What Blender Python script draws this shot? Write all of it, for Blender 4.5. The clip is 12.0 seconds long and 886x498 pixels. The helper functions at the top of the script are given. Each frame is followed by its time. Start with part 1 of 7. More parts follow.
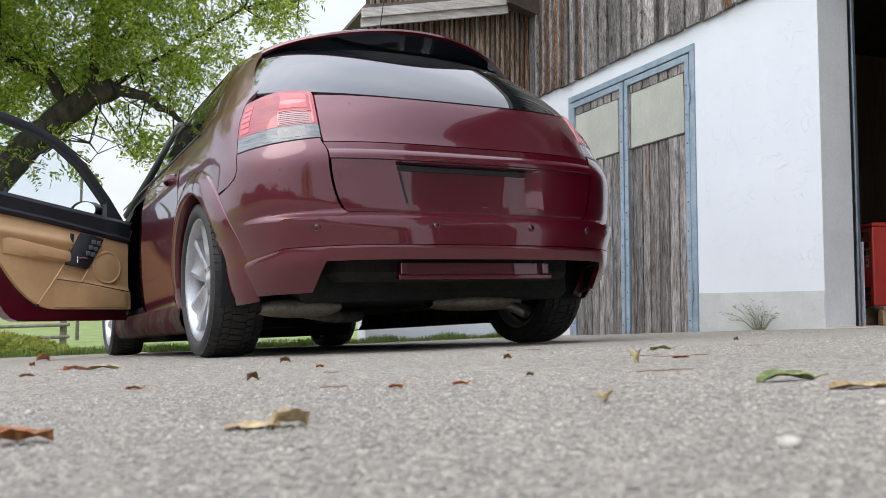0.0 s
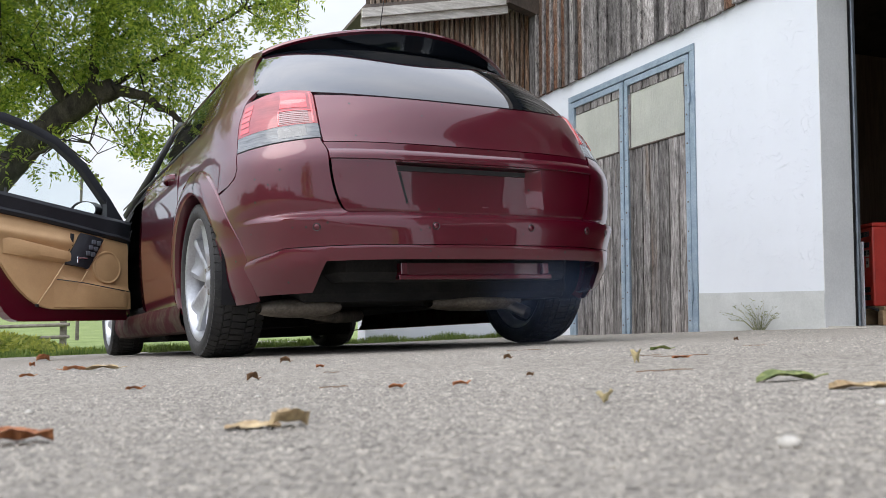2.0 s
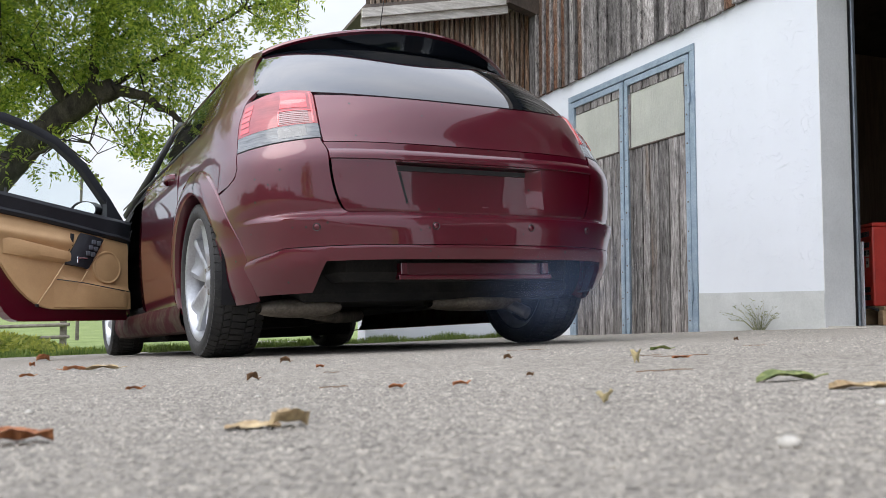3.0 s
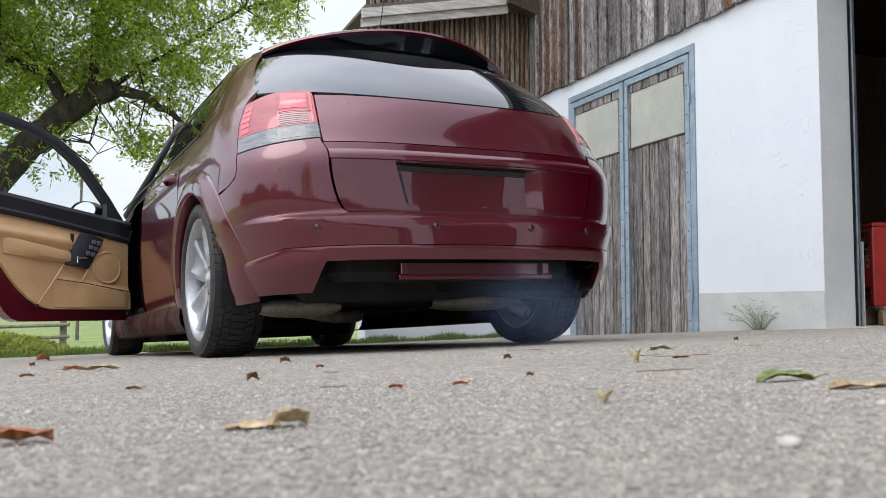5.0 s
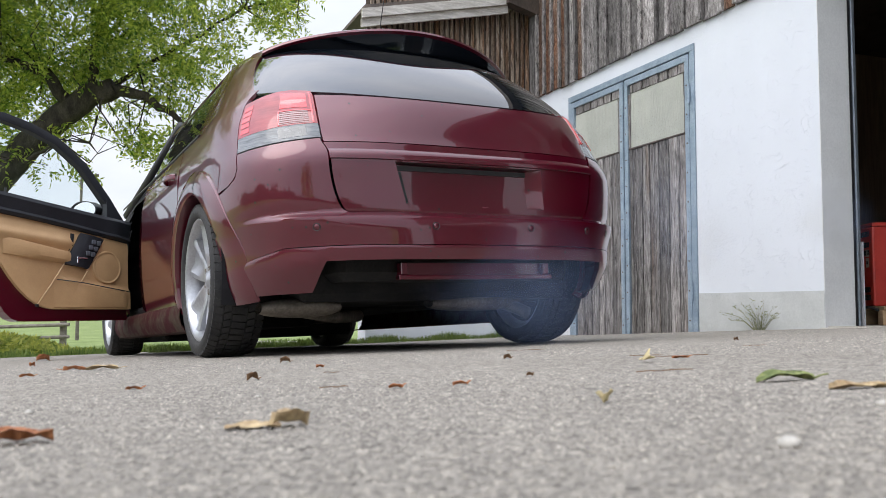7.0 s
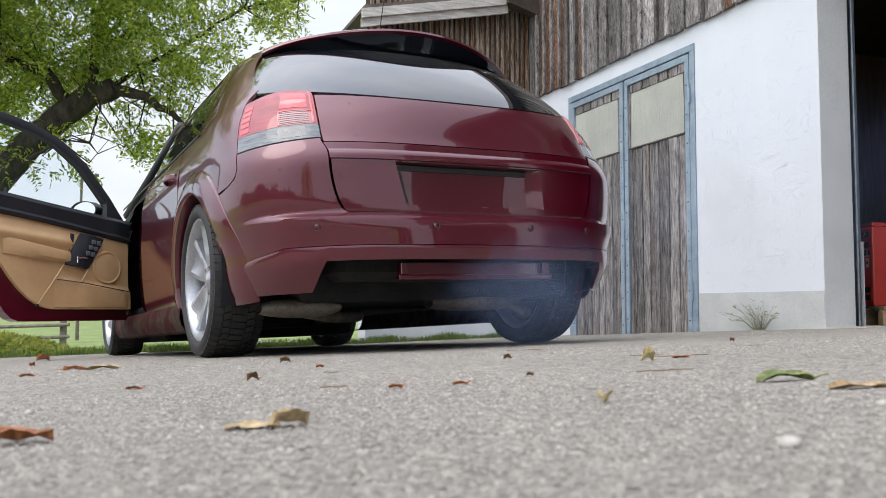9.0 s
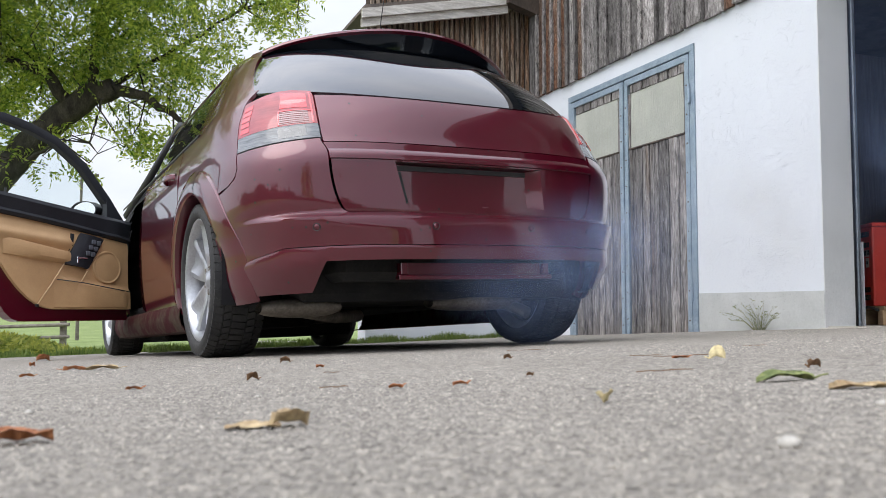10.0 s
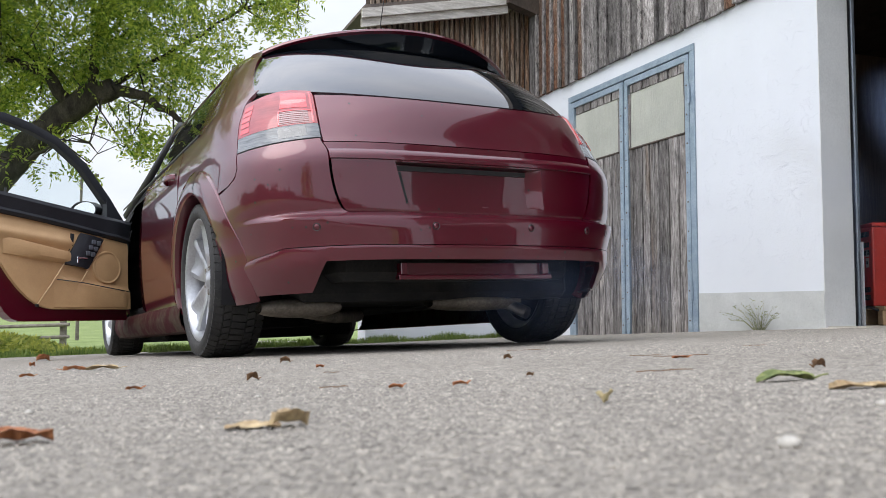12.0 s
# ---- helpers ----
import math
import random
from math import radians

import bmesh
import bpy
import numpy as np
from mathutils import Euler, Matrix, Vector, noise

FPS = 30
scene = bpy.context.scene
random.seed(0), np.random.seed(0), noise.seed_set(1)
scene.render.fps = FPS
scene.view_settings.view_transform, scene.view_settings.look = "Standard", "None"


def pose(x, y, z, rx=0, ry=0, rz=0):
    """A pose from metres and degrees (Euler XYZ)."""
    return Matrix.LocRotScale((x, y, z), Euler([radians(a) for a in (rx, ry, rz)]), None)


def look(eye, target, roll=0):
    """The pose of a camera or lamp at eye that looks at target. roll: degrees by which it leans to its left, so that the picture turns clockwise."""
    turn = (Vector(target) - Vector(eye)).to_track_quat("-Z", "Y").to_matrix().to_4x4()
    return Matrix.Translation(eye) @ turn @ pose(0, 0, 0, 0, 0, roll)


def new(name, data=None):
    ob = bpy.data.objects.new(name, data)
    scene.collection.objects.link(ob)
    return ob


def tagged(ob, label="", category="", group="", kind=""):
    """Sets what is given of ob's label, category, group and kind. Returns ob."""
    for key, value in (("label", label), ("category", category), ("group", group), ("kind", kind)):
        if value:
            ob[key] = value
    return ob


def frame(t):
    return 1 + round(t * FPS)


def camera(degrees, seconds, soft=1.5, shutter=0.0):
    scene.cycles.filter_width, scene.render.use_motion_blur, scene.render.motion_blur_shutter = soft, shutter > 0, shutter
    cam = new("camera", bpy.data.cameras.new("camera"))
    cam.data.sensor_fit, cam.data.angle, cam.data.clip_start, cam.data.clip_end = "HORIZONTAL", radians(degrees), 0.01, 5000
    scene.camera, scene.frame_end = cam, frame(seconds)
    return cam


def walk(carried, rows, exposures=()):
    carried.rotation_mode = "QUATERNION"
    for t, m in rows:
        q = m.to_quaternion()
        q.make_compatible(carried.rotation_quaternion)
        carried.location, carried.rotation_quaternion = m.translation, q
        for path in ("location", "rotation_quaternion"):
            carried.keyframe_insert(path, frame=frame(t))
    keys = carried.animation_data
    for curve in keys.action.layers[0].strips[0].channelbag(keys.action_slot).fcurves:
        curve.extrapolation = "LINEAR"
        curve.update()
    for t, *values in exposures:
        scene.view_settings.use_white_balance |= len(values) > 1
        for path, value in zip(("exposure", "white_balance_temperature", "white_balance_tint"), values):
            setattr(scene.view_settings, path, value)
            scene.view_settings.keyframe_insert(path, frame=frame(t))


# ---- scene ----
# camera on the ground of the yard, standing still
cam = camera(53.97, 12.0, soft=0.75)
cam.data.dof.use_dof = True
cam.data.dof.focus_distance = 4.4
cam.data.dof.aperture_fstop = 14.0
EYE = pose(0, 0, 0.0616, 93.838, -0.118, -0.008)
walk(cam, [(0.0, EYE), (12.0, EYE)], exposures=[(0.0, 0.42), (12.0, 0.42)])

# ---- light: bright overcast sky ----
world = bpy.data.worlds.new("sky")
scene.world = world
world.use_nodes = True
SUN_EL, SUN_AZ = radians(50), radians(236)


def build_world():
    nt = world.node_tree
    bg = nt.nodes["Background"]
    sky = nt.nodes.new("ShaderNodeTexSky")
    sky.sky_type = "NISHITA"
    sky.sun_disc = False
    sky.sun_elevation, sky.sun_rotation = SUN_EL, SUN_AZ
    sky.dust_density, sky.air_density = 3.0, 1.0
    tc = nt.nodes.new("ShaderNodeTexCoord")
    mp = nt.nodes.new("ShaderNodeMapping")
    mp.inputs["Scale"].default_value = (1.0, 1.0, 2.4)
    nz = nt.nodes.new("ShaderNodeTexNoise")
    nz.inputs["Scale"].default_value = 2.2
    nz.inputs["Detail"].default_value = 7
    nz.inputs["Roughness"].default_value = 0.55
    ramp = nt.nodes.new("ShaderNodeValToRGB")
    ramp.color_ramp.elements[0].position, ramp.color_ramp.elements[1].position = 0.32, 0.72
    ramp.color_ramp.elements[0].color = (6.4, 6.95, 8.3, 1)
    ramp.color_ramp.elements[1].color = (9.3, 9.5, 10.2, 1)
    mix = nt.nodes.new("ShaderNodeMix")
    mix.data_type = "RGBA"
    mix.inputs[0].default_value = 0.86
    nt.links.new(tc.outputs["Generated"], mp.inputs["Vector"])
    nt.links.new(mp.outputs["Vector"], nz.inputs["Vector"])
    nt.links.new(nz.outputs["Fac"], ramp.inputs["Fac"])
    # an overcast sky is brighter overhead than at the horizon
    sp = nt.nodes.new("ShaderNodeSeparateXYZ")
    nt.links.new(tc.outputs["Generated"], sp.inputs[0])
    rise = nt.nodes.new("ShaderNodeMapRange")
    rise.inputs["From Min"].default_value, rise.inputs["From Max"].default_value = 0.25, 1.0
    rise.inputs["To Min"].default_value, rise.inputs["To Max"].default_value = 0.92, 1.7
    nt.links.new(sp.outputs["Z"], rise.inputs["Value"])
    vs = nt.nodes.new("ShaderNodeVectorMath")
    vs.operation = "SCALE"
    # and brightest in the haze round the hidden sun
    toward = nt.nodes.new("ShaderNodeVectorMath")
    toward.operation = "DOT_PRODUCT"
    toward.inputs[1].default_value = (math.sin(SUN_AZ) * math.cos(SUN_EL), math.cos(SUN_AZ) * math.cos(SUN_EL), math.sin(SUN_EL))
    nt.links.new(tc.outputs["Generated"], toward.inputs[0])
    haze = nt.nodes.new("ShaderNodeMapRange")
    haze.interpolation_type = "SMOOTHSTEP"
    haze.inputs["From Min"].default_value, haze.inputs["From Max"].default_value = 0.25, 1.0
    haze.inputs["To Min"].default_value, haze.inputs["To Max"].default_value = 1.0, 1.9
    nt.links.new(toward.outputs["Value"], haze.inputs["Value"])
    both = nt.nodes.new("ShaderNodeMath")
    both.operation = "MULTIPLY"
    nt.links.new(rise.outputs["Result"], both.inputs[0])
    nt.links.new(haze.outputs["Result"], both.inputs[1])
    nt.links.new(ramp.outputs["Color"], vs.inputs[0])
    nt.links.new(both.outputs[0], vs.inputs["Scale"])
    nt.links.new(sky.outputs["Color"], mix.inputs[6])
    nt.links.new(vs.outputs[0], mix.inputs[7])
    nt.links.new(mix.outputs[2], bg.inputs["Color"])
    bg.inputs["Strength"].default_value = 0.10


build_world()
sun = new("sun", bpy.data.lights.new("sun", "SUN"))
sun.data.energy, sun.data.angle, sun.data.color = 0.75, radians(40), (1.0, 0.97, 0.92)
sun.matrix_world = look((0, 0, 0), (-math.sin(SUN_AZ) * math.cos(SUN_EL), -math.cos(SUN_AZ) * math.cos(SUN_EL), -math.sin(SUN_EL)))


# ---- materials ----
def material(name, base=(0.5, 0.5, 0.5), rough=0.6, metal=0.0, second=None, scale=8.0, stretch=(1, 1, 1), spread=(0.35, 0.65),
             bump=0.0, bump_scale=None, fine=None, fine_scale=90.0, coat=0.0, per_piece=0.0, emit=None, spec=0.5, detail=6.0, coords="Object"):
    """Principled material: two colours over a noise, a finer noise over that, and relief from both."""
    mat = bpy.data.materials.new(name)
    mat.use_nodes = True
    nt = mat.node_tree
    b = nt.nodes["Principled BSDF"]
    b.inputs["Roughness"].default_value = rough
    b.inputs["Metallic"].default_value = metal
    b.inputs["Base Color"].default_value = (*base, 1)
    b.inputs["Coat Weight"].default_value = coat
    b.inputs["Coat Roughness"].default_value = 0.012
    b.inputs["Specular IOR Level"].default_value = spec
    if emit:
        b.inputs["Emission Color"].default_value = (*emit[:3], 1)
        b.inputs["Emission Strength"].default_value = emit[3]
    if second is None and not bump and not per_piece:
        return mat
    tc = nt.nodes.new("ShaderNodeTexCoord")
    mp = nt.nodes.new("ShaderNodeMapping")
    mp.inputs["Scale"].default_value = stretch
    nt.links.new(tc.outputs[coords], mp.inputs["Vector"])
    vec = mp.outputs["Vector"]
    info = nt.nodes.new("ShaderNodeObjectInfo")
    if per_piece:
        add = nt.nodes.new("ShaderNodeVectorMath")
        add.operation = "ADD"
        mul = nt.nodes.new("ShaderNodeVectorMath")
        mul.operation = "SCALE"
        mul.inputs[0].default_value = (37.0, 53.0, 71.0)
        nt.links.new(info.outputs["Random"], mul.inputs["Scale"])
        nt.links.new(vec, add.inputs[0])
        nt.links.new(mul.outputs[0], add.inputs[1])
        vec = add.outputs[0]
    n1 = nt.nodes.new("ShaderNodeTexNoise")
    n1.inputs["Scale"].default_value = scale
    n1.inputs["Detail"].default_value = detail
    n1.inputs["Roughness"].default_value = 0.62
    nt.links.new(vec, n1.inputs["Vector"])
    n2 = nt.nodes.new("ShaderNodeTexNoise")
    n2.inputs["Scale"].default_value = fine_scale
    n2.inputs["Detail"].default_value = 4
    nt.links.new(vec, n2.inputs["Vector"])
    colour = None
    if second:
        ramp = nt.nodes.new("ShaderNodeValToRGB")
        e = ramp.color_ramp.elements
        e[0].position, e[1].position = spread
        e[0].color, e[1].color = (*base, 1), (*second, 1)
        nt.links.new(n1.outputs["Fac"], ramp.inputs["Fac"])
        colour = ramp.outputs["Color"]
        if fine:
            r2 = nt.nodes.new("ShaderNodeMapRange")
            r2.inputs["From Min"].default_value, r2.inputs["From Max"].default_value = 0.3, 0.7
            r2.inputs["To Min"].default_value, r2.inputs["To Max"].default_value = 1 - fine, 1 + fine
            nt.links.new(n2.outputs["Fac"], r2.inputs["Value"])
            m = nt.nodes.new("ShaderNodeVectorMath")
            m.operation = "SCALE"
            nt.links.new(colour, m.inputs[0])
            nt.links.new(r2.outputs["Result"], m.inputs["Scale"])
            colour = m.outputs[0]
        if per_piece:
            r3 = nt.nodes.new("ShaderNodeMapRange")
            r3.inputs["To Min"].default_value, r3.inputs["To Max"].default_value = 1 - per_piece, 1 + per_piece
            nt.links.new(info.outputs["Random"], r3.inputs["Value"])
            m = nt.nodes.new("ShaderNodeVectorMath")
            m.operation = "SCALE"
            nt.links.new(colour, m.inputs[0])
            nt.links.new(r3.outputs["Result"], m.inputs["Scale"])
            colour = m.outputs[0]
        nt.links.new(colour, b.inputs["Base Color"])
    if bump:
        bp = nt.nodes.new("ShaderNodeBump")
        bp.inputs["Strength"].default_value = 1.0
        bp.inputs["Distance"].default_value = bump
        src = n1
        if bump_scale:
            src = nt.nodes.new("ShaderNodeTexNoise")
            src.inputs["Scale"].default_value = bump_scale
            src.inputs["Detail"].default_value = 5
            nt.links.new(vec, src.inputs["Vector"])
        nt.links.new(src.outputs["Fac"], bp.inputs["Height"])
        nt.links.new(bp.outputs["Normal"], b.inputs["Normal"])
    return mat


def glass_material(name, tint=(0.8, 0.85, 0.85), rough=0.0, alpha_mix=0.5):
    """Thin pane: mirror-like gloss by Fresnel over a tinted see-through."""
    mat = bpy.data.materials.new(name)
    mat.use_nodes = True
    nt = mat.node_tree
    nt.nodes.remove(nt.nodes["Principled BSDF"])
    out = nt.nodes["Material Output"]
    tr = nt.nodes.new("ShaderNodeBsdfTransparent")
    tr.inputs["Color"].default_value = (*tint, 1)
    gl = nt.nodes.new("ShaderNodeBsdfGlossy")
    gl.inputs["Roughness"].default_value = rough
    fr = nt.nodes.new("ShaderNodeFresnel")
    fr.inputs["IOR"].default_value = alpha_mix
    mx = nt.nodes.new("ShaderNodeMixShader")
    nt.links.new(fr.outputs[0], mx.inputs[0])
    nt.links.new(tr.outputs[0], mx.inputs[1])
    nt.links.new(gl.outputs[0], mx.inputs[2])
    nt.links.new(mx.outputs[0], out.inputs["Surface"])
    return mat


PAINT = material("wine_red_paint", (0.086, 0.0004, 0.0100), 0.28, 0.35, second=(0.096, 0.0006, 0.0115), scale=3, coat=1.0, fine=0.12, fine_scale=1200)
PAINT.node_tree.nodes["Principled BSDF"].inputs["Coat IOR"].default_value = 1.57


def speckle(mat, scale, size, colour):
    """Dried drops and dirt specks over a paint, matt where they sit."""
    nt = mat.node_tree
    b = nt.nodes["Principled BSDF"]
    tc = nt.nodes.new("ShaderNodeTexCoord")
    vo = nt.nodes.new("ShaderNodeTexVoronoi")
    vo.inputs["Scale"].default_value = scale
    nt.links.new(tc.outputs["Object"], vo.inputs["Vector"])
    sep = nt.nodes.new("ShaderNodeSeparateColor")
    nt.links.new(vo.outputs["Color"], sep.inputs["Color"])
    # each cell has a speck of its own size, most of them none
    big = nt.nodes.new("ShaderNodeMapRange")
    big.inputs["From Min"].default_value, big.inputs["From Max"].default_value = 0.40, 1.0
    big.inputs["To Min"].default_value, big.inputs["To Max"].default_value = 0.0, size
    nt.links.new(sep.outputs[0], big.inputs["Value"])
    less = nt.nodes.new("ShaderNodeMath")
    less.operation = "LESS_THAN"
    nt.links.new(vo.outputs["Distance"], less.inputs[0])
    nt.links.new(big.outputs["Result"], less.inputs[1])
    mx = nt.nodes.new("ShaderNodeMix")
    mx.data_type = "RGBA"
    mx.inputs[7].default_value = (*colour, 1)
    old = b.inputs["Base Color"].links[0].from_socket
    nt.links.new(old, mx.inputs[6])
    nt.links.new(less.outputs[0], mx.inputs[0])
    nt.links.new(mx.outputs[2], b.inputs["Base Color"])
    coat = nt.nodes.new("ShaderNodeMapRange")
    coat.inputs["To Min"].default_value, coat.inputs["To Max"].default_value = 1.0, 0.25
    nt.links.new(less.outputs[0], coat.inputs["Value"])
    nt.links.new(coat.outputs["Result"], b.inputs["Coat Weight"])


speckle(PAINT, 30, 0.15, (0.03, 0.018, 0.018))
MOTTLED_RED = material("brown_mottled_red_paint", (0.035, 0.003, 0.005), 0.75, 0.0, second=(0.055, 0.040, 0.028), scale=9, fine=0.3, fine_scale=120, spread=(0.45, 0.62), coat=0.0, spec=0.12, bump=0.001, bump_scale=150)
BLACK = material("black_plastic", (0.012, 0.012, 0.013), 0.45, second=(0.022, 0.022, 0.024), scale=30)
GAP = material("black_void", (0.009, 0.009, 0.011), 0.9)
RUBBER = material("tyre_rubber", (0.011, 0.011, 0.012), 0.7, second=(0.030, 0.028, 0.026), scale=14, fine=0.3, bump=0.0015, bump_scale=120)
ALLOY = material("silver_alloy", (0.42, 0.43, 0.45), 0.30, 0.6, second=(0.35, 0.35, 0.37), scale=12, fine=0.08)
REAR_GLASS = material("rear_glass", (0.004, 0.006, 0.009), 0.015, second=(0.006, 0.008, 0.012), scale=4, spec=0.7, coat=0.75)
SIDE_GLASS = material("tinted_side_glass", (0.012, 0.014, 0.016), 0.02, second=(0.018, 0.02, 0.022), scale=4, spec=0.8, coat=0.6)
ASPHALT = None
PLINTH = material("grey_plinth_paint", (0.44, 0.45, 0.43), 0.8, second=(0.52, 0.53, 0.51), scale=4, fine=0.05, bump=0.004, bump_scale=30)


def link_noise(nt, vec, stretch, scale=1.0, detail=5.0, twist=0.0, rough=0.6):
    mp = nt.nodes.new("ShaderNodeMapping")
    mp.inputs["Scale"].default_value = stretch
    nt.links.new(vec, mp.inputs["Vector"])
    n = nt.nodes.new("ShaderNodeTexNoise")
    n.inputs["Scale"].default_value = scale
    n.inputs["Detail"].default_value = detail
    n.inputs["Distortion"].default_value = twist
    n.inputs["Roughness"].default_value = rough
    nt.links.new(mp.outputs["Vector"], n.inputs["Vector"])
    return n.outputs["Fac"]


def spread_to(nt, value, a, b, lo, hi):
    r = nt.nodes.new("ShaderNodeMapRange")
    r.inputs["From Min"].default_value, r.inputs["From Max"].default_value = a, b
    r.inputs["To Min"].default_value, r.inputs["To Max"].default_value = lo, hi
    nt.links.new(value, r.inputs["Value"])
    return r.outputs["Result"]


def calc(nt, op, a, b):
    m = nt.nodes.new("ShaderNodeMath")
    m.operation = op
    for i, v in enumerate((a, b)):
        if isinstance(v, (int, float)):
            m.inputs[i].default_value = v
        else:
            nt.links.new(v, m.inputs[i])
    return m.outputs[0]


def roughcast(name, a, b):
    """Trowelled white plaster: soft lumps, fine sand and a few ridges left by the trowel."""
    mat = bpy.data.materials.new(name)
    mat.use_nodes = True
    nt = mat.node_tree
    p = nt.nodes["Principled BSDF"]
    p.inputs["Roughness"].default_value = 0.85
    vec = nt.nodes.new("ShaderNodeTexCoord").outputs["Object"]
    ramp = nt.nodes.new("ShaderNodeValToRGB")
    e = ramp.color_ramp.elements
    e[0].position, e[1].position = 0.3, 0.7
    e[0].color, e[1].color = (*a, 1), (*b, 1)
    nt.links.new(link_noise(nt, vec, (1, 1, 1), 1.4, 6), ramp.inputs["Fac"])
    nt.links.new(ramp.outputs["Color"], p.inputs["Base Color"])
    wave = link_noise(nt, vec, (1, 1, 1.6), 5.5, 2, 1.6)
    away = calc(nt, "ABSOLUTE", calc(nt, "SUBTRACT", wave, 0.5), 0.0)
    ridge = spread_to(nt, away, 0.0, 0.009, 0.7, 0.0)
    where = spread_to(nt, link_noise(nt, vec, (1, 1, 1), 7.0, 2), 0.46, 0.58, 0.0, 1.0)
    h = calc(nt, "ADD", calc(nt, "MULTIPLY", ridge, where), calc(nt, "MULTIPLY", link_noise(nt, vec, (1, 1, 1), 45, 6), 0.45))
    h = calc(nt, "ADD", h, calc(nt, "MULTIPLY", link_noise(nt, vec, (1, 1, 1), 9, 3), 0.9))
    bp = nt.nodes.new("ShaderNodeBump")
    bp.inputs["Strength"].default_value = 0.8
    bp.inputs["Distance"].default_value = 0.004
    nt.links.new(h, bp.inputs["Height"])
    nt.links.new(bp.outputs["Normal"], p.inputs["Normal"])
    return mat


def old_wood(name, dark, mid, light, warm, warm_share=0.3, tone=0.25, grain=1.0):
    """Weathered board: fibres along z, dark cracks, paler worn patches and brown stains."""
    mat = bpy.data.materials.new(name)
    mat.use_nodes = True
    nt = mat.node_tree
    p = nt.nodes["Principled BSDF"]
    p.inputs["Roughness"].default_value = 0.85
    p.inputs["Specular IOR Level"].default_value = 0.25
    info = nt.nodes.new("ShaderNodeObjectInfo")
    off = nt.nodes.new("ShaderNodeVectorMath")
    off.operation = "SCALE"
    off.inputs[0].default_value = (17.0, 29.0, 41.0)
    nt.links.new(info.outputs["Random"], off.inputs["Scale"])
    add = nt.nodes.new("ShaderNodeVectorMath")
    nt.links.new(nt.nodes.new("ShaderNodeTexCoord").outputs["Object"], add.inputs[0])
    nt.links.new(off.outputs[0], add.inputs[1])
    vec = add.outputs[0]
    fibre = link_noise(nt, vec, (60 * grain, 60 * grain, 6.0), 1.0, 6, 1.2, 0.70)
    crack = spread_to(nt, link_noise(nt, vec, (42 * grain, 42 * grain, 2.4), 1.0, 3, 1.2), 0.34, 0.42, 0.30, 1.0)
    patch = spread_to(nt, link_noise(nt, vec, (9, 9, 3.4), 1.0, 6, 0.5, 0.65), 0.30, 0.70, 0.60, 1.35)
    piece = spread_to(nt, info.outputs["Random"], 0.0, 1.0, 1 - tone, 1 + tone)
    ramp = nt.nodes.new("ShaderNodeValToRGB")
    e = ramp.color_ramp.elements
    e[0].position, e[1].position = 0.34, 0.68
    e[0].color, e[1].color = (*dark, 1), (*light, 1)
    e.new(0.5).color = (*mid, 1)
    nt.links.new(fibre, ramp.inputs["Fac"])
    mx = nt.nodes.new("ShaderNodeMix")
    mx.data_type = "RGBA"
    mx.blend_type = "MULTIPLY"
    mx.inputs[7].default_value = (*warm, 1)
    stain = spread_to(nt, link_noise(nt, vec, (11, 11, 0.9), 1.0, 4, 0.4), 0.62 - 0.4 * warm_share, 0.80 - 0.4 * warm_share, 0.0, 1.0)
    nt.links.new(stain, mx.inputs[0])
    nt.links.new(ramp.outputs["Color"], mx.inputs[6])
    sc = nt.nodes.new("ShaderNodeVectorMath")
    sc.operation = "SCALE"
    nt.links.new(mx.outputs[2], sc.inputs[0])
    nt.links.new(calc(nt, "MULTIPLY", calc(nt, "MULTIPLY", crack, patch), piece), sc.inputs["Scale"])
    nt.links.new(sc.outputs[0], p.inputs["Base Color"])
    bp = nt.nodes.new("ShaderNodeBump")
    bp.inputs["Strength"].default_value = 0.9
    bp.inputs["Distance"].default_value = 0.003
    nt.links.new(calc(nt, "ADD", fibre, calc(nt, "MULTIPLY", crack, 1.2)), bp.inputs["Height"])
    nt.links.new(bp.outputs["Normal"], p.inputs["Normal"])
    return mat


WHITE = roughcast("white_roughcast", (0.63, 0.655, 0.685), (0.68, 0.705, 0.735))
WOOD = old_wood("weathered_grey_wood", (0.085, 0.076, 0.071), (0.20, 0.185, 0.175), (0.37, 0.35, 0.335), (0.75, 0.58, 0.46), 0.05, 0.5)


# ---- helpers of this scene ----
def thing(name, label, category, m=None, group="", kind=""):
    ob = new(name)
    ob.empty_display_size = 0.1
    ob.matrix_world = m if m is not None else Matrix()
    return tagged(ob, label, category, group, kind)


def mesh_of(name, bm, mat):
    for e in bm.edges:
        if len(e.link_faces) == 2 and e.calc_face_angle(0.0) > 0.62:
            e.smooth = False
    me = bpy.data.meshes.new(name)
    bm.to_mesh(me)
    bm.free()
    for m in (mat if isinstance(mat, (list, tuple)) else [mat]):
        me.materials.append(m)
    return me


def part(name, bm, mat, parent, label="", m=None, smooth=False):
    me = bm if isinstance(bm, bpy.types.Mesh) else mesh_of(name, bm, mat)
    if smooth:
        me.shade_smooth()
    ob = new(name, me)
    ob.parent = parent
    if m is not None:
        ob.matrix_basis = m
    return tagged(ob, label)


def solo(name, bm, mat, label, category, m=None, group="", kind="", smooth=False):
    me = bm if isinstance(bm, bpy.types.Mesh) else mesh_of(name, bm, mat)
    if smooth:
        me.shade_smooth()
    ob = new(name, me)
    if m is not None:
        ob.matrix_world = m
    return tagged(ob, label, category, group, kind)


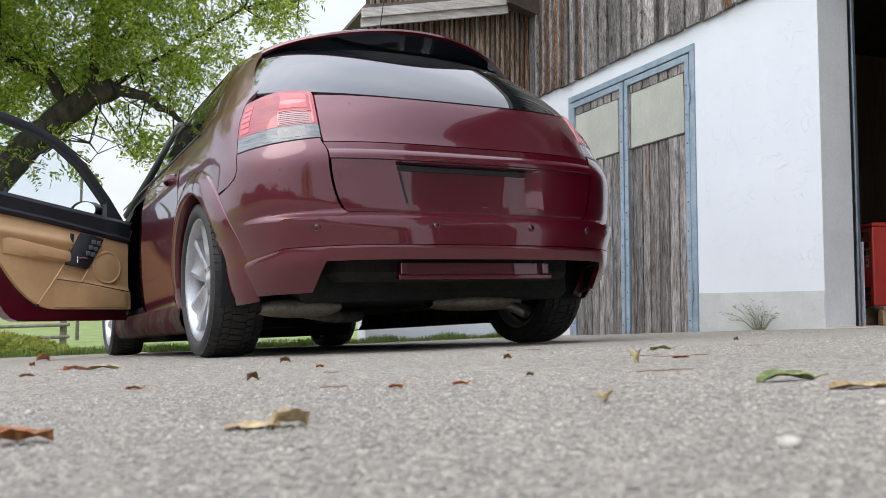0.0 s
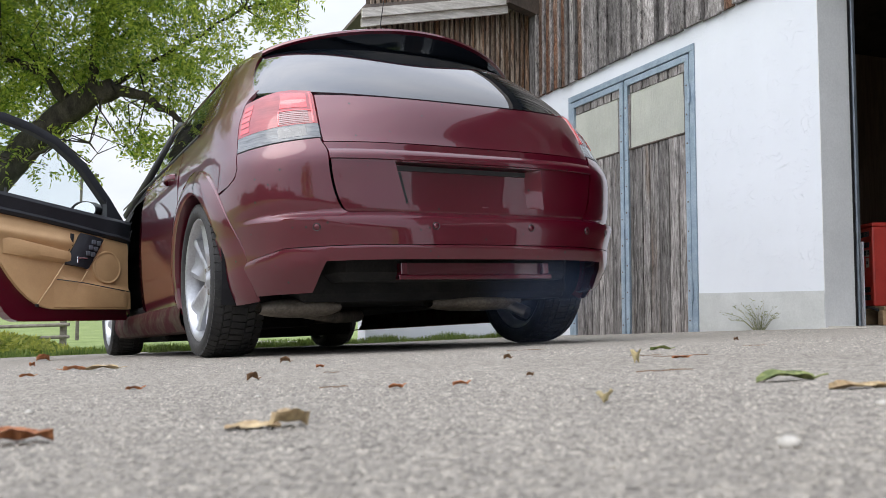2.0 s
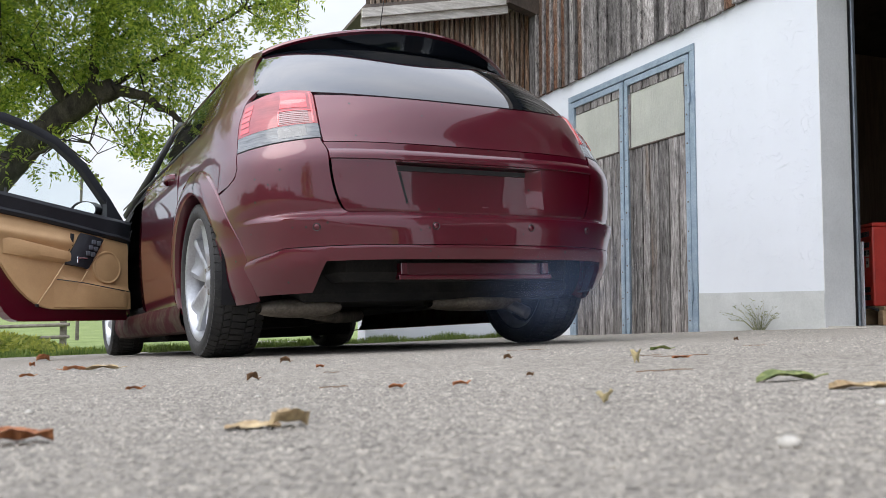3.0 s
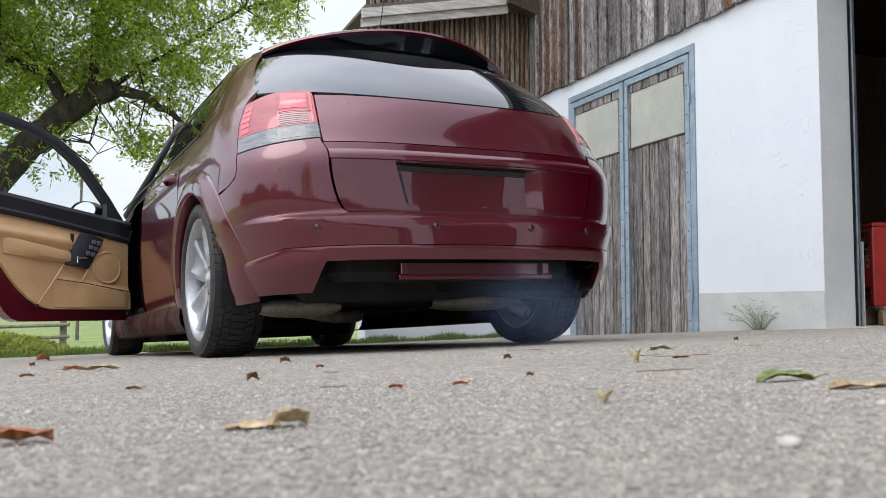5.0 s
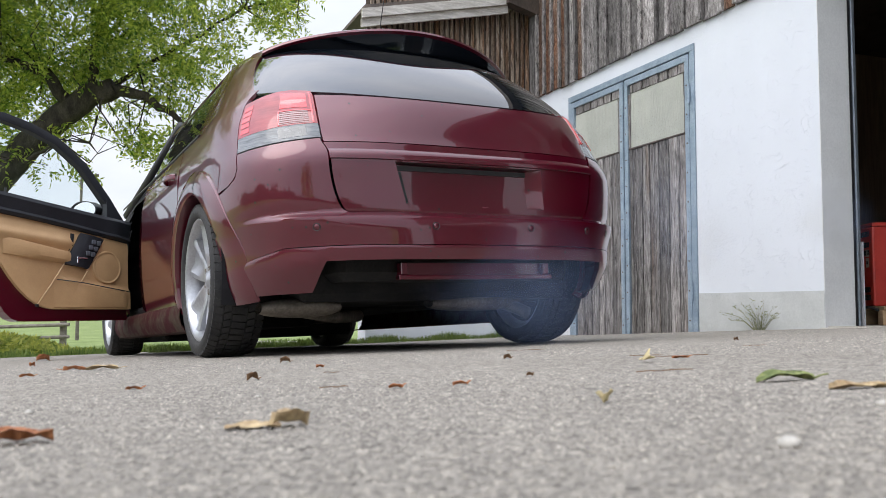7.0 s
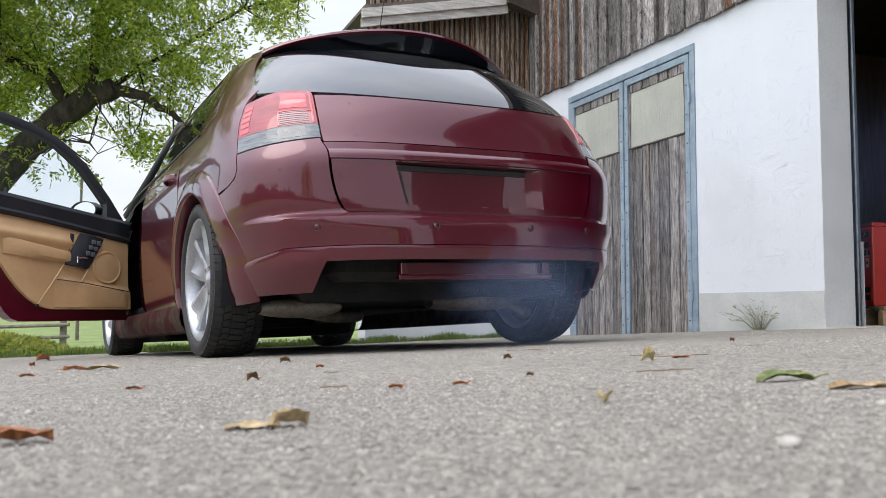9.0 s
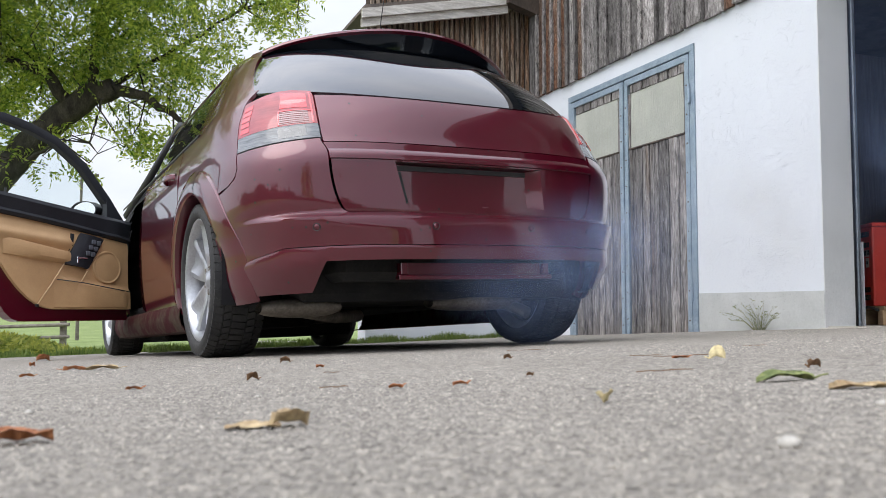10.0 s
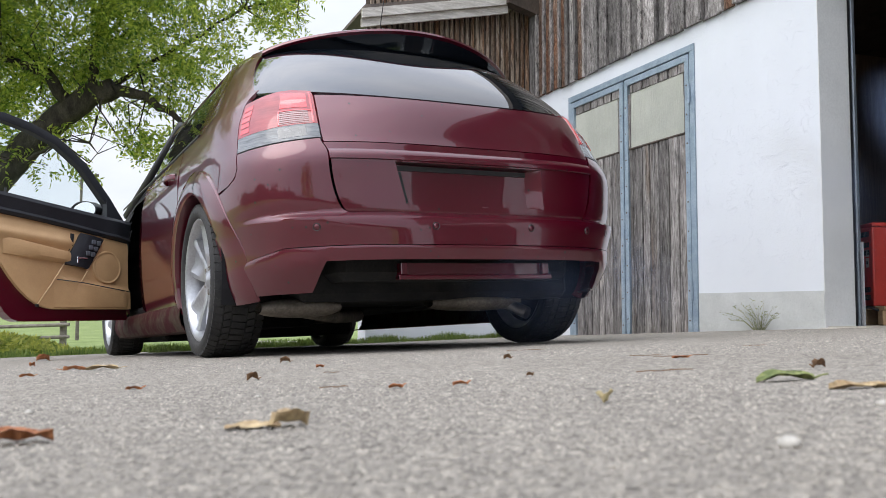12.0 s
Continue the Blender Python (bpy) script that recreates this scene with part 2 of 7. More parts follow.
def box(bm, x0, x1, y0, y1, z0, z1, bevel=0.0, seg=1):
    vs = [bm.verts.new((x, y, z)) for x in (x0, x1) for y in (y0, y1) for z in (z0, z1)]
    fs = [bm.faces.new([vs[i] for i in q]) for q in ((0, 1, 3, 2), (4, 6, 7, 5), (0, 4, 5, 1), (2, 3, 7, 6), (0, 2, 6, 4), (1, 5, 7, 3))]
    if bevel:
        es = list({e for f in fs for e in f.edges})
        bmesh.ops.bevel(bm, geom=es, offset=bevel, segments=seg, affect="EDGES", profile=0.5)
    return bm


def boxed(*a, **k):
    return box(bmesh.new(), *a, **k)


def tube(bm, pts, radii, n=8, cap=True):
    """A round limb through the points, with a radius at each."""
    rings = []
    up = Vector((0.13, 0.31, 0.94))
    for i, p in enumerate(pts):
        d = (Vector(pts[min(i + 1, len(pts) - 1)]) - Vector(pts[max(i - 1, 0)])).normalized()
        a = d.cross(up)
        a = (a if a.length > 0.05 else d.cross(Vector((1, 0, 0)))).normalized()
        b = d.cross(a)
        rings.append([bm.verts.new(Vector(p) + radii[i] * (a * math.cos(2 * math.pi * k / n) + b * math.sin(2 * math.pi * k / n))) for k in range(n)])
    for r0, r1 in zip(rings, rings[1:]):
        for k in range(n):
            bm.faces.new((r0[k], r0[(k + 1) % n], r1[(k + 1) % n], r1[k]))
    if cap:
        bm.faces.new(rings[0][::-1])
        bm.faces.new(rings[-1])
    return bm


def sheet(bm, rows, close=False):
    """Quads between equal rows of points."""
    vr = [[bm.verts.new(p) for p in r] for r in rows]
    for a, b in zip(vr, vr[1:]):
        n = len(a)
        for k in range(n if close else n - 1):
            bm.faces.new((a[k], a[(k + 1) % n], b[(k + 1) % n], b[k]))
    return vr


def lathe(bm, prof, n=48, axis="x"):
    """Profile of (along, radius) turned round the axis."""
    rows = []
    for a, r in prof:
        rows.append([(a, r * math.cos(2 * math.pi * k / n), r * math.sin(2 * math.pi * k / n)) for k in range(n)])
    sheet(bm, rows, True)
    return bm


def ramp_of(xs, ys):
    return lambda t: float(np.interp(t, xs, ys))


def curve_of(xs, ys):
    """A smooth curve through the points that does not overshoot them."""
    n = len(xs)
    d = [(ys[i + 1] - ys[i]) / (xs[i + 1] - xs[i]) for i in range(n - 1)]
    m = [d[0]] + [0.0 if d[i - 1] * d[i] <= 0 else 2 * d[i - 1] * d[i] / (d[i - 1] + d[i]) for i in range(1, n - 1)] + [d[-1]]

    def value(t):
        if t <= xs[0]:
            return ys[0]
        if t >= xs[-1]:
            return ys[-1]
        i = max(k for k in range(n - 1) if xs[k] <= t)
        h = xs[i + 1] - xs[i]
        q = (t - xs[i]) / h
        return ys[i] * (1 + 2 * q) * (1 - q) ** 2 + m[i] * h * q * (1 - q) ** 2 + ys[i + 1] * q * q * (3 - 2 * q) + m[i + 1] * h * q * q * (q - 1)
    return value


# ---- ground ----
def slope(x, y):
    return 0.0423 * x - 0.0299 * y


def ground_z(x, y):
    """The yard's plane falls away gently and runs out into level meadow."""
    d = max(y - 26.0, -12.0 - x, x - 14, -9.0 - y, 0.0)
    w = min(d / 16.0, 1.0)
    w = w * w * (3 - 2 * w)
    far = -1.55 if y > 0 else -0.3
    return slope(x, y) * (1 - w) + far * w


def asphalt():
    mat = bpy.data.materials.new("worn_asphalt")
    mat.use_nodes = True
    nt = mat.node_tree
    b = nt.nodes["Principled BSDF"]
    b.inputs["Roughness"].default_value = 0.82
    b.inputs["Specular IOR Level"].default_value = 0.2
    tc = nt.nodes.new("ShaderNodeTexCoord")
    vo = nt.nodes.new("ShaderNodeTexVoronoi")
    vo.inputs["Scale"].default_value = 240
    vd = nt.nodes.new("ShaderNodeTexVoronoi")
    vd.inputs["Scale"].default_value = 110
    big = nt.nodes.new("ShaderNodeTexNoise")
    big.inputs["Scale"].default_value = 1.3
    big.inputs["Detail"].default_value = 8
    big.inputs["Roughness"].default_value = 0.7
    mid = nt.nodes.new("ShaderNodeTexNoise")
    mid.inputs["Scale"].default_value = 45
    mid.inputs["Detail"].default_value = 6
    for n in (vo, vd, big, mid):
        nt.links.new(tc.outputs["Object"], n.inputs["Vector"])
    sep = nt.nodes.new("ShaderNodeSeparateColor")
    nt.links.new(vo.outputs["Color"], sep.inputs["Color"])
    stones = nt.nodes.new("ShaderNodeValToRGB")
    cr = stones.color_ramp
    cr.elements[0].position, cr.elements[1].position = 0.0, 1.0
    cr.elements[0].color, cr.elements[1].color = (0.125, 0.113, 0.098, 1), (0.50, 0.45, 0.375, 1)
    for p, c in ((0.45, (0.245, 0.224, 0.193, 1)), (0.86, (0.33, 0.30, 0.255, 1))):
        cr.elements.new(p).color = c
    nt.links.new(sep.outputs[0], stones.inputs["Fac"])
    tone = nt.nodes.new("ShaderNodeMapRange")
    tone.inputs["From Min"].default_value, tone.inputs["From Max"].default_value = 0.3, 0.7
    tone.inputs["To Min"].default_value, tone.inputs["To Max"].default_value = 0.88, 1.12
    nt.links.new(big.outputs["Fac"], tone.inputs["Value"])
    tone2 = nt.nodes.new("ShaderNodeMapRange")
    tone2.inputs["From Min"].default_value, tone2.inputs["From Max"].default_value = 0.3, 0.7
    tone2.inputs["To Min"].default_value, tone2.inputs["To Max"].default_value = 0.8, 1.16
    nt.links.new(mid.outputs["Fac"], tone2.inputs["Value"])
    mul = nt.nodes.new("ShaderNodeMath")
    mul.operation = "MULTIPLY"
    nt.links.new(tone.outputs["Result"], mul.inputs[0])
    nt.links.new(tone2.outputs["Result"], mul.inputs[1])
    sc = nt.nodes.new("ShaderNodeVectorMath")
    sc.operation = "SCALE"
    nt.links.new(stones.outputs["Color"], sc.inputs[0])
    nt.links.new(mul.outputs[0], sc.inputs["Scale"])
    nt.links.new(sc.outputs[0], b.inputs["Base Color"])
    h = nt.nodes.new("ShaderNodeMath")
    h.operation = "ADD"
    nt.links.new(vd.outputs["Distance"], h.inputs[0])
    nt.links.new(mid.outputs["Fac"], h.inputs[1])
    bp = nt.nodes.new("ShaderNodeBump")
    bp.inputs["Strength"].default_value = 0.9
    bp.inputs["Distance"].default_value = 0.004
    nt.links.new(h.outputs[0], bp.inputs["Height"])
    nt.links.new(bp.outputs["Normal"], b.inputs["Normal"])
    return mat


ASPHALT = asphalt()
MEADOW = material("meadow_grass", (0.12, 0.17, 0.035), 0.9, second=(0.20, 0.25, 0.075), scale=0.8, fine=0.3, fine_scale=30, bump=0.03, bump_scale=12)


def grid_lines(stops):
    out = []
    for a, b, n in stops:
        out += [a + (b - a) * k / n for k in range(n)]
    return out + [stops[-1][1]]


def yard_edge(x):
    """How far the asphalt reaches behind the car."""
    return 8.75 + 0.3 * (x + 2.0) + 0.12 * math.sin(1.7 * x) + 0.05 * math.sin(5.1 * x)


def build_ground():
    xs = grid_lines([(-900, -60, 8), (-60, -14, 30), (-14, 14, 56), (14, 60, 8), (60, 900, 6)])
    ys = grid_lines([(-600, -60, 6), (-60, -12, 8), (-12, 18, 60), (18, 60, 28), (60, 1500, 10)])
    bm = bmesh.new()
    sheet(bm, [[(x, y, ground_z(x, y) - 0.035) for x in xs] for y in ys])
    solo("ground", bm, MEADOW, "green meadow that runs level to the horizon", "ground", kind="structure", smooth=True)
    bm = bmesh.new()
    rows = []
    xs = grid_lines([(-7.0, -2.5, 18), (-2.5, 3.0, 110), (3.0, 5.0, 8)])
    for k in range(141):
        t = k / 140
        row = []
        for x in xs:
            y = -9 + (yard_edge(x) + 9) * t
            z = slope(x, y) + 0.004 * noise.noise((x * 0.9, y * 0.9, 0.3)) * (1 if y > 0.6 else 0.3)
            row.append((x, y, z))
        rows.append(row)
    sheet(bm, rows)
    rim = [e for e in bm.edges if e.is_boundary]
    ex = bmesh.ops.extrude_edge_only(bm, edges=rim)["geom"]
    for v in ex:
        if isinstance(v, bmesh.types.BMVert):
            v.co.z -= 0.12
    bmesh.ops.recalc_face_normals(bm, faces=bm.faces)
    solo("yard", bm, ASPHALT, "worn grey asphalt yard with pale grit", "yard", kind="structure", smooth=True)


build_ground()

# ---- barn: x runs along the wall away from the yard, y out of it ----
BARN = pose(2.25, 5.14, 0, 0, 0, 111.5)
STEEL = material("blue_grey_steel", (0.23, 0.30, 0.36), 0.5, 0.3, second=(0.33, 0.40, 0.46), scale=9, fine=0.12, bump=0.001)
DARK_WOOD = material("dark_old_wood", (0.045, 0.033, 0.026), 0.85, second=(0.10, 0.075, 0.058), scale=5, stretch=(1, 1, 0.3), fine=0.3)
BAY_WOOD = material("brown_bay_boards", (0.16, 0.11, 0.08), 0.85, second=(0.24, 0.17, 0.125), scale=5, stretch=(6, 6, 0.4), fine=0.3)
# near-black backing whose colour carries the shade between cladding boards and door planks
SHADOW_WOOD = material("gap_shade_timber", (0.014, 0.011, 0.009), 0.9, second=(0.03, 0.024, 0.019), scale=5, stretch=(1, 1, 0.3), fine=0.3)
CONCRETE = material("pale_concrete", (0.36, 0.34, 0.30), 0.85, second=(0.46, 0.43, 0.38), scale=9, fine=0.15, bump=0.004, bump_scale=40)
ROOF_TILE = material("grey_brown_roof", (0.10, 0.085, 0.075), 0.8, second=(0.15, 0.12, 0.1), scale=6, fine=0.2)


EAVE = 3.9  # height of the cladding under the eave


def build_barn():
    for k, (x0, x1, y0, y1, z0, z1) in enumerate(((0.0, 1.155, -0.235, 0.0, -0.7, 2.13), (1.155, 2.975, -0.235, 0.0, 1.985, 2.13), (2.975, 3.7, -0.235, 0.0, -0.7, 2.13), (-3.9, -3.2, -0.235, 0.0, -0.7, 2.13),
                                                  (-6.9, -6.2, -0.235, 0.0, -0.7, 2.13), (-6.2, -3.9, -0.235, 0.0, 1.985, 2.13), (-6.9, -6.66, -8.0, -0.235, -0.7, 3.9))):
        solo("wall_barn_%d" % (k + 1), boxed(x0, x1, y0, y1, z0, z1), WHITE, "white roughcast wall of the barn", "wall", BARN, kind="structure")
    bm = bmesh.new()
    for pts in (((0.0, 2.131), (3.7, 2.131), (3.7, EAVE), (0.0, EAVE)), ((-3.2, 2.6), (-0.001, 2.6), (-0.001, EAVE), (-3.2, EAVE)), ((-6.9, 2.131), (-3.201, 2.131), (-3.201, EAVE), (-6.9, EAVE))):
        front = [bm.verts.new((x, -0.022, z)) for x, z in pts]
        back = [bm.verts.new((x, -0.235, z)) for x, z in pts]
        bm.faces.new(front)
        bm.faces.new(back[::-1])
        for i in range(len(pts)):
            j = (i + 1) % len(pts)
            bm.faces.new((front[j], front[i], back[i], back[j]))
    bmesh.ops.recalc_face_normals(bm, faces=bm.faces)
    solo("wall_upper", bm, SHADOW_WOOD, "timber wall behind the barn cladding, near-black for the shade in its gaps", "wall", BARN, kind="structure")
    bm = boxed(-0.003, 1.15, 0.0, 0.004, -0.7, 0.165)
    solo("plinth", bm, PLINTH, "grey painted plinth along the white wall", "plinth", BARN, kind="structure")
    bm = boxed(-0.006, -0.001, -0.235, 0.0005, -0.7, 2.6)
    solo("trim_jamb", bm, material("grey_jamb_paint", (0.60, 0.61, 0.60), 0.8, second=(0.67, 0.68, 0.67), scale=3, fine=0.05, bump=0.002, bump_scale=30),
         "grey painted reveal of the garage opening", "door reveal", BARN, kind="structure")
    # dark bay behind the opening
    bm = bmesh.new()
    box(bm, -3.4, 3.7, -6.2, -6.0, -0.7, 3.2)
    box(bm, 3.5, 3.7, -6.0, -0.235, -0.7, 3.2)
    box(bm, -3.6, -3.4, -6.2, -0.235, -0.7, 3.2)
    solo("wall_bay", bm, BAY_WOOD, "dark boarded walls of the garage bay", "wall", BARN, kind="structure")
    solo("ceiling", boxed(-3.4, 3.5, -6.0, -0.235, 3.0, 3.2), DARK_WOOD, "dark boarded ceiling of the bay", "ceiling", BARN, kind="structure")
    solo("floor", boxed(-3.4, 3.5, -6.0, -0.02, -0.5, -0.045), CONCRETE, "pale concrete floor of the bay", "floor", BARN, kind="structure")
    # wing that stands out from the barn
    bm = bmesh.new()
    box(bm, 3.7, 3.95, 0.0, 1.72, -0.8, 2.1)
    box(bm, 3.78, 3.95, 0.0, 1.72, 2.1, 2.62)
    solo("wall_wing", bm, WHITE, "white lower wall of the barn wing", "wall", BARN, kind="structure")


build_barn()


# ---- car: x to its right, y forward, z up, from the ground under the rear axle ----
CAR = pose(-0.2364, 4.0259, -0.1306, -2.649, -1.336, 27.977)
tail_y = curve_of((0.20, 0.27, 0.33, 0.45, 0.506, 0.60, 0.71, 0.80, 0.90, 0.95, 1.0, 1.05, 1.15, 1.25, 1.35, 1.40), (-0.775, -0.81, -0.838, -0.836, -0.832, -0.832, -0.836, -0.814, -0.786, -0.765, -0.724, -0.674, -0.552, -0.395, -0.18, -0.05))
shelf = ramp_of((0.20, 0.33, 0.45, 0.484, 0.500, 0.506), (0.03, 0.047, 0.054, 0.053, 0.012, 0.0))
tail_d = curve_of((0.2, 0.36, 0.56, 0.68, 0.85, 1.0, 1.3, 1.4), (1.0, 1.0, 0.78, 0.75, 0.78, 0.70, 0.58, 0.5))
tail_p = curve_of((0.2, 0.36, 0.56, 0.68, 0.80, 0.88, 0.95, 1.1), (3.4, 3.4, 3.65, 3.7, 3.25, 2.95, 2.7, 2.6))
half_w = curve_of((0.18, 0.27, 0.45, 0.60, 0.72, 0.85, 0.95, 1.03, 1.20, 1.32, 1.38, 1.42), (0.82, 0.855, 0.872, 0.876, 0.872, 0.862, 0.838, 0.80, 0.715, 0.645, 0.58, 0.45))
nose_y = ramp_of((0.2, 0.5, 0.70, 0.80, 0.90, 0.96, 1.36, 1.42), (3.66, 3.74, 3.70, 3.45, 2.95, 2.45, 1.60, 1.3))


def tail(x, z):
    """The tail's face; the bumper's shelf stands out from it and dies away round the corners."""
    k = min(abs(x) / half_w(z), 1.0)
    f = min(max((k - 0.80) / 0.19, 0.0), 1.0)
    return tail_y(z) + tail_d(z) * (1 - (1 - k ** tail_p(z)) ** (1 / tail_p(z))) - shelf(z) * (1 - f * f * (3 - 2 * f))


def on_body(u, z):
    """A point of the skin: u 0 to 1 from the middle of the tail round the corner, then metres along the side; below 0 the other half."""
    s, u = (1 if u >= 0 else -1), abs(u)
    if u <= 1:
        x = half_w(z) * math.sin(math.pi / 2 * u)
        return Vector((s * x, tail(x, z), z))
    return Vector((s * half_w(z), tail_y(z) + tail_d(z) + u - 1, z))


def at_x(x, z):
    return math.copysign(math.asin(min(abs(x) / half_w(z), 1.0)) / (math.pi / 2), x)


def at_y(y, z):
    """u of the right half at which the skin lies at y."""
    t = (y - tail_y(z)) / tail_d(z)
    if t >= 1:
        return t * tail_d(z) - tail_d(z) + 1
    k = (1 - (1 - max(t, 0.0)) ** tail_p(z)) ** (1 / tail_p(z))
    return math.asin(min(k, 1.0)) / (math.pi / 2)


def skin(u, z, off=0.0):
    p = on_body(u, z)
    if off:
        n = (on_body(u + 0.01, z) - on_body(u - 0.01, z)).cross(on_body(u, z + 0.012) - on_body(u, z - 0.012)).normalized()
        p = p + n * off
    return p


CAR_MIDDLE = Vector((0, 1.2, 0.6))


def fold_in(bm, depth):
    """Turns the open edges of a skin inwards, towards the car's middle."""
    bm.normal_update()
    out = sum((f.normal.dot(f.calc_center_median() - CAR_MIDDLE) for f in bm.faces))
    if out < 0:
        bmesh.ops.reverse_faces(bm, faces=bm.faces)
        bm.normal_update()
    keep = {tuple(v.co): v.normal.copy() for v in bm.verts}
    rim = [e for e in bm.edges if e.is_boundary]
    for v in bmesh.ops.extrude_edge_only(bm, edges=rim)["geom"]:
        if isinstance(v, bmesh.types.BMVert):
            v.co -= keep[tuple(v.co)] * depth


def rimmed(bm, rows, depth, middle=CAR_MIDDLE):
    """A sheet with its edges folded in, towards the middle (or just away from its faces)."""
    vr = sheet(bm, rows)
    bm.normal_update()
    if middle is not None and sum(f.normal.dot(f.calc_center_median() - middle) for f in bm.faces) < 0:
        bmesh.ops.reverse_faces(bm, faces=bm.faces)
        bm.normal_update()
    keep = {v: v.normal.copy() for r in vr for v in r}
    rim = [e for e in bm.edges if e.is_boundary]
    ex = bmesh.ops.extrude_edge_only(bm, edges=rim)["geom"]
    vs = [v for v in ex if isinstance(v, bmesh.types.BMVert)]
    flat = sum((keep[v] for v in keep), Vector()) / len(keep)
    for v in vs:
        near = min(keep, key=lambda w: (w.co - v.co).length_squared) if len(keep) < 400 else None
        v.co -= (keep[near] if near else flat.normalized()) * depth
    return bm


def panel(zs, u0, u1, off=0.004, n=24, depth=0.012, relief=None):
    """A body panel between two edges u0(z), u1(z) at the heights zs (numbers, or functions of the share 0 to 1 along the panel)."""
    bm = bmesh.new()
    rows = []
    for z in zs:
        row = []
        for k in range(n + 1):
            t = k / n
            zz = z(t) if callable(z) else z
            a, b = u0(zz), u1(zz)
            u = a + (b - a) * t
            row.append(skin(u, zz, off + (relief(u, zz) if relief else 0)))
        rows.append(row)
    rimmed(bm, rows, depth)
    return bm


def spaced(a, b, n):
    return [a + (b - a) * k / n for k in range(n + 1)]


LENS_RED = material("red_lamp_lens", (0.36, 0.055, 0.06), 0.07, second=(0.24, 0.03, 0.036), scale=9, stretch=(1, 1, 5), coat=0.35, spec=0.5)
LENS_BRIGHT = material("bright_red_lens", (0.62, 0.012, 0.018), 0.10, second=(0.42, 0.012, 0.016), scale=60, stretch=(1, 1, 6), coat=1.0)
LENS_GLOW = material("clear_red_frame", (0.85, 0.06, 0.07), 0.12, second=(0.75, 0.05, 0.06), scale=20, coat=1.0)
LENS_DARK = material("dark_red_lens", (0.10, 0.010, 0.016), 0.12, second=(0.17, 0.02, 0.026), scale=70, stretch=(1, 1, 6), coat=1.0)
LENS_BLACK = material("dark_lamp_chamber", (0.02, 0.021, 0.023), 0.08, second=(0.12, 0.12, 0.13), scale=40, spread=(0.5, 0.75), coat=1.0)
LENS_SMOKE = material("smoked_lamp_lens", (0.09, 0.095, 0.10), 0.07, second=(0.20, 0.21, 0.22), scale=14, stretch=(1, 1, 9), coat=0.15, spec=0.4)
BEIGE = material("tan_leather", (0.50, 0.305, 0.145), 0.55, second=(0.58, 0.365, 0.18), scale=5, fine=0.06, fine_scale=200, bump=0.0006, bump_scale=400)
TRIM = material("dark_soft_trim", (0.012, 0.014, 0.018), 0.6, second=(0.02, 0.022, 0.028), scale=8, fine=0.1, fine_scale=300, bump=0.0004, bump_scale=500)
CHROME = material("chrome", (0.75, 0.76, 0.78), 0.12, 1.0)
RUST = material("sooty_steel", (0.10, 0.085, 0.068), 0.7, 0.2, second=(0.21, 0.18, 0.145), scale=10, fine=0.25, bump=0.001)
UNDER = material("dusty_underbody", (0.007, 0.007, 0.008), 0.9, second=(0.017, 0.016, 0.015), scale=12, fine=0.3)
DISC = material("brake_disc_steel", (0.32, 0.30, 0.28), 0.35, 0.9, second=(0.22, 0.19, 0.17), scale=10)
CLEAR = glass_material("clear_window_glass", (0.86, 0.92, 0.91), 0.0, 1.35)


def lip_z(u):
    return 0.386 - 0.042 * max(0.0, min(1.0, (abs(u) - 0.62) / 0.16))


hatch_x = curve_of((0.49, 0.505, 0.52, 0.536, 0.589, 0.67, 0.731, 0.772, 0.862, 0.97), (0.495, 0.510, 0.526, 0.536, 0.555, 0.569, 0.573, 0.586, 0.583, 0.573))


lamp_edge = ramp_of((0.748, 0.811, 0.886, 0.993), (-0.514, -0.481, -0.447, -0.413))
wing_edge = ramp_of((0.49, 0.56, 0.60, 0.615, 0.625, 0.638, 0.66, 0.695, 0.75), (-0.34, -0.32, -0.31, -0.36, -0.42, -0.47, -0.519, -0.534, -0.512))


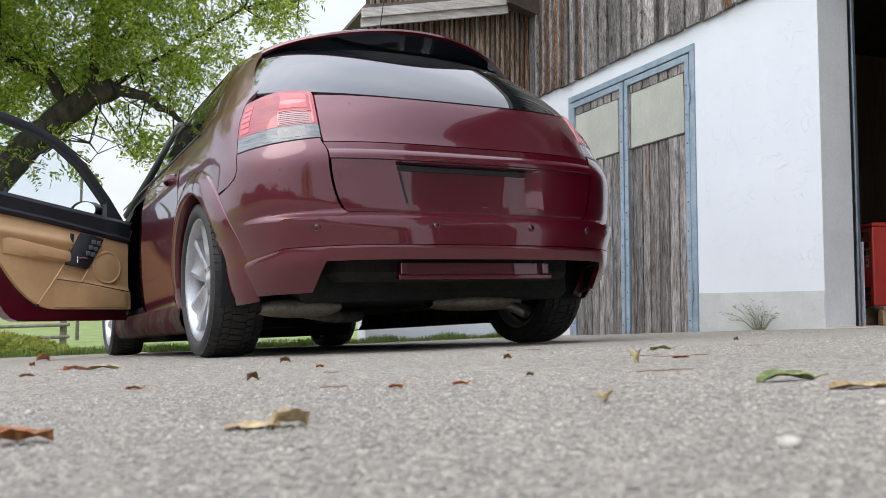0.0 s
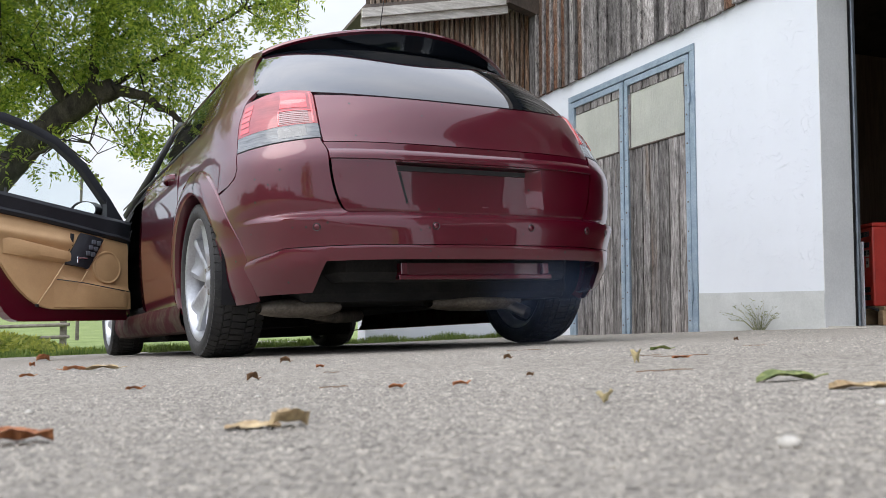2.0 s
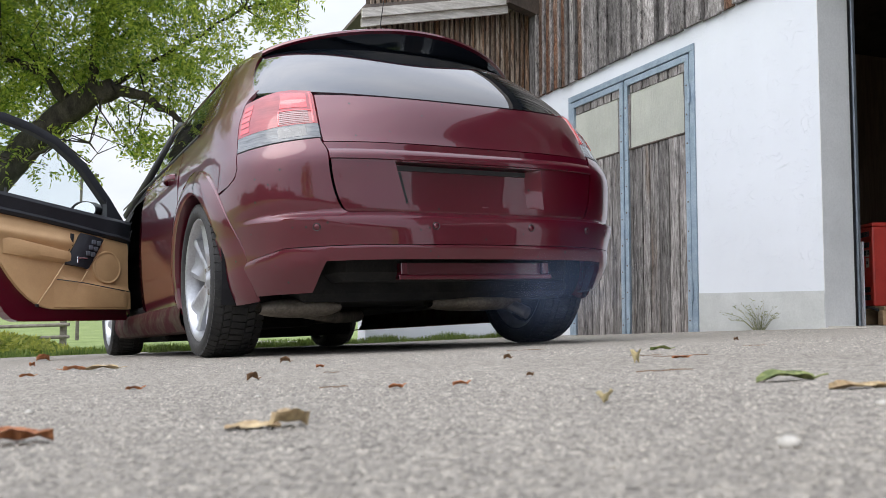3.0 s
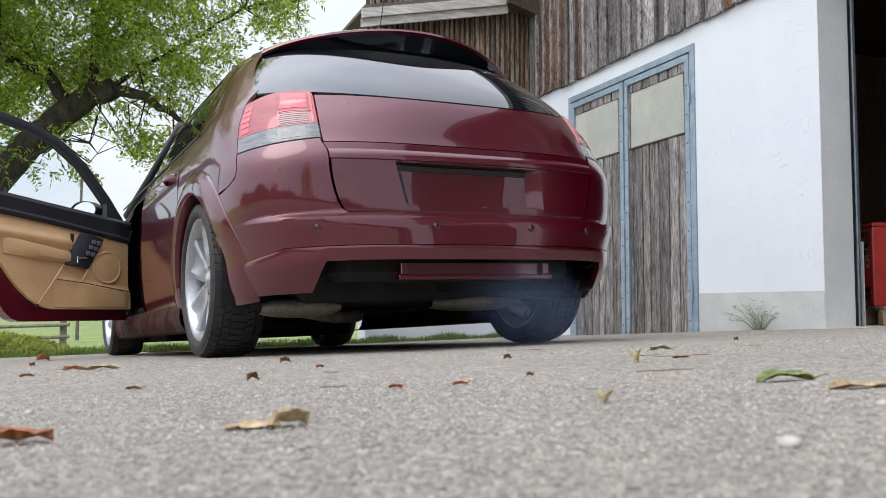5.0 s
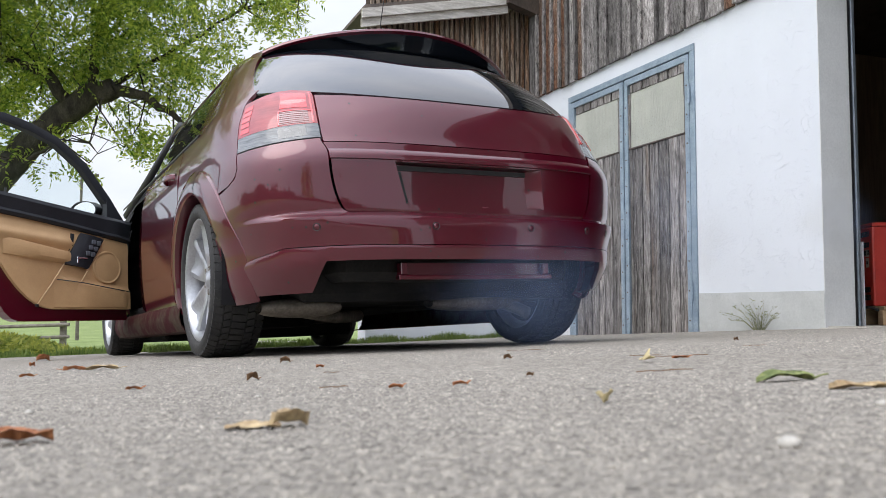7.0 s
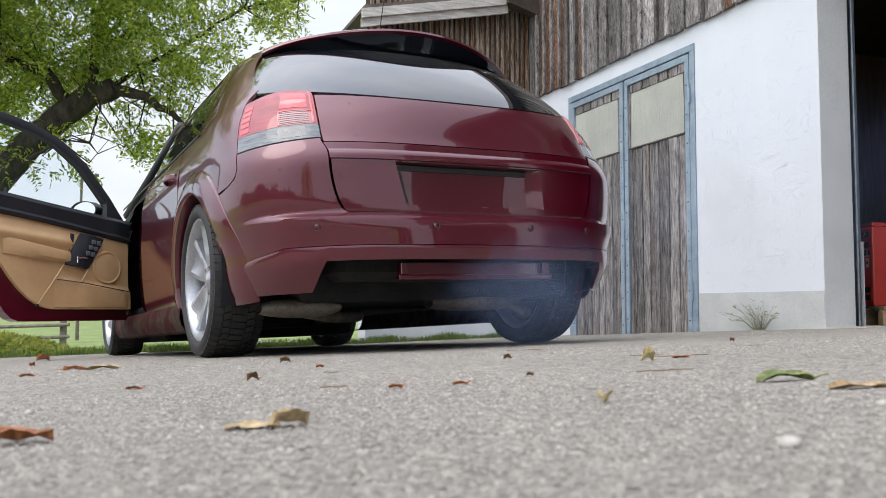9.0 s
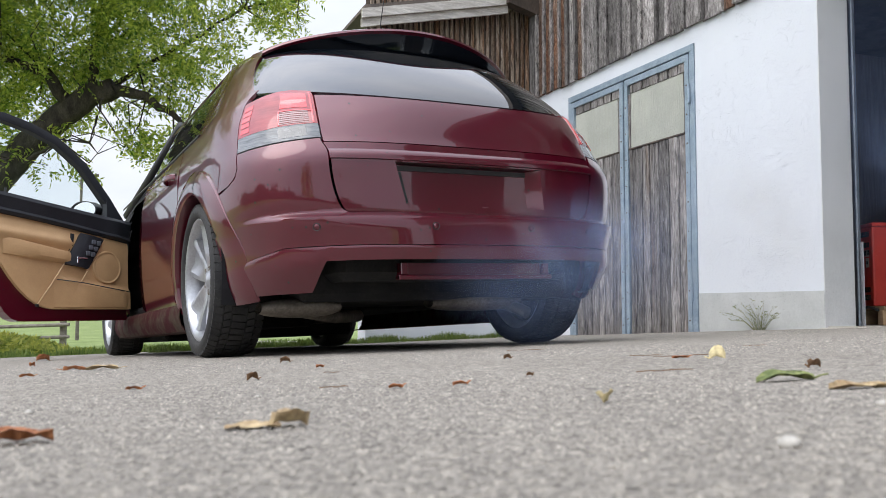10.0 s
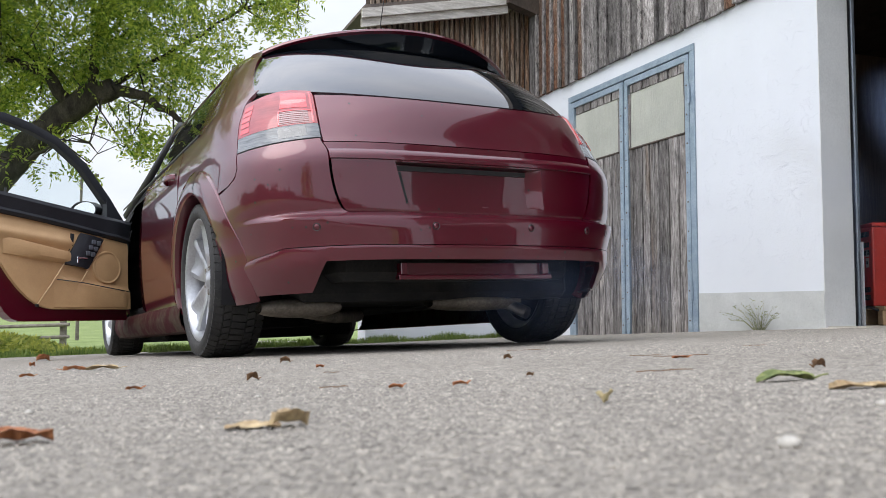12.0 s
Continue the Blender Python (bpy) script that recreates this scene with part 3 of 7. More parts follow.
def build_body(car):
    # dark carrying shell under the panels
    bm = bmesh.new()
    rows = []
    for z in spaced(0.40, 1.36, 34):
        h = []
        for k in range(25):
            h.append(skin(k / 24, z, -0.11 if k < 12 and z < 0.75 else -0.012))
        w = half_w(z) - 0.012
        y0, y1 = h[-1].y, nose_y(z) - 0.9
        h += [Vector((w, y0 + (y1 - y0) * k / 14, z)) for k in range(1, 14)]
        h += [Vector((w * math.cos(math.pi / 2 * k / 14) ** 0.8, y1 + 0.88 * math.sin(math.pi / 2 * k / 14), z)) for k in range(15)]
        rows.append([tuple(p) for p in h] + [(-p.x, p.y, p.z) for p in h[::-1][1:-1]])
    vr = sheet(bm, rows, True)
    bm.faces.new(vr[-1])
    kill = [f for f in bm.faces if any(math.hypot(f.calc_center_median().y - yw, f.calc_center_median().z - 0.325) < 0.37 and abs(f.calc_center_median().x) > 0.6 for yw in (0, 2.83))
            or (-0.80 > f.calc_center_median().x and 1.06 < f.calc_center_median().y < 1.98 and f.calc_center_median().z < 0.9)]
    bmesh.ops.delete(bm, geom=kill, context="FACES")
    part("shell", bm, GAP, car, "black inner shell", smooth=True)
    # bumper: one shell from the lip up to the lamps, open in the middle for the tailgate
    end = lambda z: at_y(-math.sqrt(max(0.36 ** 2 - (z - 0.325) ** 2, 0.1)), z)
    wing_top = lambda t: 0.779 - 0.028 * t
    z_join = 0.503
    wing_u = [at_x(hatch_x(z_join) + 0.009, z_join) + (at_y(wing_edge(z_join), z_join) - at_x(hatch_x(z_join) + 0.009, z_join)) * k / 30 for k in range(31)]
    across = [-u for u in wing_u[::-1]] + spaced(-wing_u[0], wing_u[0], 60)[1:-1] + wing_u
    bm = bmesh.new()
    zs = [k / 16 for k in range(13)] + [0.79, 0.83, 0.87, 0.90, 0.93, 0.96, 0.98, 1.0]
    sheet(bm, [[skin(u, lip_z(u) + (z_join - lip_z(u)) * k, 0.006) for u in across] for k in zs])
    for s in (-1, 1):
        rows = []
        for k in range(27):
            row = []
            for i in range(31):
                z = z_join + (wing_top(i / 30) - z_join) * k / 26
                a, b = at_x(hatch_x(z) + 0.009, z), at_y(wing_edge(z), z)
                row.append(skin(s * (a + (b - a) * i / 30), z, 0.006))
            rows.append(row if s > 0 else row[::-1])
        sheet(bm, rows)
    bmesh.ops.remove_doubles(bm, verts=bm.verts, dist=0.0004)
    bmesh.ops.recalc_face_normals(bm, faces=bm.faces)
    fold_in(bm, 0.02)
    bumper = part("bumper", bm, PAINT, car, smooth=True)
    bm = bmesh.new()
    rows = []
    for k in range(9):
        row = []
        for i in range(121):
            t = i / 120
            u = -end(0.34) + 2 * end(0.34) * t
            x = abs(on_body(u, 0.33).x)
            low = 0.228 + 0.104 * max(0.0, min(1.0, (0.632 - x) / 0.03)) if x < 0.632 else 0.228
            low = low if on_body(u, 0.33).y < -0.8 or x > 0.5 else low
            z = low + (lip_z(u) - 0.003 - low) * k / 8
            out = 0.011 - 0.006 * (1 - k / 8) if k < 8 else 0.008
            row.append(skin(u, max(z, 0.205), out))
        rows.append(row)
    rimmed(bm, rows, 0.03)
    part("skirt", bm, PAINT, bumper, smooth=True)
    for x in (-0.632, -0.212, 0.202, 0.494, 0.632):
        p = skin(at_x(x, 0.452), 0.452, 0.006)
        bm = lathe(bmesh.new(), [(0.0015, 0.0005), (0.0015, 0.009), (0.0005, 0.0100), (-0.002, 0.0105), (-0.004, 0.011)], 20)
        nrm = (skin(at_x(x, 0.452), 0.452, 0.02) - p).normalized()
        part("parking_sensor", bm, PAINT, bumper, m=Matrix.Translation(p) @ nrm.to_track_quat("X", "Z").to_matrix().to_4x4(), smooth=True)
        bm = lathe(bmesh.new(), [(0.001, 0.0115), (0.002, 0.0135), (0.0, 0.0145)], 20)
        part("sensor_ring", bm, BLACK, bumper, m=Matrix.Translation(p) @ nrm.to_track_quat("X", "Z").to_matrix().to_4x4())
    # tailgate, lower half with the number plate's recess, which holds no plate
    hatch = part("tailgate", panel([lambda t, k=k: 0.7665 + (0.1835 + 0.020 * (2 * t - 1) ** 2) * k / 16 for k in range(17)],
                                   lambda z: -at_x(hatch_x(z), z), lambda z: at_x(hatch_x(z), z), 0.004, 48, 0.014), PAINT, car, smooth=True)

    # sheets round the opening, then its walls and floor
    open_l = lambda z: -0.016 - 0.282 - 0.041 * (z - 0.537) / 0.157
    open_r = lambda z: 0.309 - 0.012 * (z - 0.537) / 0.157
    edge_x = hatch_x
    bm = bmesh.new()

    def strip(zs, xa, xb, n, off=0.004):
        sheet(bm, [[skin(at_x(xa(z) + (xb(z) - xa(z)) * k / n, z), z, off) for k in range(n + 1)] for z in zs])

    strip(spaced(0.506, 0.537, 6), lambda z: -edge_x(z), edge_x, 60)
    strip(spaced(0.694, 0.730, 4), lambda z: -edge_x(z), edge_x, 60)
    strip(spaced(0.537, 0.694, 10), lambda z: -edge_x(z), open_l, 16)
    strip(spaced(0.537, 0.694, 10), open_r, edge_x, 16)
    inset, deep = 0.012, -0.044
    low, high = 0.545, 0.689
    in_l, in_r = (lambda z: open_l(z) + inset), (lambda z: open_r(z) - 0.048)
    strip(spaced(low, high, 8), in_l, in_r, 40, deep)
    for za, zb in ((0.537, low), (0.694, high)):
        sheet(bm, [[skin(at_x(f(z) + (g(z) - f(z)) * k / 40, z), z, o) for k in range(41)] for z, f, g, o in ((za, open_l, open_r, 0.004), (zb, in_l, in_r, deep))])
    for f, g in ((open_l, in_l), (open_r, in_r)):
        sheet(bm, [[skin(at_x(h(a + (b - a) * k / 10), a + (b - a) * k / 10), a + (b - a) * k / 10, o) for k in range(11)] for h, a, b, o in ((f, 0.537, 0.694, 0.004), (g, low, high, deep))])
    bmesh.ops.remove_doubles(bm, verts=bm.verts, dist=0.0004)
    bmesh.ops.recalc_face_normals(bm, faces=bm.faces)
    part("tailgate_lower", bm, PAINT, hatch, "lower tailgate with an empty plate recess", smooth=True)
    # black strip that also puts in the shadow under the recess's top
    bm = panel(spaced(0.668, 0.686, 4), lambda z: at_x(-0.318, z), lambda z: at_x(0.250, z), -0.036, 40, 0.016)
    part("lamp_strip", bm, BLACK, hatch, "black strip over the plate recess that carries the shadow at its top", smooth=True)
    # black strip painted in for the shaded left wall of the recess
    bm = panel(spaced(0.550, 0.662, 6), lambda z: at_x(open_l(z) + 0.014, z), lambda z: at_x(open_l(z) + 0.028, z), -0.034, 3, 0.012)
    part("recess_edge", bm, BLACK, hatch, "black strip for the shade on the recess's left wall", smooth=True)
    bm = panel([lambda t, k=k: 0.701 + 0.0615 * k / 8 for k in range(9)],
               lambda z: -at_x(hatch_x(z) + 0.004, z), lambda z: at_x(hatch_x(z) + 0.004, z), 0.012, 48, 0.02,
               relief=lambda u, z: -0.012 * min(1.0, max(0.0, (z - 0.722) / 0.018)) + 0.004 * max(0.0, (z - 0.74) / 0.02))
    part("tailgate_strip", bm, PAINT, hatch, smooth=True)
    # rear window that wraps round to the pillars
    edge = lambda z: at_x(float(np.interp(z, (0.94, 1.03, 1.05, 1.19, 1.3), (0.60, 0.742, 0.735, 0.662, 0.585))), z)
    bm = panel([lambda t, k=k: (0.957 + 0.055 * abs(2 * t - 1) ** 3) + (1.285 - (0.957 + 0.055 * abs(2 * t - 1) ** 3)) * k / 14 for k in range(15)],
               lambda z: -edge(z), lambda z: edge(z), 0.004, 56, 0.008)
    part("rear_window", bm, REAR_GLASS, car, "rear window of dark glass that mirrors the sky", smooth=True)
    # lamps: red above, smoked below
    for s in (-1, 1):
        lamp = None
        top = lambda t: 0.975 + 0.032 * math.sin(math.pi * min(1, t * 0.85 + 0.12)) - 0.012 * t
        bot = lambda t: 0.784 - 0.028 * t
        span = (lambda z: s * at_x(hatch_x(z) + 0.0055, z), lambda z: s * at_y(lamp_edge(z), z))
        height = lambda f: (lambda t: bot(t) + (top(t) - bot(t)) * f)
        across_lamp = lambda q: (lambda z: span[0](z) + (span[1](z) - span[0](z)) * q)
        for name, a, b, mat, off, label in (("tail_lamp", 0.285, 1.0, LENS_RED, 0.007, "milky red tail lamp lens"), ("smoked_lens", 0.0, 0.28, LENS_SMOKE, 0.007, "smoked clear lens")):
            bm = panel([lambda t, k=k: bot(t) + (top(t) - bot(t)) * (a + (b - a) * k / 14) for k in range(15)], *span, off, 30, 0.02)
            ob = part(name, bm, mat, lamp or car, label, smooth=True)
            lamp = lamp or ob

        def inlay(name, mat, f0, f1, q0, q1, off, label=""):
            n = 8
            bm = bmesh.new()
            rimmed(bm, [[skin(across_lamp(q0 + (q1 - q0) * i / 12)(zz), zz, off) for i in range(13) for zz in [height(f0 + (f1 - f0) * k / n)(q0 + (q1 - q0) * i / 12)]] for k in range(n + 1)], 0.002)
            part(name, bm, mat, lamp, label, smooth=True)

        inlay("brake_lamp", LENS_BRIGHT, 0.62, 0.93, 0.09, 0.44, 0.0082, "bright red ribbed brake lamp")
        inlay("fog_lamp", LENS_DARK, 0.31, 0.55, 0.09, 0.44, 0.0082, "dark red ribbed fog lamp")
        for k in range(5):
            inlay("edge_reflector", LENS_BRIGHT, 0.34 + 0.115 * k, 0.43 + 0.115 * k, 0.84, 0.965, 0.0082, "bright red edge reflector")
        inlay("lens_frame", LENS_GLOW, 0.555, 0.572, 0.03, 0.45, 0.0095, "clear red frame line")
        inlay("lens_frame", LENS_GLOW, 0.30, 0.95, 0.032, 0.052, 0.0095)
        inlay("lens_frame", LENS_GLOW, 0.30, 0.555, 0.44, 0.455, 0.0095)
        for k in range(6):
            inlay("lens_rib", LENS_RED, 0.335 + 0.038 * k, 0.339 + 0.038 * k, 0.09, 0.44, 0.0092)
        inlay("lamp_chamber", LENS_BLACK, 0.05, 0.25, 0.14, 0.46, 0.0076, "dark chamber behind the smoked lens")
    # spoiler: from the roof out over the window
    bm = bmesh.new()
    rows = []
    for k in range(49):
        x = -0.625 + 1.25 * k / 48
        q = abs(x) / 0.625
        ty, tz = -0.375 + 0.70 * x * x, 1.388 - 0.155 * x * x - 0.02 * q ** 10
        gy, gz = -0.33 + 0.62 * x * x + 0.05, 1.24 + 0.125 * x * x
        ry, rz = 0.10 + 0.25 * x * x, 1.425 - 0.17 * x * x - 0.02 * q ** 10
        x += 0.016
        rows.append([(x, gy, gz), (x, (gy + ty) / 2 + 0.02, (gz + tz) / 2 - 0.006), (x, ty + 0.012, tz - 0.022), (x, ty, tz - 0.012), (x, ty + 0.004, tz - 0.002), (x, ty + 0.02, tz + 0.004),
                     (x, (ty + ry) / 2, (tz + rz) / 2 + 0.012), (x, ry, rz), (x, ry + 0.02, rz - 0.06)])
    upper = [r[2:] for r in rows]
    vr = sheet(bm, upper, False)
    bm.faces.new([v for v in vr[0]])
    bm.faces.new([v for v in vr[-1]][::-1])
    bmesh.ops.recalc_face_normals(bm, faces=bm.faces)
    spoiler = part("spoiler", bm, PAINT, car, smooth=True)
    # separate black sheet puts the shade under the spoiler into its colour
    bm = bmesh.new()
    rimmed(bm, [r[:3] for r in rows], 0.004)
    bmesh.ops.recalc_face_normals(bm, faces=bm.faces)
    part("underside", bm, REAR_GLASS, spoiler, "spoiler underside, its shade put in as glossy black", smooth=True)
    # roof
    bm = bmesh.new()
    rows = []
    for k in range(25):
        y = 0.06 + (1.62 - 0.06) * k / 24
        crown = 1.425 - 0.03 * ((y - 0.9) / 0.9) ** 2
        rows.append([(x, y, crown - 0.17 * x * x - 0.06 * (abs(x) / 0.66) ** 8) for x in spaced(-0.655, 0.655, 28)])
    rimmed(bm, rows, 0.02)
    bmesh.ops.recalc_face_normals(bm, faces=bm.faces)
    part("roof", bm, PAINT, car, smooth=True)
    bm = tube(bmesh.new(), [(0.05, 0.18, 1.41), (0.05, 0.16, 1.44), (0.05, 0.10, 1.60), (0.05, -0.02, 1.86)], [0.012, 0.006, 0.0022, 0.0016], 6)
    part("aerial", bm, BLACK, car, "thin black whip aerial")
    # sides
    for s in (-1, 1):
        arch = lambda y: 0.325 + math.sqrt(max(0.355 ** 2 - y * y, 0.0))
        # quarter panel over the wheel, up to the window line
        bm = bmesh.new()
        rows = []
        for k in range(27):
            row = []
            for i in range(41):
                y = -0.520 + (0.372 + 0.520) * i / 40
                low = arch(y) if abs(y) < 0.355 else 0.345
                low = max(low, float(np.interp(y, (-0.52, -0.51, -0.46, -0.38, -0.30, -0.29), (0.672, 0.656, 0.638, 0.628, 0.625, 0.22))))
                hi = 0.945 if y > -0.05 else 0.945 + 0.09 * min(1, (-0.05 - y) / 0.3)
                z = low + (hi - low) * k / 26
                back = (lamp_edge(z) if z > 0.75 else wing_edge(max(z, 0.66))) + 0.005
                y = back + (y + 0.520) / 0.892 * (0.372 - back)
                row.append(skin(s * at_y(y, z), z, 0.006))
            rows.append(row)
        rimmed(bm, rows, 0.015)
        part("quarter_panel", bm, PAINT, car, smooth=True)
        # pillar between rear window and side window
        bm = bmesh.new()
        rows = []
        for k in range(19):
            z = 0.95 + (1.335 - 0.95) * k / 18
            ua = at_y(float(np.interp(z, (0.95, 1.02, 1.05, 1.19, 1.3, 1.34), (-0.392, -0.402, -0.368, -0.193, -0.053, 0.008))), z)
            ub = at_y(float(np.interp(z, (0.95, 1.34), (0.10, 0.36))), z)
            rows.append([skin(s * (ua + (ub - ua) * i / 14), z, 0.005) for i in range(15)])
        rimmed(bm, rows, 0.012)
        part("pillar", bm, PAINT, car, smooth=True)
        # window band, sash and roof rail
        for ya, yb, name in ((0.13, 0.42, "quarter_window"), (0.46, 1.30, "side_window"), (1.42, 2.05, "front_window")):
            if name == "front_window" and s < 0:
                continue
            bm = bmesh.new()
            rows = []
            for k in range(13):
                z = 0.962 + (1.30 - 0.962) * k / 12
                lean = 0.22 * (z - 0.962) / 0.34 * (1 if ya < 0.2 else 0.15)
                b2 = yb + (0.12 if yb < 1 else 0.0) * (z - 0.962) / 0.34 if yb < 2 else yb - 0.55 * (z - 0.962) / 0.34
                rows.append([skin(s * at_y(ya + lean + (b2 - ya - lean) * i / 10, z), z, 0.002) for i in range(11)])
            rimmed(bm, rows, 0.006)
            part(name, bm, SIDE_GLASS, car, smooth=True)
        bm = bmesh.new()
        rows = [[skin(s * at_y(y, z), z, o) for y in spaced(0.08, 2.3, 20)] for z, o in ((0.945, 0.006), (0.948, 0.011), (0.958, 0.011), (0.961, 0.004))]
        sheet(bm, rows)
        part("belt_strip", bm, BLACK, car)
        bm = bmesh.new()
        rows = [[skin(s * at_y(y, z), z, 0.007) for y in spaced(0.30, 1.65, 20)] for z in (1.305, 1.32, 1.345)]
        rimmed(bm, rows, 0.01)
        part("roof_rail", bm, PAINT, car, smooth=True)
        # rear door, and on the far side the closed front door
        for ya, yb, name in ((0.382, 1.375, "rear_door"), (1.39, 2.05, "front_door")):
            if name == "front_door" and s < 0:
                continue
            bm = bmesh.new()
            rows = []
            for k in range(21):
                row = []
                for i in range(25):
                    z = 0.245 + (0.943 - 0.245) * k / 20
                    a = ya + (0.14 * max(0.0, (0.42 - z) / 0.18) if name == "rear_door" else 0.0)
                    y = a + (yb - a) * i / 24
                    crease = 0.006 * math.exp(-((z - 0.80) / 0.03) ** 2)
                    row.append(skin(s * at_y(y, z), z, 0.006 + crease))
                rows.append(row)
            rimmed(bm, rows, 0.015)
            door = part(name, bm, PAINT, car, smooth=True)
            yc = ya + 0.17
            bm = bmesh.new()
            rows = []
            for i in range(13):
                y = yc - 0.09 + 0.18 * i / 12
                bow = 0.034 * math.sin(math.pi * i / 12) ** 0.6
                c = skin(s * at_y(y, 0.842), 0.842, 0.006 + bow)
                rows.append([(c.x, c.y, c.z + 0.015 * math.sin(a) * 1.1) if j % 2 == 0 else (c.x + s * 0.008 * math.cos(a), c.y, c.z + 0.015 * math.sin(a)) for j, a in enumerate([2 * math.pi * j / 10 for j in range(10)])])
            sheet(bm, rows, True)
            part("door_handle", bm, PAINT, door, smooth=True)
        # painted pillar between the doors
        bm = bmesh.new()
        rimmed(bm, [[skin(s * at_y(y, z), z, -0.006 - 0.03 * max(0.0, (y - 1.42) / 0.3)) for y in spaced(1.378, 1.72, 10)] for z in spaced(0.25, 0.945, 12)], 0.05)
        part("door_pillar", bm, PAINT, car, smooth=True)
        # sill, front wing
        bm = bmesh.new()
        rows = []
        prof = [(0.243, -0.002), (0.242, 0.012), (0.225, 0.024), (0.185, 0.030), (0.148, 0.020), (0.118, 0.0), (0.11, -0.06)]
        for y in spaced(0.35, 2.45, 24):
            rows.append([(s * (0.855 + o), y, z) for z, o in prof])
        rimmed(bm, rows, 0.004)
        bmesh.ops.recalc_face_normals(bm, faces=bm.faces)
        part("sill", bm, MOTTLED_RED, car, "dark red sill mottled with brown", smooth=True)
        bm = bmesh.new()
        rows = []
        for k in range(17):
            row = []
            for i in range(33):
                y = 2.065 + (3.62 - 2.065) * i / 32
                d = abs(y - 2.83)
                low = 0.325 + math.sqrt(max(0.365 ** 2 - d * d, 0.0)) if d < 0.365 else 0.26
                z = low + (0.80 - low) * k / 16
                w = half_w(z) - 0.25 * max(0, (y - 3.15) / 0.5) ** 2
                row.append((s * (w + 0.006), y, z))
            rows.append(row)
        rimmed(bm, rows, 0.015)
        bmesh.ops.recalc_face_normals(bm, faces=bm.faces)
        part("front_wing", bm, PAINT, car, smooth=True)
        # flared arch trim, in two lengths
        for a0, a1, name in ((-38, 104, "arch_trim"), (105.5, 202, "arch_trim")):
            bm = bmesh.new()
            rows = []
            for i in range(29):
                a = radians(a0 + (a1 - a0) * i / 28)
                # a: 0 forward, 90 up, 180 back
                row = []
                for r, o in ((0.452, 0.004), (0.448, 0.020), (0.42, 0.034), (0.375, 0.040), (0.348, 0.032), (0.342, 0.0), (0.342, -0.03)):
                    y, z = r * math.cos(a) * (1.10 if math.cos(a) < 0 else 1.0), 0.325 + r * math.sin(a)
                    taper = 1 - 0.55 * max(0.0, (-y - 0.2) / 0.25)
                    p = skin(s * at_y(y, max(z, 0.21)), max(z, 0.21), o * max(taper, 0.3))
                    row.append(p)
                rows.append(row)
            sheet(bm, rows)
            bmesh.ops.recalc_face_normals(bm, faces=bm.faces)
            part(name, bm, PAINT, car, smooth=True)
        for yw in (0.0, 2.83):
            bm = bmesh.new()
            rows = [[(s * x, yw + 0.355 * math.cos(radians(a)), 0.325 + 0.355 * math.sin(radians(a))) for a in range(-20, 201, 10)] for x in (0.86, 0.5)]
            sheet(bm, rows)
            part("wheel_arch_liner", bm, GAP, car)
    # bonnet, windscreen, nose: only their outline and mirror images ever show
    bm = bmesh.new()
    sheet(bm, [[(x, y, ramp_of((2.42, 3.0, 3.5, 3.72), (0.955, 0.90, 0.79, 0.66))(y) - 0.05 * (x / 0.75) ** 2 + 0.01) for x in spaced(-0.74, 0.74, 14)] for y in spaced(2.42, 3.70, 14)])
    part("bonnet", bm, PAINT, car, smooth=True)
    bm = bmesh.new()
    sheet(bm, [[(x * (1 - 0.16 * k / 8), 2.46 - 0.84 * k / 8 - 0.12 * x * x, 0.962 + 0.425 * k / 8 - 0.07 * x * x) for x in spaced(-0.74, 0.74, 14)] for k in range(9)])
    part("windscreen", bm, SIDE_GLASS, car, smooth=True)
    for x in (-1, 1):
        bm = tube(bmesh.new(), [(x * 0.80, 2.42, 0.93), (x * 0.70, 2.0, 1.16), (x * 0.62, 1.55, 1.36)], [0.035, 0.03, 0.03], 8)
        part("windscreen_pillar", bm, BLACK, car, smooth=True)
    bm = boxed(-0.78, 0.78, 3.45, 3.70, 0.24, 0.66, 0.05, 2)
    part("front_bumper", bm, PAINT, car, smooth=True)


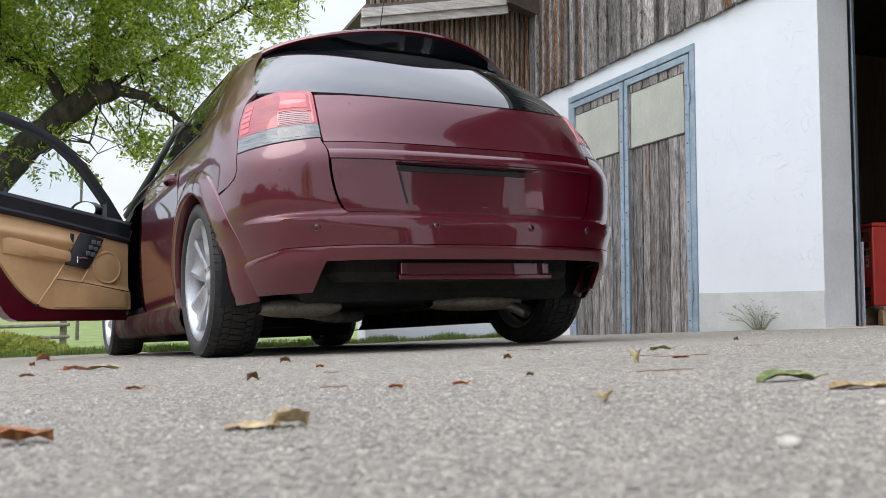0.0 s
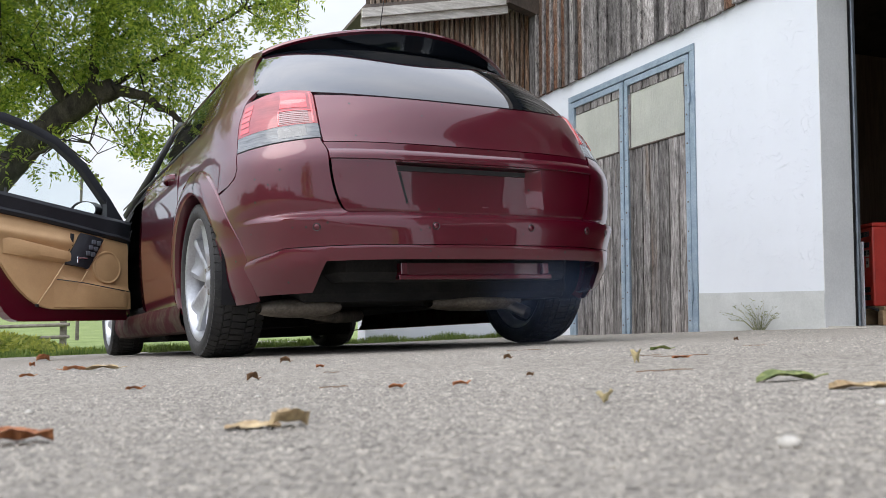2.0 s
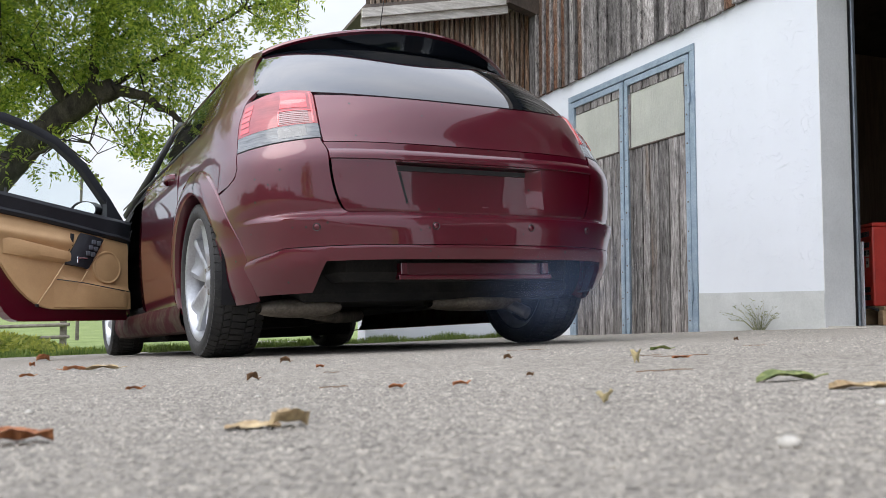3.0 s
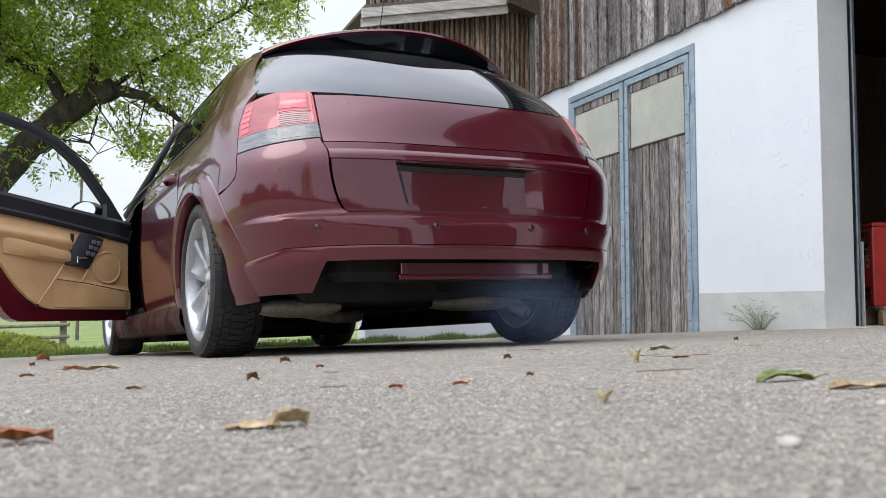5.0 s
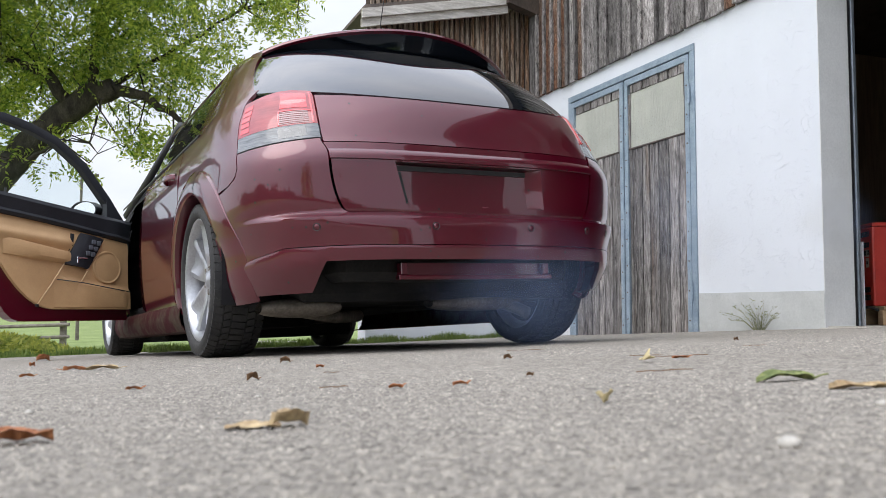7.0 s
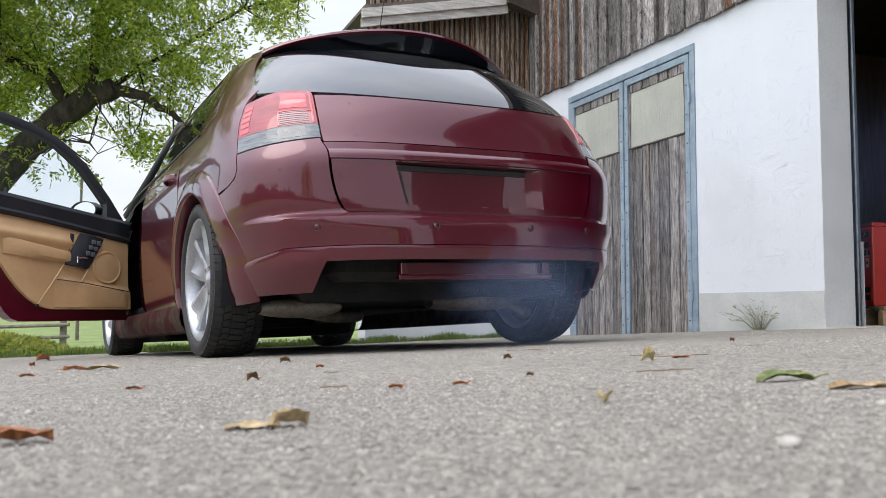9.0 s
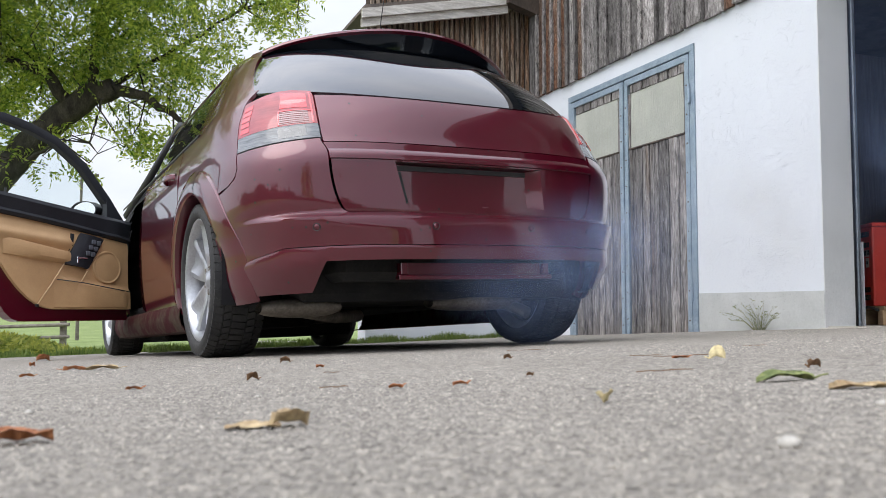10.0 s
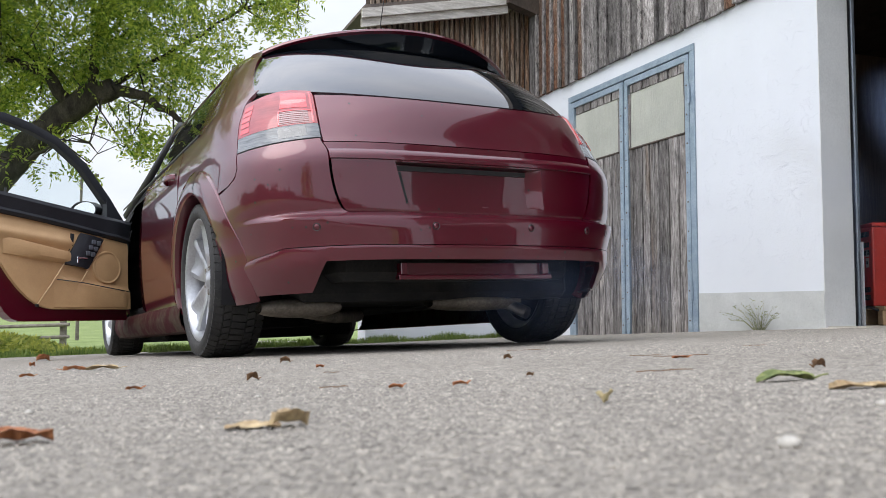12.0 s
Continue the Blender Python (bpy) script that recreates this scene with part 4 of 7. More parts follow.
def wheel_mesh_parts(car, x, y, s):
    """Tyre with tread blocks, five broad spokes, hub, disc. s: the side on which the face lies."""
    w = part("wheel", lathe(bmesh.new(), [(s * a, r) for a, r in ((-0.075, 0.254), (-0.085, 0.236), (-0.02, 0.222), (0.055, 0.230), (0.092, 0.242), (0.099, 0.252), (0.094, 0.259), (0.084, 0.254))], 64),
             ALLOY, car, m=pose(x, y, 0.325), smooth=True)
    bm = lathe(bmesh.new(), [(s * a, r) for a, r in ((-0.088, 0.250), (-0.105, 0.262), (-0.112, 0.282), (-0.106, 0.300), (-0.095, 0.313), (-0.085, 0.318), (0.085, 0.318),
                                                     (0.095, 0.313), (0.106, 0.300), (0.112, 0.282), (0.108, 0.266), (0.098, 0.257), (0.088, 0.250))], 72)
    part("tyre", bm, RUBBER, w, "black tyre with a blocked tread", smooth=True)
    bm = bmesh.new()
    for k in range(60):
        for j, (a0, a1) in enumerate(((-0.102, -0.068), (-0.062, -0.034), (-0.028, 0.028), (0.034, 0.062), (0.068, 0.102))):
            t0 = 2 * math.pi * (k + 0.5 * (j % 2)) / 60
            t1 = t0 + 2 * math.pi / 60 * 0.78
            sk = 0.02 * (1 if j % 2 else -1)
            vs = []
            for r in (0.312, 0.3245):
                for a, t in ((a0, t0), (a1, t0 + sk), (a1, t1 + sk), (a0, t1)):
                    rr = r - (0.010 if abs(a) > 0.09 else 0.0)
                    vs.append(bm.verts.new((a * s, rr * math.cos(t), rr * math.sin(t))))
            for q in ((0, 1, 2, 3), (4, 7, 6, 5), (0, 4, 5, 1), (1, 5, 6, 2), (2, 6, 7, 3), (3, 7, 4, 0)):
                bm.faces.new([vs[i] for i in q])
    tagged(part("tread", bm, RUBBER, w), kind="stuff")
    for k in range(5):
        bm = bmesh.new()
        rows = []
        for i in range(11):
            r = 0.045 + (0.246 - 0.045) * i / 10
            half = 0.034 + 0.064 * (i / 10) ** 0.9
            face = 0.052 + 0.024 * math.sin(math.pi * 0.5 * i / 10) + (0.006 if i > 8 else 0)
            groove = 0.022 * min(1, max(0, (i - 2) / 3)) * (1 if i < 10 else 0.3)
            rows.append([(s * (face - 0.03), -half - 0.004, r), (s * (face - 0.004), -half, r), (s * face, -half * 0.72, r), (s * (face - groove), -half * 0.25, r), (s * (face - groove), half * 0.25, r),
                         (s * face, half * 0.72, r), (s * (face - 0.004), half, r), (s * (face - 0.03), half + 0.004, r)])
        sheet(bm, rows)
        bmesh.ops.recalc_face_normals(bm, faces=bm.faces)
        part("spoke", bm, ALLOY, w, m=pose(0, 0, 0, 72 * k + 12), smooth=True)
    bm = lathe(bmesh.new(), [(s * a, r) for a, r in ((0.02, 0.075), (0.05, 0.072), (0.058, 0.05), (0.056, 0.034), (0.064, 0.030), (0.066, 0.0005))], 32)
    part("hub", bm, ALLOY, w, smooth=True)
    for k in range(5):
        bm = lathe(bmesh.new(), [(s * a, r) for a, r in ((0.048, 0.012), (0.0585, 0.012), (0.0585, 0.008), (0.052, 0.0005))], 10)
        part("wheel_bolt", bm, RUST, w, m=pose(0, 0.052 * math.cos(radians(72 * k + 48)), 0.052 * math.sin(radians(72 * k + 48))))
    bm = lathe(bmesh.new(), [(s * a, r) for a, r in ((-0.01, 0.06), (0.0, 0.145), (0.012, 0.145), (0.012, 0.07))], 40)
    part("brake_disc", bm, DISC, w)
    # added dark disc for the shade inside the wheel
    bm = lathe(bmesh.new(), [(s * a, r) for a, r in ((-0.012, 0.0005), (-0.012, 0.10), (-0.03, 0.217), (-0.034, 0.217), (-0.02, 0.0005))], 32)
    part("splash_shield", bm, UNDER, w)


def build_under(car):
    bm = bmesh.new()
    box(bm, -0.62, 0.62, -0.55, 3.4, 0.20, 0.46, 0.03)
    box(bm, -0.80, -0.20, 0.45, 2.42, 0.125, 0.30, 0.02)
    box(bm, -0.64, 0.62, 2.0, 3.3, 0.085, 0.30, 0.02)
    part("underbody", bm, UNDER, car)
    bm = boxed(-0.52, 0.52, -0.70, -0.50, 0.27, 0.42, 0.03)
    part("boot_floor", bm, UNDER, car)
    # silencer boxes and pipes
    for x0, x1, y, z in ((-0.74, -0.42, -0.42, 0.183), (-0.03, 0.40, -0.45, 0.19)):
        bm = bmesh.new()
        rows = []
        for i in range(13):
            t = i / 12
            k = math.sin(math.pi * min(max(t, 0.02), 0.98)) ** 0.25
            rows.append([(x0 + (x1 - x0) * t, y + 0.09 * k * math.cos(a), z + 0.038 * k * math.sin(a)) for a in [2 * math.pi * j / 20 for j in range(20)]])
        sheet(bm, rows, True)
        part("silencer", bm, RUST, car, "sooty steel silencer box", smooth=True)
    bm = tube(bmesh.new(), [(-0.55, -0.40, 0.17), (-0.35, -0.2, 0.15), (-0.12, 0.1, 0.16), (0.0, 0.6, 0.17), (0.0, 2.4, 0.18)], [0.028] * 5, 12)
    part("exhaust_pipe", bm, RUST, car, smooth=True)
    bm = tube(bmesh.new(), [(0.32, -0.45, 0.185), (0.36, -0.51, 0.16), (0.385, -0.56, 0.135)], [0.024, 0.026, 0.027], 14, cap=False)
    part("tail_pipe", bm, DISC, car, "bent steel tail pipe", smooth=True)
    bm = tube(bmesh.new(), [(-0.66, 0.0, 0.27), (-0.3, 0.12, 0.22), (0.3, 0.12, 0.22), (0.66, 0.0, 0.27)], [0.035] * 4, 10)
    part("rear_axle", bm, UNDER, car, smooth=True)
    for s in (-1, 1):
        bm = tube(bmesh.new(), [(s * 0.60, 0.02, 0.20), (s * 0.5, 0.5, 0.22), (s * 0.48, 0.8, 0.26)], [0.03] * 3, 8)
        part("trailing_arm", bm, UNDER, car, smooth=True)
    # painted cover bar in the cut-out
    bar = part("cover_bar", boxed(-0.335, 0.335, -0.825, -0.79, 0.262, 0.280, 0.004, 2), PAINT, car)
    part("cover_plate", boxed(-0.30, 0.30, -0.80, -0.79, 0.2805, 0.325), PAINT, bar)
    for x in (-0.31, 0.31):
        part("bracket", boxed(x - 0.014, x + 0.014, -0.822, -0.78, 0.2805, 0.325, 0.003), PAINT, bar)


SEAM = material("pale_tan_piping", (0.62, 0.42, 0.23), 0.5, second=(0.68, 0.47, 0.27), scale=20)
SWITCH = material("grey_switch", (0.07, 0.08, 0.095), 0.4, second=(0.11, 0.12, 0.14), scale=40)


def build_open_door(car):
    """The driver's door, swung out on its front hinges: x from hinge to latch, y towards the cabin."""
    m = pose(-0.872, 2.0, 0, 0, 0, -150)
    belt = lambda x: 0.825 + 0.12 * x
    low = lambda x: 0.222 + (0.50 * max(0.0, (x - 0.70) / 0.26) ** 2.2)
    back = ramp_of((0.2, 0.5, 0.9, 1.4), (0.80, 0.93, 0.96, 0.90))
    bm = bmesh.new()
    rows = []
    for k in range(17):
        rows.append([(x, -0.075 - 0.055 * math.sin(math.pi * min(1, k / 16 * 0.9)), low(x) + (belt(x) - low(x)) * k / 16) for x in spaced(0.0, 0.95, 24)])
    rimmed(bm, rows, -0.001, None)
    rows2 = [[(x, 0.0, low(x) + (belt(x) - low(x)) * k / 16) for x in spaced(0.0, 0.95, 24)] for k in range(17)]
    sheet(bm, rows2)
    sheet(bm, [rows[0], rows2[0]])
    sheet(bm, [rows[-1], rows2[-1]])
    sheet(bm, [[r[0] for r in rows], [r[0] for r in rows2]])
    sheet(bm, [[r[-1] for r in rows], [r[-1] for r in rows2]])
    bmesh.ops.delete(bm, geom=[v for v in bm.verts if not v.link_faces], context="VERTS")
    bmesh.ops.remove_doubles(bm, verts=bm.verts, dist=0.0005)
    bmesh.ops.recalc_face_normals(bm, faces=bm.faces)
    door = part("driver_door", bm, PAINT, car, "open driver's door with tan trim inside", m=m)
    # tan trim panel, inside its rounded outline
    tan_low = lambda x: 0.288 + 0.9 * max(0.0, (x - 0.50) / 0.40) ** 2.1 * 0.42
    tan_top = lambda x: 0.695 + 0.135 * x + 0.012 * math.sin(3 * x)

    def tan_y(x, z):
        y = 0.028
        y += 0.03 * (1 / (1 + math.exp(-(z - (0.60 + 0.10 * x)) / 0.012)) - 0) * (1 / (1 + math.exp(-(x - 0.40) / 0.015))) * (1 / (1 + math.exp((z - (0.655 + 0.09 * x)) / 0.010)))
        y += 0.022 / (1 + math.exp((z - (0.475 - 0.16 * max(0, 0.50 - x) * 0.9)) / 0.006)) * (1 / (1 + math.exp((x - 0.47 - (0.46 - z) * -0.75) / 0.008)))
        y -= 0.02 / (1 + math.exp(-(z - (0.70 + 0.09 * x)) / 0.012))
        return y

    bm = bmesh.new()
    xs = spaced(0.012, 0.90, 74)
    rows = [[(x, tan_y(x, tan_low(x) + (tan_top(x) - tan_low(x)) * k / 50), tan_low(x) + (tan_top(x) - tan_low(x)) * k / 50) for x in xs] for k in range(51)]
    vr = sheet(bm, rows)
    bmesh.ops.recalc_face_normals(bm, faces=bm.faces)
    rim = [e for e in bm.edges if e.is_boundary]
    for v in bmesh.ops.extrude_edge_only(bm, edges=rim)["geom"]:
        if isinstance(v, bmesh.types.BMVert):
            v.co.y = 0.002
    trim = part("trim_panel", bm, BEIGE, door, "tan leather door trim with an armrest and pocket", smooth=True)
    # armrest, door pocket and the slanting seam between them
    bm = bmesh.new()
    rows = []
    for i in range(19):
        t = i / 18
        x = 0.405 + 0.42 * t
        zt, zb = 0.612 + 0.075 * t, 0.545 + 0.042 * t
        fat = 0.038 * min(1.0, (min(t / 0.08, (1 - t) / 0.5) + 0.05)) ** 0.7
        rows.append([(x, 0.02, zb - 0.004), (x, 0.03 + fat * 0.55, zb + 0.004), (x, 0.03 + fat * 0.92, zb + 0.02), (x, 0.03 + fat, zt - 0.02), (x, 0.03 + fat * 0.85, zt - 0.004), (x, 0.03 + fat * 0.5, zt), (x, 0.02, zt + 0.002)])
    sheet(bm, rows)
    bmesh.ops.recalc_face_normals(bm, faces=bm.faces)
    part("armrest", bm, BEIGE, door, smooth=True)
    bm = bmesh.new()
    rows = []
    for i in range(25):
        t = i / 24
        x = 0.018 + 0.50 * t
        zt, zb = 0.394 + 0.068 * t, 0.287
        edge = 0.75 * min(1.0, min(t / 0.05, (1 - t) / 0.45) + 0.03)
        rows.append([(x, 0.02, zb), (x, 0.03 + 0.034 * edge, zb + 0.012), (x, 0.03 + 0.044 * edge, zb + (zt - zb) * 0.5), (x, 0.03 + 0.040 * edge, zt - 0.010), (x, 0.03 + 0.030 * edge, zt - 0.002), (x, 0.026, zt - 0.004)])
    sheet(bm, rows)
    bmesh.ops.recalc_face_normals(bm, faces=bm.faces)
    part("door_pocket", bm, BEIGE, door, smooth=True)
    # black tube put in for the shade in the grip's hollow
    bm = tube(bmesh.new(), [(0.395, 0.024, 0.725), (0.415, 0.024, 0.66), (0.425, 0.024, 0.625)], [0.012, 0.022, 0.010], 8)
    part("grip_hollow", bm, GAP, door)
    # dark upper roll
    bm = bmesh.new()
    rows = []
    for x in spaced(0.005, 0.93, 36):
        b0, b1 = tan_top(x) - 0.006, belt(x) + 0.006
        fat = 0.018 * math.exp(-((x - 0.09) / 0.07) ** 2)
        rows.append([(x, 0.003, b0), (x, 0.030, b0 + 0.002), (x, 0.040 + fat, b0 + 0.018), (x, 0.034 + fat, b0 + 0.030), (x, 0.030 + fat, b0 + 0.034), (x, 0.045 + fat, b1 - 0.025), (x, 0.036, b1 - 0.004), (x, 0.0, b1), (x, -0.05, b1 - 0.004)])
    sheet(bm, rows)
    bmesh.ops.recalc_face_normals(bm, faces=bm.faces)
    part("upper_trim", bm, TRIM, door, "black upper door trim", smooth=True)
    # switch console, slanting
    bm = bmesh.new()
    rows = [[(0.358 - 0.157 * i / 6 + 0.106 * (k / 8), 0.040 + 0.026 * math.sin(math.pi * (0.15 + 0.7 * i / 6)), 0.732 - 0.028 * i / 6 - 0.182 * k / 8) for i in range(7)] for k in range(9)]
    rimmed(bm, rows, -0.03, None)
    bmesh.ops.recalc_face_normals(bm, faces=bm.faces)
    con = part("switch_console", bm, TRIM, door, "black console with window switches")
    for k in range(3):
        for i in range(2):
            x, z = 0.282 + 0.020 * k + i * -0.034, 0.682 - 0.034 * k - 0.006 * i
            part("window_switch", boxed(x - 0.013, x + 0.013, 0.060, 0.073, z - 0.013, z + 0.013, 0.003), SWITCH, con, "grey window switch")
    part("door_pull", boxed(0.325, 0.395, 0.060, 0.071, 0.578, 0.590, 0.003), CHROME, con, "bright pull handle")
    part("door_pull", boxed(0.383, 0.395, 0.060, 0.071, 0.552, 0.5775, 0.003), CHROME, con)
    # piped seams of the trim
    for pts in (((0.466, 0.052, 0.548), (0.505, 0.050, 0.487), (0.560, 0.046, 0.404), (0.622, 0.036, 0.312)), ((0.305, 0.050, 0.527), (0.335, 0.052, 0.480), (0.360, 0.056, 0.445))):
        part("seam", tube(bmesh.new(), pts, [0.0035] * len(pts), 6), SEAM, door, "pale piped seam", smooth=True)
    # dark tube drawn as the shade line along the pocket's top edge
    part("seam_shadow", tube(bmesh.new(), [(0.018, 0.058, 0.393), (0.18, 0.064, 0.415), (0.35, 0.066, 0.440), (0.51, 0.05, 0.456)], [0.003] * 4, 6), TRIM, door, smooth=True)
    part("trim_clip", lathe(bmesh.new(), [(0.012, 0.0005), (0.010, 0.008), (0.0, 0.010)], 12), BLACK, door, m=pose(0.622, 0.030, 0.308, 0, 0, 90))
    part("lock_pin", tube(bmesh.new(), [(0.79, 0.0, 0.915), (0.79, 0.0, 0.955)], [0.007, 0.006], 8), BLACK, door, "black lock pin")
    # loudspeaker cover
    bm = lathe(bmesh.new(), [(0.036, 0.0005), (0.038, 0.08), (0.036, 0.086), (0.042, 0.090), (0.042, 0.096), (0.02, 0.100)], 40)
    part("speaker_cover", bm, BEIGE, door, "round tan loudspeaker cover", m=pose(0.168, 0, 0.538, 0, 0, 90) @ Matrix.Diagonal((1, 1, 1.0, 1)), smooth=True)
    # window frame and pane
    bm = bmesh.new()
    path = [(0.02, 0.80), (0.135, 0.955), (0.30, 1.145), (0.48, 1.268), (0.64, 1.322), (0.80, 1.352), (0.93, 1.352), (0.955, 1.25), (0.955, 0.95)]
    rows = []
    for i, (x, z) in enumerate(path):
        dx = path[min(i + 1, 8)][0] - path[max(i - 1, 0)][0]
        dz = path[min(i + 1, 8)][1] - path[max(i - 1, 0)][1]
        L = math.hypot(dx, dz)
        nx, nz = -dz / L, dx / L
        rows.append([(x + nx * o, y, z + nz * o) for o, y in ((0.022, -0.06), (0.026, -0.03), (0.022, 0.0), (-0.006, 0.006), (-0.026, 0.0), (-0.026, -0.05), (0.0, -0.065))])
    sheet(bm, rows, False)
    sheet(bm, [[r[-1] for r in rows], [r[0] for r in rows]])
    bmesh.ops.recalc_face_normals(bm, faces=bm.faces)
    part("window_frame", bm, TRIM, door, "black window frame", smooth=True)
    bm = bmesh.new()
    poly = [(0.12, 0.84), (0.135, 0.955), (0.30, 1.145), (0.48, 1.268), (0.64, 1.322), (0.80, 1.352), (0.93, 1.352), (0.955, 1.25), (0.955, 0.94)]
    bm.faces.new([bm.verts.new((x, -0.03, z)) for x, z in poly])
    ob = part("window_pane", bm, CLEAR, door, "clear door window")
    ob.visible_shadow = False
    bm = bmesh.new()
    vs = [bm.verts.new(p) for p in ((0.03, -0.03, 0.815), (0.15, -0.03, 0.84), (0.15, -0.03, 0.965), (0.03, 0.012, 0.815), (0.15, 0.012, 0.84), (0.15, 0.012, 0.965))]
    for q in ((0, 1, 2), (3, 5, 4), (0, 3, 4, 1), (1, 4, 5, 2), (2, 5, 3, 0)):
        bm.faces.new([vs[i] for i in q])
    part("corner_cover", bm, TRIM, door)
    # mirror on the outer side; its glass looks along the door
    bm = bmesh.new()
    rows = []
    for i in range(11):
        t = i / 10
        r = max(math.sin(math.pi / 2 * min(1, t * 1.25 + 0.06)), 0.05) ** 0.6
        rows.append([(0.04 + 0.125 * t, -0.205 + 0.135 * r * math.cos(q), 0.905 + 0.066 * r * math.sin(q) * (1 - 0.12 * math.cos(q))) for q in [2 * math.pi * j / 28 for j in range(28)]])
    vr = sheet(bm, rows, True)
    bm.faces.new(vr[0])
    rows = [[(x, -0.205 + 0.135 * k * math.cos(q), 0.905 + 0.066 * k * math.sin(q) * (1 - 0.12 * math.cos(q))) for q in [2 * math.pi * j / 28 for j in range(28)]] for x, k in ((0.165, 1.0), (0.167, 0.95), (0.158, 0.93), (0.152, 0.92))]
    sheet(bm, rows, True)
    box(bm, 0.06, 0.12, -0.10, -0.04, 0.86, 0.90, 0.01)
    bmesh.ops.recalc_face_normals(bm, faces=bm.faces)
    mir = part("door_mirror", bm, BLACK, door, "door mirror in a black housing", smooth=True)
    bm = bmesh.new()
    bm.faces.new([bm.verts.new((0.1565, -0.205 + 0.126 * math.cos(q), 0.905 + 0.061 * math.sin(q) * (1 - 0.12 * math.cos(q)))) for q in [2 * math.pi * j / 28 for j in range(28)]])
    part("mirror_glass", bm, CHROME, mir, "mirror glass")


def build_car():
    car = thing("car", "wine red estate car with its driver's door open", "car", CAR)
    build_body(car)
    for y in (0.0, 2.83):
        for s in (-1, 1):
            wheel_mesh_parts(car, s * 0.775, y, s)
    build_under(car)
    build_open_door(car)
    return car


build_car()


# ---- barn: cladding, doors, wing roof, bay ----
POLY = material("ribbed_pale_plastic", (0.34, 0.345, 0.295), 0.5, second=(0.42, 0.425, 0.365), scale=3, fine=0.06, bump=0.0008)
SLAT_WOOD = old_wood("brown_weathered_slats", (0.07, 0.045, 0.03), (0.26, 0.20, 0.15), (0.44, 0.38, 0.32), (0.85, 0.56, 0.38), 0.35, 0.25)
FASCIA_WOOD = material("pale_weathered_board", (0.38, 0.35, 0.31), 0.85, second=(0.62, 0.59, 0.54), scale=6, stretch=(6, 0.6, 6), fine=0.2, fine_scale=70, bump=0.002, per_piece=0.1)
DOOR_WOOD = old_wood("grey_door_boards", (0.08, 0.07, 0.064), (0.20, 0.184, 0.172), (0.38, 0.36, 0.34), (0.72, 0.60, 0.50), 0.1, 0.35, 1.1)
RUSTY = old_wood("rust_brown_wood", (0.035, 0.022, 0.016), (0.15, 0.095, 0.065), (0.33, 0.27, 0.225), (0.80, 0.50, 0.34), 0.5, 0.35)
RED_CASE = material("red_sheet_metal", (0.42, 0.028, 0.018), 0.45, second=(0.5, 0.04, 0.025), scale=5, fine=0.05, coat=0.2)
PALLET = material("pale_pallet_wood", (0.30, 0.20, 0.11), 0.8, second=(0.42, 0.29, 0.17), scale=5, stretch=(1, 6, 6), fine=0.15, per_piece=0.15)


def worn_board(rng, w, d, h, wave=0.004, rows=7):
    """An upright board from z 0 to h with uneven edges, its face towards +y."""
    bm = bmesh.new()
    rings = []
    for k in range(rows + 1):
        z = h * k / rows
        a, b = rng.uniform(-wave, wave), rng.uniform(-wave, wave)
        y = rng.uniform(-0.003, 0.003)
        rings.append([(a, 0, z), (a, d + y - 0.003, z), (a + 0.003, d + y, z), (w + b - 0.003, d + y, z), (w + b, d + y - 0.003, z), (w + b, 0, z)])
    vr = sheet(bm, rings, True)
    bm.faces.new(vr[0][::-1])
    bm.faces.new(vr[-1])
    bmesh.ops.recalc_face_normals(bm, faces=bm.faces)
    return bm


def build_cladding():
    rng = random.Random(5)
    clad = thing("cladding", "weathered grey and brown board cladding above the white wall", "cladding", BARN, kind="structure")
    boards = [mesh_of("board", worn_board(rng, 0.125 + 0.03 * (i % 3), 0.024, 4.0, 0.005), RUSTY if i == 3 else WOOD) for i in range(8)]
    battens = [mesh_of("batten", worn_board(rng, 0.035 + 0.006 * (i % 3), 0.026, 4.0, 0.003), WOOD) for i in range(4)]
    x = -6.9
    while x < 3.66:
        i = rng.randrange(8)
        if rng.random() < (0.75 if x > 2.9 else 0.25 if x > 2.2 else 0.0):
            i = 3
        w = 0.125 + 0.03 * (i % 3)
        z = 2.116 + rng.uniform(-0.010, 0.010) if x > -0.1 else 2.60 if x > -3.2 else 2.125
        part("board", boards[i], None, clad, m=pose(x, 0.004, z) @ Matrix.Diagonal((1, 1, (EAVE - z) / 4.0, 1)))
        if x > -4:
            part("batten", battens[rng.randrange(4)], None, clad, m=pose(x - 0.062, 0.03, z - rng.uniform(0.0, 0.012)) @ Matrix.Diagonal((1, 1, (EAVE - z) / 4.0, 1)))
        x += w + 0.024
    part("corner_board", worn_board(rng, 0.09, 0.05, 2.0, 0.004), WOOD, clad, m=pose(3.56, 0.012, 2.10))
    # timber lintel over the garage bay
    solo("lintel", boxed(-3.2, 0.0, -0.30, 0.03, 2.40, 2.60, 0.008), DARK_WOOD, "dark timber lintel over the garage bay", "lintel", BARN, kind="structure")
    bm = bmesh.new()
    rows = [[(x, 0.35, EAVE - 0.10), (x, 0.35, EAVE + 0.05), (x, -4.4, EAVE + 2.4), (x, -8.4, EAVE + 0.4), (x, -8.4, EAVE + 0.2), (x, -4.4, EAVE + 2.2)] for x in (4.1, -7.3)]
    vr = sheet(bm, rows, True)
    bm.faces.new(vr[0][::-1])
    bm.faces.new(vr[1])
    bmesh.ops.recalc_face_normals(bm, faces=bm.faces)
    solo("roof_barn", bm, ROOF_TILE, "brown roof that overhangs the barn wall", "roof", BARN, kind="structure")


